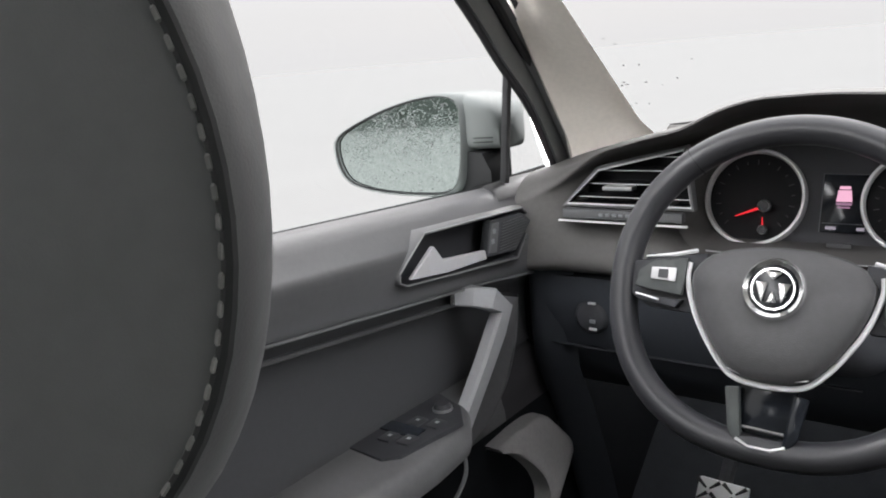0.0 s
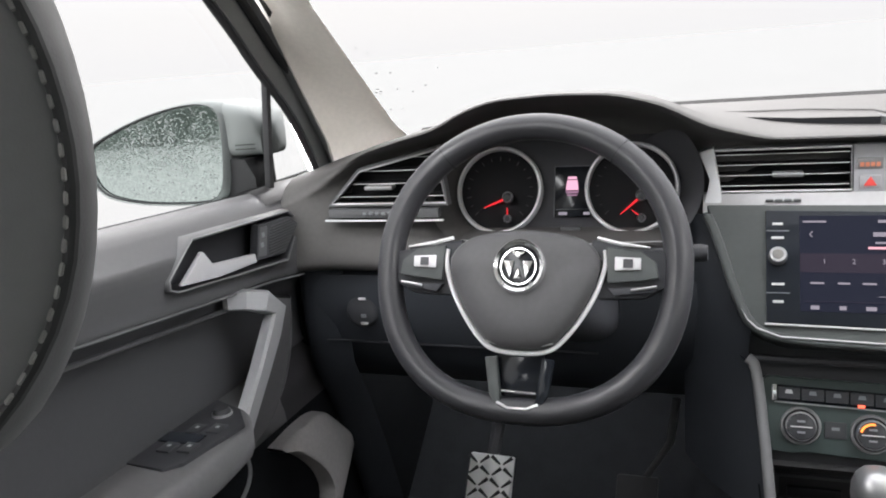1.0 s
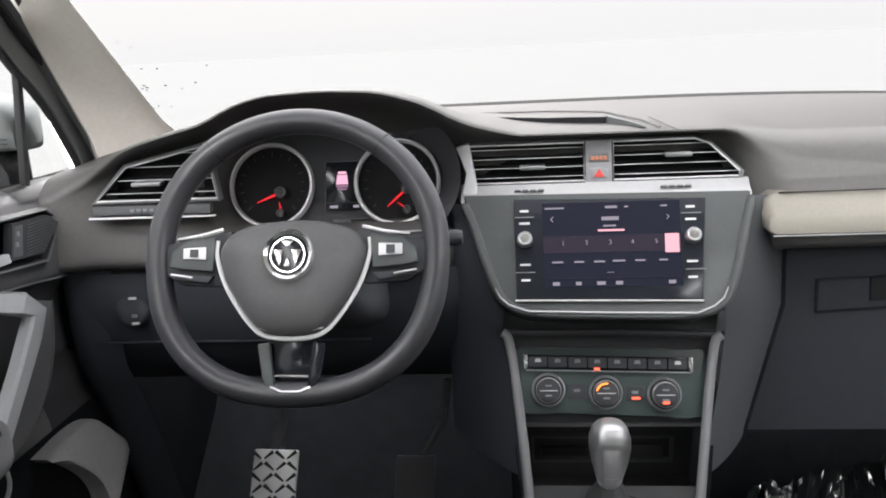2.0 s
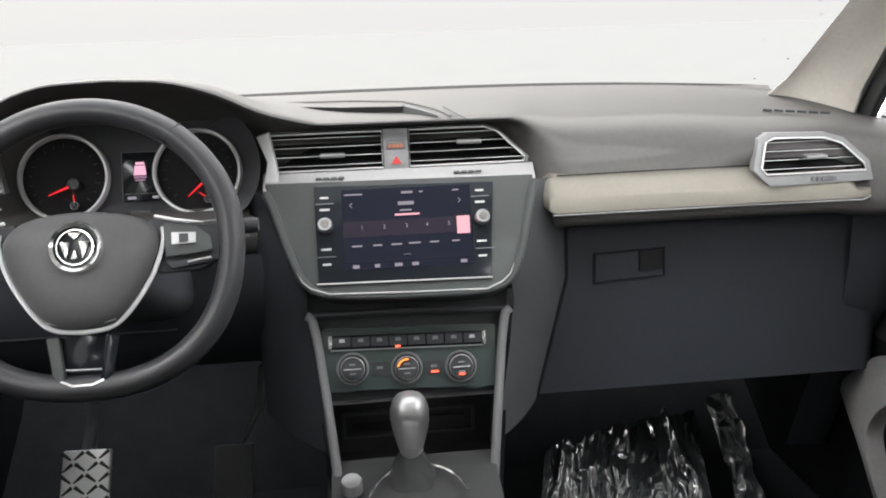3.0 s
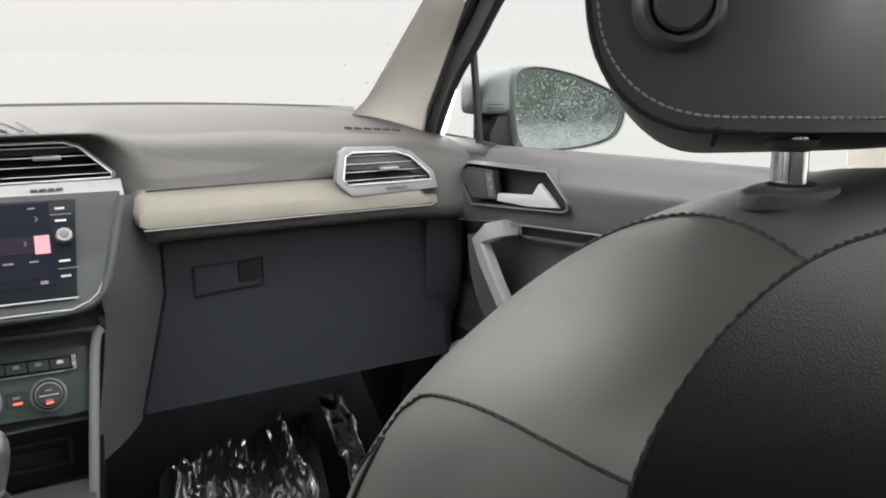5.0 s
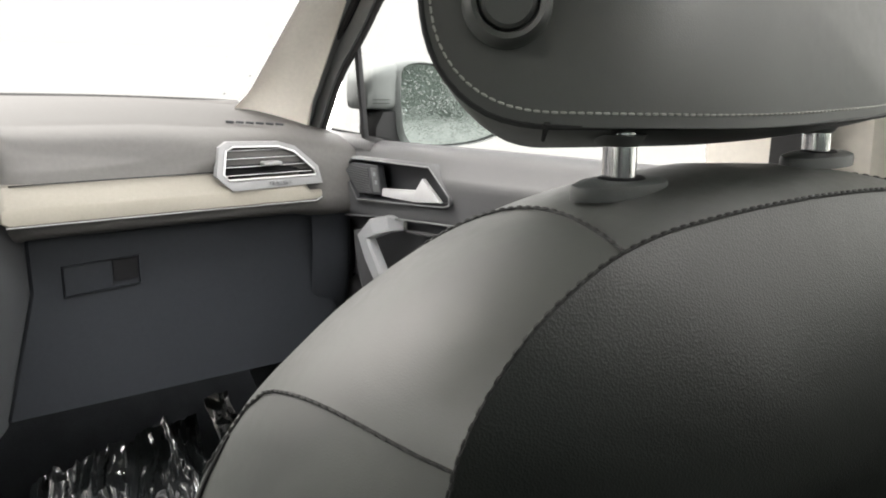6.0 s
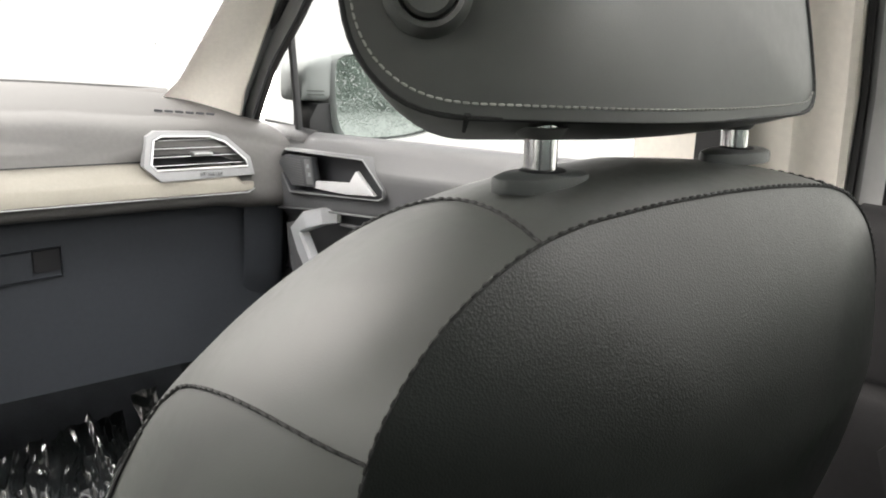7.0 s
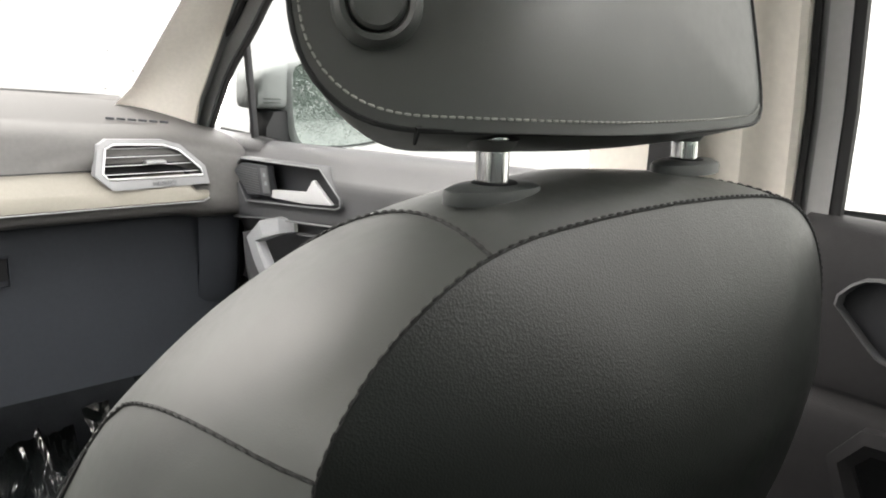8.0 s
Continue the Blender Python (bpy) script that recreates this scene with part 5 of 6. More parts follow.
    if x > 0.05:
        part("dial_led", box(m @ V(0, -0.0092, 0.0128), (0.008, 0.0008, 0.0028), pose(0, 0, 0, -19, 0, 0), bevel=0), "redled", dl)
for x in (-0.031, 0.0395):
    z = 0.7815 if x < 0 else 0.779
    bt = part("side_button", prism([ck(x - 0.011, z - 0.0085, 0.001), ck(x + 0.011, z - 0.0088, 0.001), ck(x + 0.011, z + 0.0082, 0.001), ck(x - 0.011, z + 0.0085, 0.001)], V(0, 0.004, -0.001), 0.001), "switch", cli)
    part("button_mark", prism([ck(x - 0.004, z + 0.0, 0.0018), ck(x + 0.004, z + 0.0, 0.0018), ck(x + 0.004, z + 0.003, 0.0018), ck(x - 0.004, z + 0.003, 0.0018)], V(0, 0.0006, 0)), "printdim", bt)
    if x > 0:
        part("led", prism([ck(x - 0.004, z - 0.0065, 0.002), ck(x + 0.006, z - 0.0065, 0.002), ck(x + 0.006, z - 0.004, 0.002), ck(x - 0.004, z - 0.004, 0.002)], V(0, 0.0006, 0)), "redled", bt)

# ---- gear lever ----
gear = empty("gear_lever", (0.003, -0.1, 0.66), "silver and black gear lever with a leather boot", "gear lever")
axis = V(0, -0.1, 1).normalized()
gb = V(0.002, -0.085, 0.66)


def grp(h, rx, ry, n=20, dy=0.0):
    c = gb + axis * h + V(0, dy, 0)
    return [c + V(rx * math.copysign(abs(math.cos(t)) ** 0.8, math.cos(t)), ry * math.copysign(abs(math.sin(t)) ** 0.8, math.sin(t)), 0) for t in (2 * math.pi * k / n for k in range(n))]


creased = lambda h, r, k: [gb + axis * h + (p - gb - axis * h) * (1 + k * math.cos(5 * q * 2 * math.pi / 40 + h * 160)) for q, p in enumerate(grp(h, r, r * 1.06, 40))]
part("boot", loft([creased(-0.022, 0.038, 0.02), creased(-0.012, 0.034, 0.05), creased(-0.004, 0.0305, 0.07), creased(0.006, 0.0265, 0.09), creased(0.014, 0.0225, 0.09), creased(0.022, 0.018, 0.07), creased(0.03, 0.0145, 0.03), creased(0.038, 0.0125, 0.0)]), "leather_side", gear, "creased dark leather boot", smooth=60)
grip = part("grip", loft([grp(0.03, 0.0125, 0.015, 32), grp(0.036, 0.0145, 0.017, 32), grp(0.05, 0.0182, 0.0205, 32), grp(0.066, 0.022, 0.0245, 32), grp(0.082, 0.0243, 0.027, 32), grp(0.094, 0.024, 0.0268, 32), grp(0.104, 0.021, 0.0235, 32), grp(0.1105, 0.0165, 0.0185, 32), grp(0.1145, 0.0105, 0.012, 32), grp(0.116, 0.004, 0.005, 32)]), "satin", gear, "satin silver grip", smooth=60)
front_face = [(0.032, 0.0075), (0.05, 0.0078), (0.07, 0.0088), (0.088, 0.0098), (0.1, 0.0092)]
bulge = lambda h: 0.015 + 0.012 * math.sin(math.pi / 2 * min(1.0, (h - 0.03) / 0.052)) if h < 0.09 else 0.0262 - 16 * (h - 0.09) ** 2
rows = [[gb + axis * h + V(w * u, -bulge(h) - 0.0006 + 0.0016 * u * u, 0) for u in (-1, -0.5, 0, 0.5, 1)] for h, w in front_face]
part("grip_face", sheet(rows)[0], "leverm", grip, "bright metal face of the grip", smooth=60)
for h, arcs in ((0.049, ((-115, -65),)), (0.0385, ((-150, -122), (-58, -30)))):
    for a0, a1 in arcs:
        rx = 0.0145 + (h - 0.036) * 0.27
        line = [gb + axis * h + V((rx + 0.0008) * math.cos(t), (rx + 0.0035) * math.sin(t), 0) for t in np.linspace(radians(a0), radians(a1), 8)]
        part("trim_line", tube(line, 0.0009, 6), "lever", grip, "bright trim line")

# ---- pedals ----
brake = empty("brake_pedal", (-0.51, 0.2, 0.5), "pale metal pedal with a dark diagonal pattern", "pedal")
pn = V(0, -1, 0.55).normalized()
pu = V(0, 0.55, 1).normalized()
pc = V(-0.522, 0.22, 0.478)
bm = prism([pc + V(x, 0, 0) + pu * v for x, v in ((-0.045, -0.09), (0.034, -0.09), (0.041, 0.078), (-0.036, 0.08))], pn * 0.012, 0.004)
part("plate", bm, "lever", brake, "worn bright metal plate")
for k in range(9):
    for col in range(4):
        q = 1 if (k + col) % 2 else -1
        c = pc + V(-0.03 + col * 0.02 + 0.002 * (k % 2), 0, 0) + pu * (-0.078 + k * 0.0185) + pn * 0.0125
        part("grip_strip", tube([c - V(0.0075, 0, 0) * q - pu * 0.006, c + V(0.0075, 0, 0) * q + pu * 0.006], [0.0016, 0.0034], 6), "rubber", brake)
part("arm", tube([pc + pu * 0.07, pc + V(0, 0.08, 0.1), pc + V(0.0, 0.12, 0.25)], 0.012, 8), "dark", brake)
acc = empty("accelerator_pedal", (-0.28, 0.2, 0.5), "dark grey accelerator pedal in the footwell", "pedal")
part("plate", prism([V(-0.28, 0.22, 0.5) + V(x, 0, 0) + pu * v for x, v in ((-0.035, -0.06), (0.03, -0.06), (0.034, 0.05), (-0.03, 0.05))], pn * 0.012, 0.004), "dark", acc)
part("arm", tube([V(-0.262, 0.22, 0.56), V(-0.225, 0.2, 0.63), V(-0.215, 0.2, 0.7)], [0.005, 0.006, 0.006], 8), "plastic", acc)


# ---- front doors ----
def front_door(s):
    side = "driver's" if s < 0 else "passenger's"
    d = empty("front_door", (s * 0.74, -0.2, 0.42), "charcoal %s door trim with a silver handle and grab bar" % side, "car door", "front doors")
    X = lambda x, y, z: V(s * x, y, z)
    crease = lambda y: 0.934 - 0.15 * y if y > -0.05 else 0.9415 - 0.108 * (y + 0.05)
    # upper half: sill, rounded pad and the crease
    rows = []
    hx = [(-0.251, 0.993), (-0.25, 1.003), (-0.203, 1.037), (0.0, 1.026), (0.032, 1.008), (0.026, 0.994), (-0.016, 0.964), (-0.24, 0.988)]
    for y in [0.2, 0.16, 0.1] + [0.06 - 0.008 * k for k in range(42)] + [-0.3, -0.4, -0.5, -0.6, -0.655]:
        b, c = belt(y), crease(y)
        k = 0.012 * max(0.0, min(1.0, (y - 0.02) / 0.12))
        rows.append(chaikin([X(0.775, y, b - 0.02), X(0.765, y, b - 0.002), X(0.745 + k, y, b + 0.001), X(0.728 + k, y, b - 0.006), X(0.712 + k, y, b - 0.03), X(0.701 + k, y, b * 0.55 + c * 0.45), X(0.706 + k, y, c + 0.02), X(0.711 + k, y, c + 0.004), X(0.716 + k, y, c - 0.002), X(0.73 + k, y, c - 0.004)], 2))
    rows = [resample(r, 90) for r in rows]
    bm, _ = sheet(rows)
    # the release handle sits in an opening cut through the pad
    mid = (-0.11, 1.0)
    edge = [(mid[0] + (y - mid[0]) * 1.01, mid[1] + (z - mid[1]) * 1.02) for y, z in hx]

    def inside(y, z):
        odd = False
        for (y0, z0), (y1, z1) in zip(edge, edge[1:] + edge[:1]):
            if (z0 > z) != (z1 > z) and y < y0 + (z - z0) * (y1 - y0) / (z1 - z0):
                odd = not odd
        return odd
    gone = [f for f in bm.faces if inside(f.calc_center_median().y, f.calc_center_median().z)]
    bmesh.ops.delete(bm, geom=gone, context="FACES")
    part("upper_panel", bm, "doorpad", d, "soft charcoal upper door pad", smooth=50)
    part("crease_line", tube([X(0.7105 + 0.012 * max(0.0, min(1.0, (y - 0.02) / 0.12)), y, crease(y) - 0.0005) for y in (0.12, 0.03, -0.05, -0.15, -0.25, -0.4, -0.6)], 0.0017, 6), "frame", d)
    part("crease_line", tube([X(0.7255, y, crease(y) - 0.021) for y in (-0.12, -0.2, -0.3, -0.45, -0.63)], 0.003, 6), "plastic", d)
    part("window_seal", tube([X(0.768, y, belt(y) - 0.006) for y in (0.2, 0.1, 0.0, -0.2, -0.4, -0.65)], 0.004, 6), "rubber", d)
    rows = []
    for y, up in ((0.18, 1.0), (0.12, 1.0), (0.06, 1.0), (0.02, 0.9), (-0.005, 0.5), (-0.02, 0.0)):
        b, k = belt(y), 0.012 * max(0.0, min(1.0, (y - 0.02) / 0.12))
        rows.append([X(0.7205 + k, y, b - 0.0165 + 0.003 * up), X(0.728 + k, y, b - 0.0055 + 0.003 * up), X(0.745 + k, y, b + 0.0015 + 0.0035 * up), X(0.767, y, b + 0.003 * up)])
    bm, _ = sheet(rows)
    part("corner_gasket", bm, "rubber", d, "black gasket under the corner window", smooth=60)
    # insert, armrest and lower half
    rows, arm_rows = [], []
    for y in (0.19, 0.1, 0.03, -0.03, -0.1, -0.15, -0.2, -0.26, -0.35, -0.5, -0.655):
        c = crease(y)
        t = max(0.0, min(1.0, (-0.1 - y) / 0.11))
        a = 0.735 - 0.08 * t
        line = [X(0.73, y, c - 0.003), X(0.737, y, c - 0.012), X(0.742, y, 0.9), X(0.743, y, 0.85), X(0.742, y, 0.828), X(0.738, y, 0.82), X(a + 0.012, y, 0.818), X(a, y, 0.811), X(a - 0.003, y, 0.79), X(a + 0.01 * t, y, 0.765), X(0.725, y, 0.735), X(0.735, y, 0.66), X(0.74, y, 0.5), X(0.74, y, 0.38)]
        rows.append(chaikin(line[:6], 2))
        arm_rows.append(chaikin(line[5:], 2))
    bm, _ = sheet(rows)
    part("insert_panel", bm, "doorlow", d, "dark soft door insert", smooth=50)
    bm, _ = sheet(arm_rows[:4])
    part("front_panel", bm, "reardoor", d, "dark panel ahead of the armrest", smooth=50)
    bm, _ = sheet(arm_rows[3:])
    part("lower_panel", bm, "armrest", d, "charcoal lower panel with the armrest", smooth=50)
    part("armrest_trim", tube(chaikin([X(0.7, -0.165, 0.752), X(0.672, -0.2, 0.745), X(0.656, -0.26, 0.735), X(0.655, -0.36, 0.728)], 2), 0.0025, 6), "frame", d)
    # pocket at the foot of the door, with a grey rim
    out = chaikin([V(-0.092, 0.722, 0), V(-0.02, 0.728, 0), V(0.03, 0.721, 0), V(0.05, 0.704, 0), V(0.1, 0.655, 0), V(0.116, 0.636, 0), V(0.09, 0.61, 0), V(0.045, 0.562, 0), V(0.0, 0.505, 0), V(-0.06, 0.43, 0)], 1)
    inn = chaikin([V(-0.092, 0.718, 0), V(-0.065, 0.706, 0), V(-0.03, 0.678, 0), V(0.002, 0.645, 0), V(0.02, 0.614, 0), V(0.024, 0.59, 0), V(0.008, 0.56, 0), V(-0.03, 0.51, 0), V(-0.09, 0.435, 0)], 1)
    out, inn = resample(out, 30), resample(inn, 30)
    rows = []
    for a, b in zip(out, inn):
        o, i = X(0.702, a.x, a.y), X(0.692, b.x, b.y)
        rows.append([o + X(0.03, 0, 0), o + X(0.003, 0, 0), o.lerp(i, 0.06) + X(-0.002, 0, 0), o.lerp(i, 0.5) + X(-0.003, 0, 0), o.lerp(i, 0.94) + X(-0.001, 0, 0), i + X(0.002, 0, 0), i + X(0.03, 0, 0)])
    bm, _ = sheet(rows)
    part("pocket_rim", bm, "pocket", d, "mid grey moulded pocket rim", smooth=50)
    bm, _ = sheet([[X(0.722, y, z) for y in (0.1, -0.1, -0.3, -0.6)] for z in (0.735, 0.6, 0.4)])
    part("pocket_back", bm, "carpet", d)
    bm, _ = sheet([[X(x, y, z) for y in (-0.2, -0.4, -0.6)] for x, z in ((0.7, 0.705), (0.675, 0.69), (0.672, 0.6), (0.69, 0.45))])
    part("pocket_front", bm, "plastic", d)
    # recessed release handle in its six-sided bezel
    cy, cz = -0.11, 1.0
    grow = lambda k: [(cy + (y - cy) * (1 + k * 0.08), cz + (z - cz) * (1 + k * 0.3)) for y, z in hx]
    fx = lambda y: 0.701 + 0.008 * max(0.0, min(1.0, (y - 0.0) / 0.03))
    o, i = grow(0.38), grow(-0.12)
    bez = part("handle_bezel", frame_ring([X(fx(y) + 0.001, y, z) for y, z in o], [X(fx(y), y, z) for y, z in i], X(0.02, 0, 0), 0.002), "doorpad", d, "charcoal six-sided handle surround", smooth=60)
    part("bezel_line", tube([X(fx(y) - 0.001, y, z) for y, z in grow(0.08)], 0.0013, 6, closed=True), "frame", bez)
    bm = bmesh.new()
    sheet([[X(fx(y), y, z) for y, z in i], [X(0.728, cy + (y - cy) * 0.97, cz + (z - cz) * 0.9) for y, z in i]], close_v=True, bm=bm)
    poly_face(bm, [X(0.728, cy + (y - cy) * 0.97, cz + (z - cz) * 0.9) for y, z in i])
    part("recess", bm, "dark", bez, smooth=0)
    part("lock_plate", prism([X(0.7005, y, z) for y, z in ((-0.072, 1.024), (0.0, 1.02), (0.022, 1.005), (-0.018, 0.974), (-0.085, 0.981))], X(0.012, 0, 0), 0.001), "switch", bez, "dark plate with the lock keys")
    grille = bmesh.new()
    for k in range(11):
        z = 0.98 + 0.0036 * k
        y1 = (0.022 - (z - 1.005) / 0.015 * 0.022 if z > 1.005 else -0.018 + (z - 0.974) / 0.031 * 0.04) - 0.005
        tube([X(0.7, -0.046 - (1.016 - z) * 0.35, z), X(0.7, y1, z - 0.0008)], 0.0008, 5, bm=grille)
    part("tweeter_grille", grille, "plastic", bez, "finely ribbed speaker grille", kind="stuff")
    part("lock_keys", prism([X(0.6995, y, z) for y, z in ((-0.07, 1.02), (-0.054, 1.019), (-0.064, 0.982), (-0.082, 0.985))], X(0.004, 0, 0), 0.001), "plastic", bez)
    for z in (1.01, 0.998):
        part("lock_mark", box((s * 0.699, -0.067 - (1.01 - z) * 0.4, z), (0.001, 0.006, 0.006), bevel=0.0005), "printdim", bez)
    lv = [(-0.236, 0.993), (-0.192, 1.021), (-0.177, 1.002), (-0.092, 0.992), (-0.09, 0.98), (-0.17, 0.984)]
    part("release_lever", prism([X(0.697, y, z) for y, z in lv], X(0.007, 0, 0), 0.002), "leverm", bez, "satin silver release lever")
    # grab bar: a flat, faceted bar with a bent head
    dy = -0.008 if s < 0 else 0.008
    bar = [X(x, y + dy, z) for x, y, z in ((0.722, -0.122, 0.94), (0.704, -0.109, 0.939), (0.69, -0.088, 0.931), (0.685, -0.07, 0.914), (0.686, -0.086, 0.888), (0.688, -0.114, 0.852), (0.69, -0.152, 0.808), (0.692, -0.188, 0.766))]
    n = len(bar)
    ring = []
    for k, p in enumerate(bar):
        t = (bar[min(k + 1, n - 1)] - bar[max(k - 1, 0)]).normalized()
        inw = V(-s, 0, 0)
        inw = (inw - t * inw.dot(t)).normalized()
        w = t.cross(inw).normalized()
        hw = (0.011, 0.0135, 0.0145, 0.0145, 0.013, 0.012, 0.0115, 0.0105)[k]
        ring.append([p + w * hw - inw * 0.012, p + w * hw + inw * 0.001, p + w * (hw - 0.0025) + inw * 0.005, p - w * (hw - 0.0025) + inw * 0.005, p - w * hw + inw * 0.001, p - w * hw - inw * 0.012])
    part("grab_bar", loft(ring), "grab", d, "silver grey faceted grab bar", smooth=22)
    part("bar_tip", prism([ring[0][q] + V(-s * 0.0008, -0.0005, 0) for q in (1, 2, 3, 4)], X(0.004, -0.004, 0)), "chrome", d)
    # moulded shell that carries the bar, with a ridge along it
    by_bar = [(-0.055, 0.925), (-0.068, 0.888), (-0.095, 0.845), (-0.135, 0.8), (-0.165, 0.772), (-0.176, 0.764)]
    ridge = [(-0.024, 0.915), (-0.034, 0.87), (-0.054, 0.822), (-0.09, 0.783), (-0.125, 0.769), (-0.16, 0.762)]
    rim = [(0.002, 0.91), (-0.005, 0.86), (-0.025, 0.815), (-0.055, 0.782), (-0.095, 0.763), (-0.15, 0.756)]
    rows = []
    for p, q, r in zip(by_bar, ridge, rim):
        rows.append([X(0.697, p[0] + dy, p[1]), X(0.704, p[0] * 0.6 + q[0] * 0.4 + dy, p[1] * 0.6 + q[1] * 0.4), X(0.695, q[0] - 0.003 + dy, q[1]), X(0.6945, q[0] + 0.001 + dy, q[1] - 0.001), X(0.707, r[0] - 0.004 + dy, r[1]), X(0.712, r[0] + dy, r[1]), X(0.738, r[0] + 0.002 + dy, r[1] - 0.002)])
    rows = [list(r) for r in zip(*[resample(chaikin(list(c), 1), 16) for c in zip(*rows)])]
    bm, _ = sheet(rows)
    part("bar_shell", bm, "doorpad", d, "charcoal moulded shell behind the grab bar", smooth=35)
    if s < 0:
        # window switches on the armrest
        sw = [(0.745, -0.318), (0.69, -0.322), (0.676, -0.306), (0.663, -0.21), (0.69, -0.178), (0.738, -0.158)]
        part("switch_gap", box((s * 0.713, -0.2585, 0.8225), (0.05, 0.022, 0.002), bevel=0.0005), "gloss", d)
        pl = part("switch_plate", prism([X(x, y, 0.822) for x, y in sw], V(0, 0, -0.006), 0.0015), "dark", d, "black window switch plate")
        for k, (x, y) in enumerate(((0.714, -0.281), (0.69, -0.277), (0.71, -0.236), (0.686, -0.231))):
            part("window_switch", box((s * x, y, 0.8222), (0.017, 0.021, 0.0045), bevel=0.0012), "switch", pl)
            part("switch_mark", box((s * x, y + 0.002, 0.8242), (0.0045, 0.0045, 0.0008), bevel=0), "print", pl)
        part("mirror_knob", lathe([(0.0, 0.008), (0.008, 0.008), (0.0105, 0.005), (0.0115, 0.0), (0.0, 0.0)], Matrix.Translation((s * 0.704, -0.195, 0.822)), 24), "switch", pl, "round mirror switch")
        part("knob_ring", lathe([(0.0105, 0.003), (0.0118, 0.003), (0.0122, 0.0), (0.0105, 0.0)], Matrix.Translation((s * 0.704, -0.195, 0.822)), 24), "satin", pl)
    return d


M["armrest"] = mat("satin_charcoal_armrest", (0.12, 0.12, 0.123), 0.4, bump=0.2, bscale=900)
M["pocket"] = mat("mid_grey_moulded_plastic", (0.38, 0.37, 0.37), 0.6, bump=0.25, bscale=900)
M["grab"] = mat("silver_grey_bar", (0.33, 0.335, 0.345), 0.4, 0.3, vary=0.05)
for s in SIDE:
    front_door(s)

# ---- rear door on the passenger side ----
rd = empty("rear_door", (0.74, -1.2, 0.42), "charcoal rear door trim with a grey handle surround", "car door")
rows = []
for y in (-0.836, -0.87, -0.95, -1.1, -1.3, -1.6):
    rows.append(chaikin([V(0.775, y, 1.07), V(0.765, y, 1.086), V(0.745, y, 1.088), V(0.725, y, 1.08), V(0.716, y, 1.05), V(0.716, y, 0.99), V(0.72, y, 0.952), V(0.724, y, 0.947), V(0.722, y, 0.94), V(0.712, y, 0.93), V(0.71, y, 0.85), V(0.72, y, 0.7), V(0.74, y, 0.4)], 2))
bm, _ = sheet(rows)
part("panel", bm, "reardoor", rd, "charcoal door panel", smooth=50)
ho = chaikin([V(0.708, y, z) for y, z in ((-0.875, 1.027), (-0.892, 1.047), (-0.911, 1.0505), (-1.06, 1.06), (-1.1, 1.03), (-1.0, 0.975), (-0.922, 0.985), (-0.911, 0.991), (-0.888, 1.014))], 1, True)
hc = sum(ho, Vector()) / len(ho)
hb = part("handle_bezel", frame_ring(ho, [hc + (p - hc) * 0.93 for p in ho], V(0.02, 0, 0), 0.003), "plastic", rd, "grey handle surround", smooth=60)
part("recess", prism([hc + (p - hc) * 0.94 + V(0.006, 0, 0) for p in ho], V(0.004, 0, 0)), "dark", hb)
part("release_lever", prism([V(0.709, y, z) for y, z in ((-0.925, 1.044), (-0.985, 1.044), (-0.97, 1.0), (-0.94, 1.008))], V(0.004, 0, 0), 0.001), "void", hb)
po = [V(0.704, y, z) for y, z in ((-0.894, 0.901), (-0.916, 0.931), (-1.2, 0.95), (-1.2, 0.76), (-0.935, 0.8), (-0.906, 0.867))]
pi = [V(0.704, y, z) for y, z in ((-0.914, 0.899), (-0.926, 0.913), (-1.18, 0.93), (-1.18, 0.79), (-0.95, 0.815), (-0.927, 0.872))]
part("pull_frame", frame_ring(po, pi, V(0.02, 0, 0), 0.004), "reardoor", rd, "dark frame of the door pull", smooth=30)
part("pull_recess", prism([p + V(0.006, 0, 0) for p in pi], V(0.004, 0, 0)), "void", rd)

# ---- seat belt ----
sb = empty("seat_belt", (0.7, -0.72, 0.7), "black woven seat belt hanging on the centre pillar", "seat belt")
bm, _ = sheet([[V(0.712 - 0.004 * k, -0.722 - w, z) for w in (-0.024, -0.008, 0.008, 0.024)] for k, z in ((0, 0.75), (0, 1.0), (1, 1.14), (4, 1.22), (11, 1.33))])
part("webbing", bm, "rubber", sb, "black webbing")

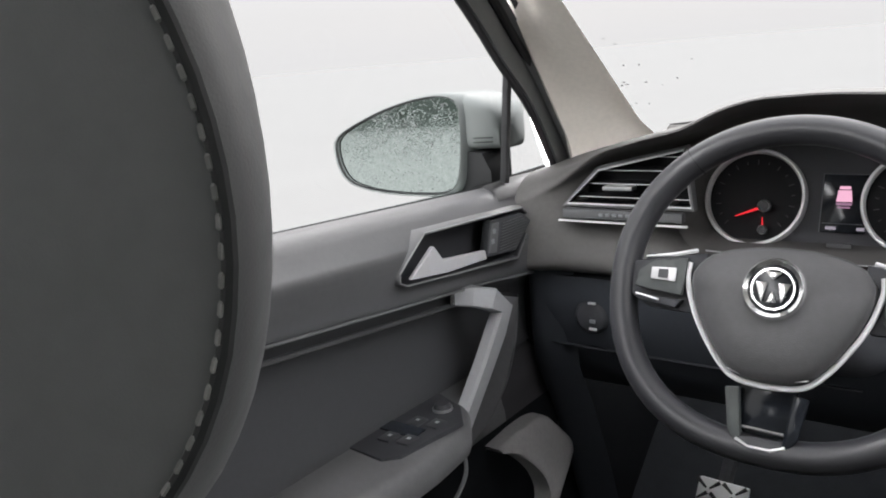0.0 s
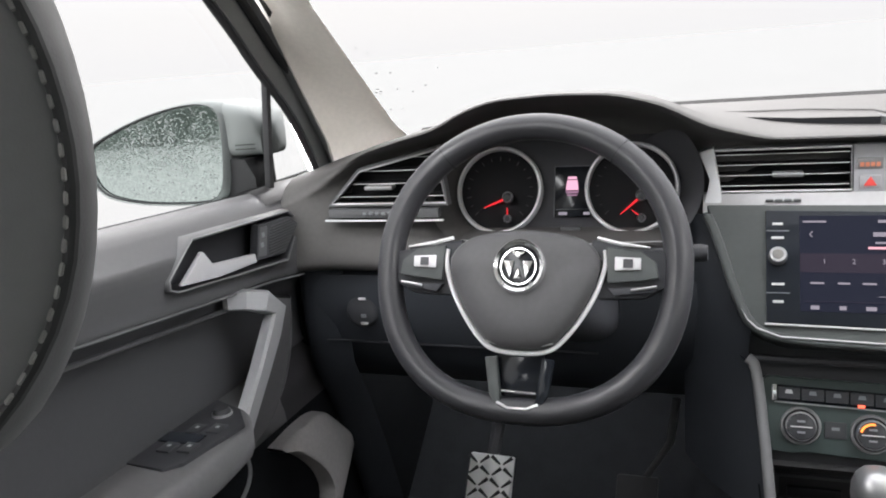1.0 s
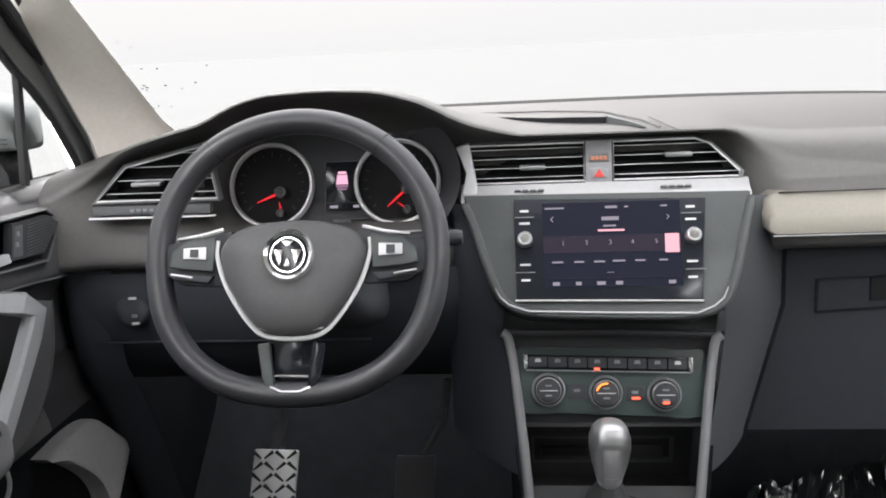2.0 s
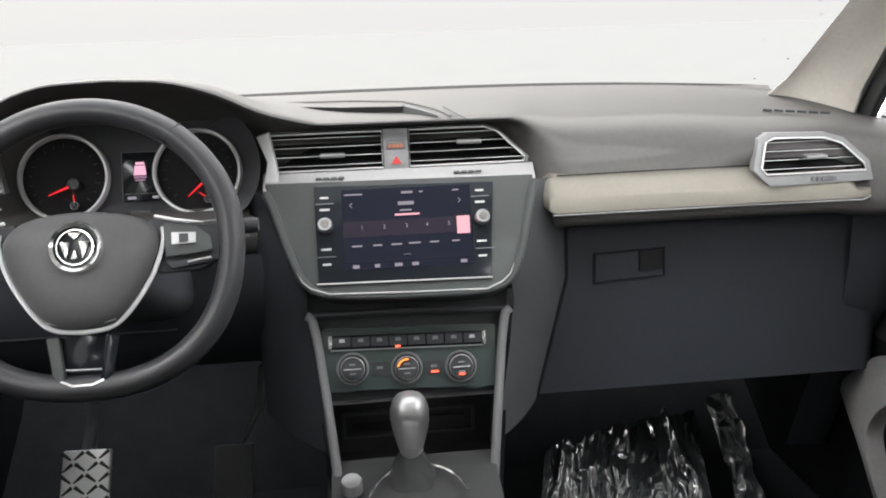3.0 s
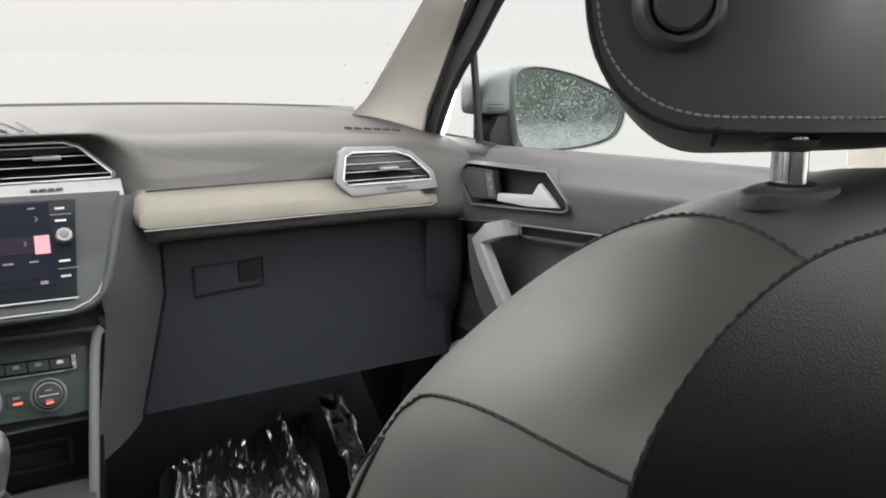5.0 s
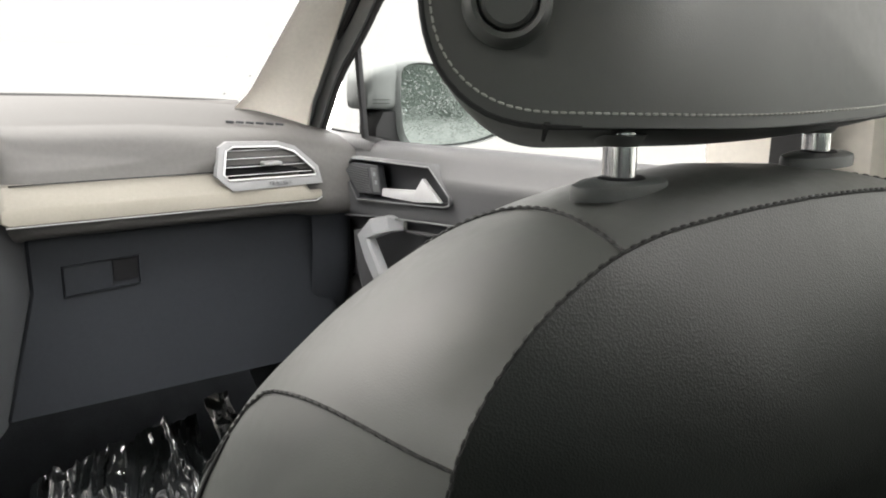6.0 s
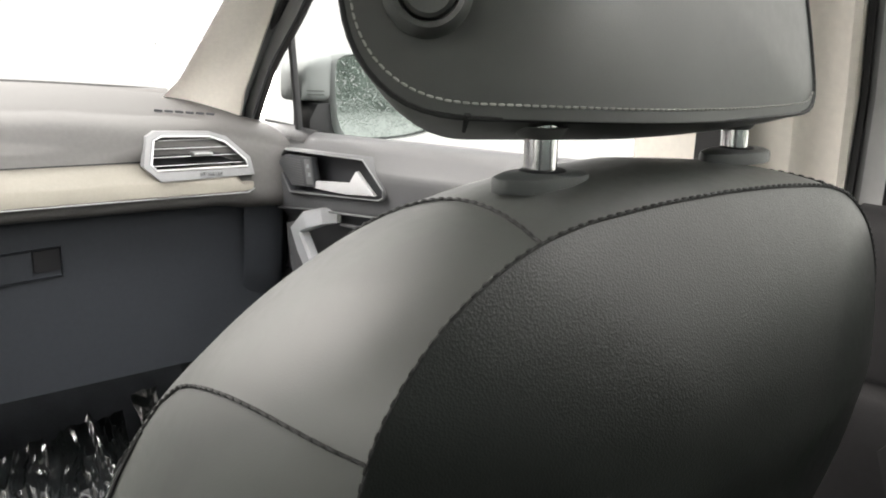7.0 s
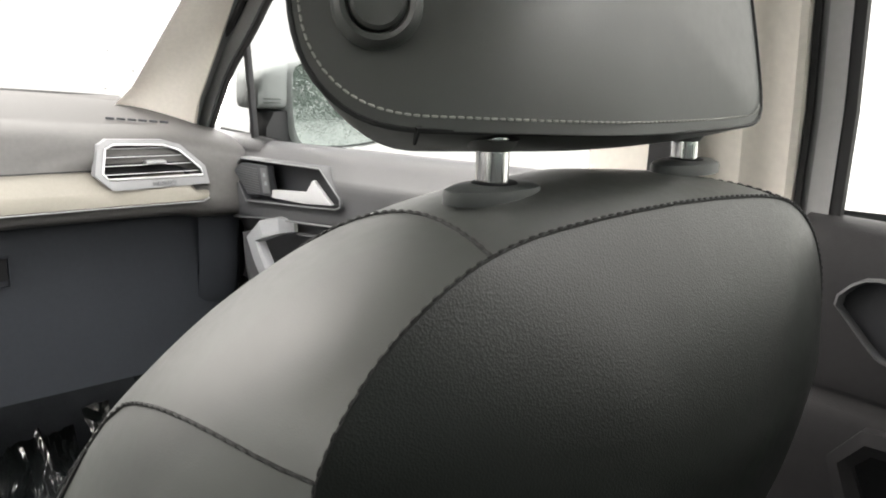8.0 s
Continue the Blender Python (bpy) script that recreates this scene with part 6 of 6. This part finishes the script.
# ---- door mirrors ----
M["bead"] = mat("water_bead", (0.75, 0.78, 0.77), 0.12, 1.0, vary=0.0)
rng = random.Random(21)
for s in SIDE:
    dm = empty("door_mirror", (s * 0.86, 0.05, 1.04), "white door mirror with rain-spotted glass", "door mirror", "door mirrors")
    X = lambda x, y, z: V(s * x, y, z)
    ol = [(0.81, 1.06), (0.805, 1.1), (0.803, 1.15), (0.81, 1.172), (0.835, 1.1775), (0.866, 1.1765), (0.915, 1.167), (0.96, 1.153), (1.01, 1.132), (1.028, 1.118), (1.03, 1.1), (1.024, 1.072), (1.008, 1.05), (0.96, 1.037), (0.893, 1.032), (0.84, 1.033), (0.82, 1.04)]
    face = resample(chaikin([X(x, 0.028 - 0.13 * (x - 0.8) + 0.035 * (z - 1.1), z) for x, z in ol], 1, True), 56, True)
    c = sum(face, Vector()) / len(face)
    rows = [[c + (p - c) * k + V(s * sx, dy, dz) for p in face] for k, dy, sx, dz in ((0.94, 0.012, 0, 0), (0.965, -0.002, 0, 0), (1.0, 0.0, 0, 0), (1.01, 0.02, -0.005, 0), (0.98, 0.06, -0.014, 0), (0.86, 0.1, -0.024, 0.002), (0.6, 0.13, -0.03, 0.004), (0.2, 0.145, -0.034, 0.004))]
    part("housing", loft(rows), "paint", dm, "white painted mirror housing", smooth=60)
    part("glass", prism([c + (p - c) * 0.945 + V(0, 0.005, 0) for p in face], V(0, 0.004, 0)), "mirror", dm, "wet mirror glass")
    drops = bmesh.new()
    mn = (face[0] - c).cross(face[14] - c).normalized()
    if mn.y > 0:
        mn = -mn
    n_drop = 0
    while n_drop < 820:
        k = rng.randrange(len(face))
        a = face[k - 1].lerp(face[k], rng.random()) - c
        q = c + a * 0.93 * math.sqrt(rng.random())
        if rng.random() > 0.14 + 0.86 * min(1.0, max(0.0, (q.z - 1.07) / 0.05)):
            continue
        n_drop += 1
        rad = rng.uniform(0.0004, 0.0012)
        lathe([(0.0, rad * 0.55), (rad * 0.6, rad * 0.4), (rad, 0.0)], facing(q + V(0, 0.0045, 0) + mn * 0.0002, mn) @ Matrix.Diagonal((rng.uniform(0.9, 1.7), 1, 1, 1)), 7, drops)
    part("raindrops", drops, "bead", dm, "raindrops beaded on the mirror glass", kind="stuff")
    part("glass_rim", tube([c + (p - c) * 0.965 + V(0, 0.001, 0) for p in face], 0.0022, 6, closed=True), "plastic", dm)
    ft = []
    for x, z0, z1, y0, y1 in ((0.757, 0.98, 1.07, 0.02, 0.07), (0.775, 1.0, 1.094, 0.026, 0.1), (0.8, 1.02, 1.0945, 0.033, 0.11), (0.832, 1.036, 1.0945, 0.038, 0.12)):
        ft.append([X(x, y, z) for y, z in ((y0, z0), (y1, z0), (y1, z1), (y0, z1))])
    part("foot", loft(ft), "plastic", dm, "dark mirror foot")
    inner = []
    for x, z0, z1, y0, y1 in ((0.756, 1.096, 1.14, 0.044, 0.11), (0.766, 1.096, 1.157, 0.04, 0.128), (0.788, 1.0955, 1.168, 0.034, 0.135), (0.81, 1.095, 1.174, 0.032, 0.137), (0.835, 1.095, 1.176, 0.036, 0.13)):
        ring = []
        for q in range(32):
            t = 2 * math.pi * q / 32
            ring.append(X(x, (y0 + y1) / 2 + (y1 - y0) / 2 * math.copysign(abs(math.cos(t)) ** 0.4, math.cos(t)), (z0 + z1) / 2 + (z1 - z0) / 2 * math.copysign(abs(math.sin(t)) ** 0.4, math.sin(t))))
        inner.append(ring)
    inner = loft(inner)
    cap = part("cap", inner, "paint", dm, "white painted inner cap", smooth=60)
    for z in (1.108, 1.114):
        part("cap_line", tube([X(0.762, 0.037, z), X(0.79, 0.031, z)], 0.0009, 5), "frame", cap)

# ---- seats ----
seat = empty("front_seat", (0.405, -0.8, 0.4), "black leatherette front seat with contrast-stitched headrest", "car seat", "front seats")
SX = 0.405
rear_half = [(0.19, 0.6), (0.222, 0.75), (0.226, 0.9), (0.219, 1.0), (0.207, 1.06), (0.189, 1.087), (0.165, 1.108), (0.125, 1.126), (0.06, 1.131), (0.0, 1.132)]
front_half = [(0.21, 0.6), (0.248, 0.75), (0.252, 0.9), (0.237, 0.985), (0.216, 1.026), (0.186, 1.056), (0.156, 1.078), (0.123, 1.095), (0.073, 1.11), (0.0, 1.117)]
rear_y = lambda z: -0.9 + 0.18 * max(0.0, 1.02 - z) + 0.8 * max(0.0, 1.0 - z) ** 2
front_y = lambda z: -0.768 + 0.24 * (1.1 - z)


def arch(half, yf, marks):
    """The outline of the backrest, sampled between the heights at which its seams sit."""
    fine = resample(chaikin([V(-h, z, 0) for h, z in half], 2), 600)
    cut = [0] + [min(range(600), key=lambda i: abs(fine[i].x + m)+ (1 if fine[i].y < 0.95 else 0)) for m in marks] + [599]
    left = []
    for a, b, n in zip(cut, cut[1:], SEG):
        left += resample(fine[a:b + 1], n + 1)[:-1]
    left.append(fine[-1])
    pts = left + [V(-p.x, p.y, 0) for p in reversed(left[:-1])]
    return [V(SX + p.x, yf(p.y), p.y) for p in pts]


SEG = (20, 14, 14)
A, B = arch(rear_half, rear_y, (0.2055, 0.13)), arch(front_half, front_y, (0.212, 0.128))
band, back, front = pillow(A, B, 0.0155, V(0, -0.05, 0), V(0, -0.02, 0), False, rings=22, nband=12)
iB, iA = SEG[0], SEG[0] + SEG[1]
NT = len(A)
cuts = [(0, iB), (iB, iA), (iA, NT - 1 - iA), (NT - 1 - iA, NT - 1 - iB), (NT - 1 - iB, NT - 1)]
for k, row in enumerate(back):
    s2 = 1 - (1 - k / (len(back) - 1)) ** 2
    for p in row:
        p.y = rear_y(p.z) - 0.05 * s2 - 0.0016 * s2 * noise.noise(V(p.x * 16, p.z * 9, 3.3))
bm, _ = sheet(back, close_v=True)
rear_panel = part("rear_panel", bm, "leather_rear", seat, "grained rear panel, darkened for the shade behind the seat", smooth=80)
bm, _ = sheet(front, close_v=True)
part("backrest", bm, "leather", seat, "black backrest front", smooth=80)
names = ["side_panel", "shoulder_panel", "top_panel", "shoulder_panel", "side_panel"]


def seam_at(i, k):
    """Where along band row k the seam that starts at column i runs: it bows upwards."""
    if i in (0, NT - 1):
        return float(i)
    t = k / (len(band) - 1)
    f = 1.5 * math.sin(math.pi * t)
    if i in (iB, NT - 1 - iB):
        f = 0.9 * math.sin(math.pi * t) + 0.75 * t - 2.6 * max(0.0, (t - 0.78) / 0.22) ** 2
    return i + (f if i < NT // 2 else -f)


def band_at(k, q):
    j = min(int(q), NT - 2)
    return band[k][j].lerp(band[k][j + 1], q - j)


for (a, b), nm in zip(cuts, names):
    bm, _ = sheet([[band_at(k, seam_at(a, k) + (seam_at(b, k) - seam_at(a, k)) * c / 24) for c in range(25)] for k in range(len(band))])
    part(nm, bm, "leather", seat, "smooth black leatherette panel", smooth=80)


def surf_out(p):
    v = p - V(SX, -0.83, 0.95)
    return v.normalized()


part("rear_seam", tube([p + surf_out(p) * 0.0003 for p in A], 0.0008, 6), "seam", seat, "dark sewn seam")
part("stitching", stitches([p + surf_out(p) * 0.001 for p in A], surf_out, 0.0058, 0.0034, 0.00085, 0.0), "threaddark", seat, "black stitching", kind="stuff")
for i in (iA, iB, NT - 1 - iA, NT - 1 - iB):
    line = []
    for k in range(len(band)):
        p = band_at(k, seam_at(i, k))
        line.append(p + surf_out(p) * 0.0004)
    part("panel_seam", tube(line, 0.0008, 6), "seam", seat, "dark sewn seam")
    part("stitching", stitches([p + surf_out(p) * 0.0007 for p in line], surf_out, 0.0056, 0.0034, 0.00075, 0.0), "threaddark", seat, kind="stuff")
for a, b in ((2, iB - 0.75), (NT - 3, NT - 1 - iB + 0.75)):
    line = [band_at(11, a + (b - a) * c / 30) for c in range(31)]
    part("edge_seam", tube([p + surf_out(p) * 0.0006 for p in line], 0.0012, 6), "seam", seat, "dark sewn seam")
# cushion
cu_o = resample(chaikin([V(SX - 0.25, -0.76, 0.6), V(SX - 0.26, -0.5, 0.63), V(SX - 0.24, -0.26, 0.64), V(SX, -0.22, 0.64), V(SX + 0.24, -0.26, 0.64), V(SX + 0.26, -0.5, 0.63), V(SX + 0.25, -0.76, 0.6)], 2, True), 40, True)
cu_b = [V(p.x, p.y, p.z - 0.14) for p in cu_o]
bnd, top, bot = pillow(cu_o, cu_b, 0.015, V(0, 0, 0.02), V(0, 0, 0), True)
bm, _ = sheet(bnd, close_v=True)
sheet(top, close_v=True, bm=bm)
sheet(bot, close_v=True, bm=bm)
part("cushion", bm, "leather", seat, "black seat cushion", smooth=80)
part("pedestal", box((SX, -0.5, 0.43), (0.4, 0.42, 0.1), bevel=0.01), "dark", seat)

# headrest: outline of the rear face with a sewn edge, leaning forward
HX = 0.397
lean = lambda z: -0.884 + 0.26 * (z - 1.166)
bow = lambda x: 0.052 * (x / 0.15) ** 2 if x < 0 else 0.006 * (x / 0.15) ** 2
ho_r = [(-0.1, 1.164), (0, 1.163), (0.1, 1.165), (0.125, 1.167), (0.134, 1.175), (0.136, 1.2), (0.135, 1.235), (0.128, 1.29), (0.1, 1.327), (0.05, 1.333), (-0.05, 1.333), (-0.09, 1.326), (-0.12, 1.3), (-0.139, 1.265), (-0.151, 1.24), (-0.156, 1.215), (-0.155, 1.19), (-0.146, 1.173), (-0.13, 1.164)]
HA = resample(chaikin([V(HX + x, lean(z) + bow(x), z) for x, z in ho_r], 3, True), 120, True)
HB = [V(HX + 0.01 + (p.x - HX) * 0.64, lean(p.z) + 0.085 + 0.01 * abs(p.x - HX) / 0.15, 1.154 + (p.z - 1.166) * 1.02) for p in HA]
hband, hrear, hfront = pillow(HA, HB, 0.007, V(0, -0.006, 0), V(0, 0.02, 0), True, rings=16, nband=10)
bm, _ = sheet(hband, close_v=True)
sheet(hfront, close_v=True, bm=bm)
head = part("headrest", bm, "leather", seat, "black headrest with pale contrast stitching", smooth=80)
for k, row in enumerate(hrear):
    for p in row:
        p.y = lean(p.z) + bow(p.x - HX) - 0.006 * (1 - (1 - k / (len(hrear) - 1)) ** 2)
bm, _ = sheet(hrear, close_v=True)
part("rear_cover", bm, "leather", head, smooth=80)
hout = lambda p: ((p - V(HX, p.y + 0.06, 1.25)).normalized() + V(0, -0.9, 0)).normalized()
part("seam", tube([p + hout(p) * 0.0002 for p in HA], 0.0012, 6, closed=True), "seam", head)
part("side_tuck", tube([V(HX - 0.118, lean(1.166) + bow(-0.118) - 0.001, 1.1655), V(HX - 0.116, lean(1.166) + bow(-0.116) + 0.004, 1.158)], [0.0016, 0.0008], 6), "seam", head)
hc = sum(HA, Vector()) / len(HA)
edge = [V(hc.x + (p.x - hc.x) * 0.984, 0, hc.z + (p.z - hc.z) * (0.925 if p.z < 1.19 else 0.925 + 0.045 * min(1.0, (p.z - 1.19) / 0.03))) for p in HA]
edge = [V(p.x, lean(p.z) + bow(p.x - HX) - 0.001, p.z) for p in edge]
sewn = [i for i, p in enumerate(edge) if p.x - HX > 0.12 and p.z > 1.18]
sewn = edge[max(sewn) + 1:] + edge[:min(sewn)]
part("stitching", stitches(sewn, lambda p: V(0, -1, 0), 0.0037, 0.0028, 0.00055, 0.0004), "thread", head, "pale contrast stitching", kind="stuff")
for x, gr, gz in ((-0.075, 0.029, 0.0), (0.09, 0.033, 0.0035)):
    px = HX + x
    post = part("post", tube([V(px, -0.857, 1.1), V(px, -0.855, 1.15), V(px, -0.852, 1.18)], 0.0074, 18), "chrome", seat, "polished chrome headrest post")
    skirt = [[V(px, -0.853, 1.16) + V(r * math.cos(t), r * math.sin(t), h) for t in (2 * math.pi * q / 24 for q in range(24))] for r, h in ((0.0125, 0.0), (0.0112, -0.0025), (0.0094, -0.005), (0.0078, -0.0054))]
    part("post_skirt", loft(skirt), "leather", head, "leatherette gathered round the post", smooth=80)
    hole = [[V(px, -0.857, 1.1409 + gz) + V(0.0125 * math.cos(t) * k, 0.0088 * math.sin(t) * k, h) for t in (2 * math.pi * q / 24 for q in range(24))] for k, h in ((1.0, 0.0), (0.9, 0.0008), (0.5, 0.0009))]
    part("guide_hole", loft(hole), "void", seat)
    gd = [V(px, -0.857, 1.14 + gz) + V(gr * math.cos(t) * k, 0.0125 * math.sin(t) * k, h) for k, h in ((1.0, -0.007), (1.0, -0.003), (0.97, -0.001), (0.8, 0.0006), (0.3, 0.0012)) for t in (2 * math.pi * q / 28 for q in range(28))]
    part("post_guide", loft([gd[i * 28:(i + 1) * 28] for i in range(5)]), "housing", seat, "dark grey plastic post guide")
bp = V(0.262, -0.845, 1.2115)
m = facing(bp, V(-0.62, -0.78, 0.05))
bt = part("release_button", lathe([(0.0, 0.006), (0.009, 0.0065), (0.0105, 0.005), (0.011, -0.004), (0.0, -0.004)], m, 30), "leather", head, "round black release button")
part("button_ring", lathe([(0.0115, 0.003), (0.0122, 0.005), (0.0142, 0.0055), (0.0165, 0.0025), (0.0178, -0.004), (0.0115, -0.004)], m, 34), "leather", head, "round raised collar")
drv = copy_thing(seat, Matrix.Translation((-0.401, -0.782, 0.4)) @ Matrix.Diagonal((-1, 1, 1, 1)))
for o in list(drv.children_recursive):
    kind_of = o.name.split(".")[0]
    if kind_of == "headrest":
        gone = [o, *o.children_recursive]
    elif o.parent == drv and kind_of != "post":
        o.location = (0, 0.02, -0.085)
    elif o.parent == drv:
        o.location = (0.0088, 0, -0.013)
for o in gone:
    bpy.data.objects.remove(o)
# the driver's headrest stands pulled up; its rear cover wraps round to a coarse seam on the sides
DX = -0.405
dbow = lambda x: 0.052 * ((x - DX) / 0.15) ** 2
drear = lambda x, z: -0.857 + 0.1 * (z - 1.17) + dbow(x)
half = [(0.0, 1.135), (0.1, 1.138), (0.129, 1.148), (0.14, 1.16), (0.148, 1.177), (0.151, 1.197), (0.15, 1.215), (0.146, 1.232), (0.134, 1.262), (0.112, 1.297), (0.07, 1.318), (0.0, 1.325)]
loop = [(DX + x, z) for x, z in half] + [(DX - x, z) for x, z in reversed(half[1:-1])]
DA = resample(chaikin([V(x, drear(x, z), z) for x, z in loop], 2, True), 120, True)
DB = [V(DX + (p.x - DX) * 0.59, -0.758 + 0.1 * (p.z - 1.17), 1.23 + (p.z - 1.23) * 0.93) for p in DA]
dband, dback, dfront = pillow(DA, DB, 0.0135, V(0, -0.006, 0), V(0, 0.008, 0), True, rings=16, nband=12)
bm, _ = sheet(dband, close_v=True)
sheet(dfront, close_v=True, bm=bm)
dhead = part("headrest", bm, "leather_side", drv, "black headrest with coarse stitching, thread darkened for dim light", smooth=80)
for k, row in enumerate(dback):
    for p in row:
        p.y = drear(p.x, p.z) - 0.004 * (1 - (1 - k / (len(dback) - 1)) ** 2)
bm, _ = sheet(dback, close_v=True)
# cover lightened against the side band to stand for light on it
part("rear_cover", bm, "leather_driver", dhead, "smooth rear cover, leather lightened for the light on it", smooth=80)
dout = lambda p: ((p - V(DX, p.y + 0.05, 1.23)).normalized() + V(0, -0.5, 0)).normalized()
part("seam", tube([p + dout(p) * 0.0002 for p in DA], 0.0014, 8, closed=True), "seam", dhead, "dark seam groove")
dc = sum(DA, Vector()) / len(DA)
edge = [V(dc.x + (p.x - dc.x) * 0.998, 0, dc.z + (p.z - dc.z) * 0.997) for p in DA]
edge = [V(p.x, drear(p.x, p.z) - 0.0008, p.z) for p in edge]
part("stitching", stitches(edge + edge[:1], dout, 0.0044, 0.0028, 0.0007, 0.0004), "threadmid", dhead, "coarse stitching, thread darkened for dim light", kind="stuff")

# ---- rain on the windscreen, by the pillars ----
rng = random.Random(9)
bm = bmesh.new()
for k in range(34):
    s = -1 if k % 4 else 1
    t = 0.02 + rng.random() ** 1.3 * 0.36
    x = s * (0.655 - rng.random() ** 1.6 * (0.09 if s < 0 else 0.05))
    u = x / 0.72
    f = V(x, wind_y(u * 0.68) + 0.035, 1.06)
    r = V(u * 0.64, -0.30 - 0.06 * abs(u) ** 2, 1.5 + 0.02 * (1 - u * u))
    p = f.lerp(r, t) + V(0, 0.03, 0.03) * math.sin(math.pi * t) + V(0, 0.002, 0.002)
    rad = rng.uniform(0.0006, 0.0013)
    w = rng.uniform(1.2, 3.4)
    lathe([(0.0, 0.001), (rad * 0.7, 0.0008), (rad, 0.0), (0.0, -0.0002)], facing(p, (0, 0.7, 0.7)) @ Matrix.Diagonal((w, 1, 1, 1)), 8, bm)
part("rain_drops", bm, "drop", kind="stuff", label="scattered small raindrops on the windscreen", category="raindrops")

# ---- plastic bag on the passenger floor ----
bag = empty("plastic_bag", (0.42, 0.25, 0.4), "crumpled clear plastic cover lying on the passenger floor", "plastic cover")
rng = random.Random(4)
ridge = lambda p: 1 - abs(noise.noise(p)) * 2
folds = [(rng.uniform(0.02, 0.98), rng.uniform(-0.5, 0.5), rng.uniform(0.018, 0.045), rng.uniform(0.007, 0.016)) for _ in range(15)]
rows = []
for j in range(90):
    v = j / 89
    row = []
    for i in range(180):
        u = i / 179
        x = 0.17 + 0.29 * u + 0.05 * v
        y = -0.04 + (0.15 + 0.11 * u + 0.03 * noise.noise(V(u * 7, 1, 4))) * v
        w = u + 0.04 * noise.noise(V(u * 3, v * 3, 9))
        fold = 0.0
        for u0, fan, wd, ht in folds:
            c = u0 + (u0 - 0.45) * 0.5 * (0.5 - v) + 0.05 * fan * math.sin(3 * v + 9 * fan)
            fold += ht * math.exp(-abs((w - c) / (wd * (1.3 - 0.5 * v))) ** 1.4) * (0.75 + 0.5 * noise.noise(V(u0 * 40, v * 4, 2)))
        fold += 0.006 * noise.noise(V(w * 6, v * 7, 5.0)) + 0.0035 * ridge(V(w * 22, v * 5, 1.5)) + 0.002 * ridge(V(w * 40, v * 14, 7.5))
        row.append(V(x, y, 0.402 + 0.15 * v + max(-0.006, fold)))
    rows.append(row)
bm, _ = sheet(rows)
part("film", bm, "film", bag, "crumpled shiny clear film", smooth=60)
rows = []
for j in range(30):
    v = j / 29
    row = []
    for i in range(10):
        u = i / 9
        x = 0.54 + 0.045 * u - 0.03 * v + 0.008 * noise.noise(V(u * 3, v * 6, 1))
        row.append(V(x, 0.06 + 0.12 * v, 0.41 + 0.19 * v + 0.006 * noise.noise(V(u * 6, v * 26, 7)) + 0.008 * noise.noise(V(u * 3, v * 9, 3))))
    rows.append(row)
bm, _ = sheet(rows)
part("film_strip", bm, "film", bag, "folded strip of film", smooth=60)
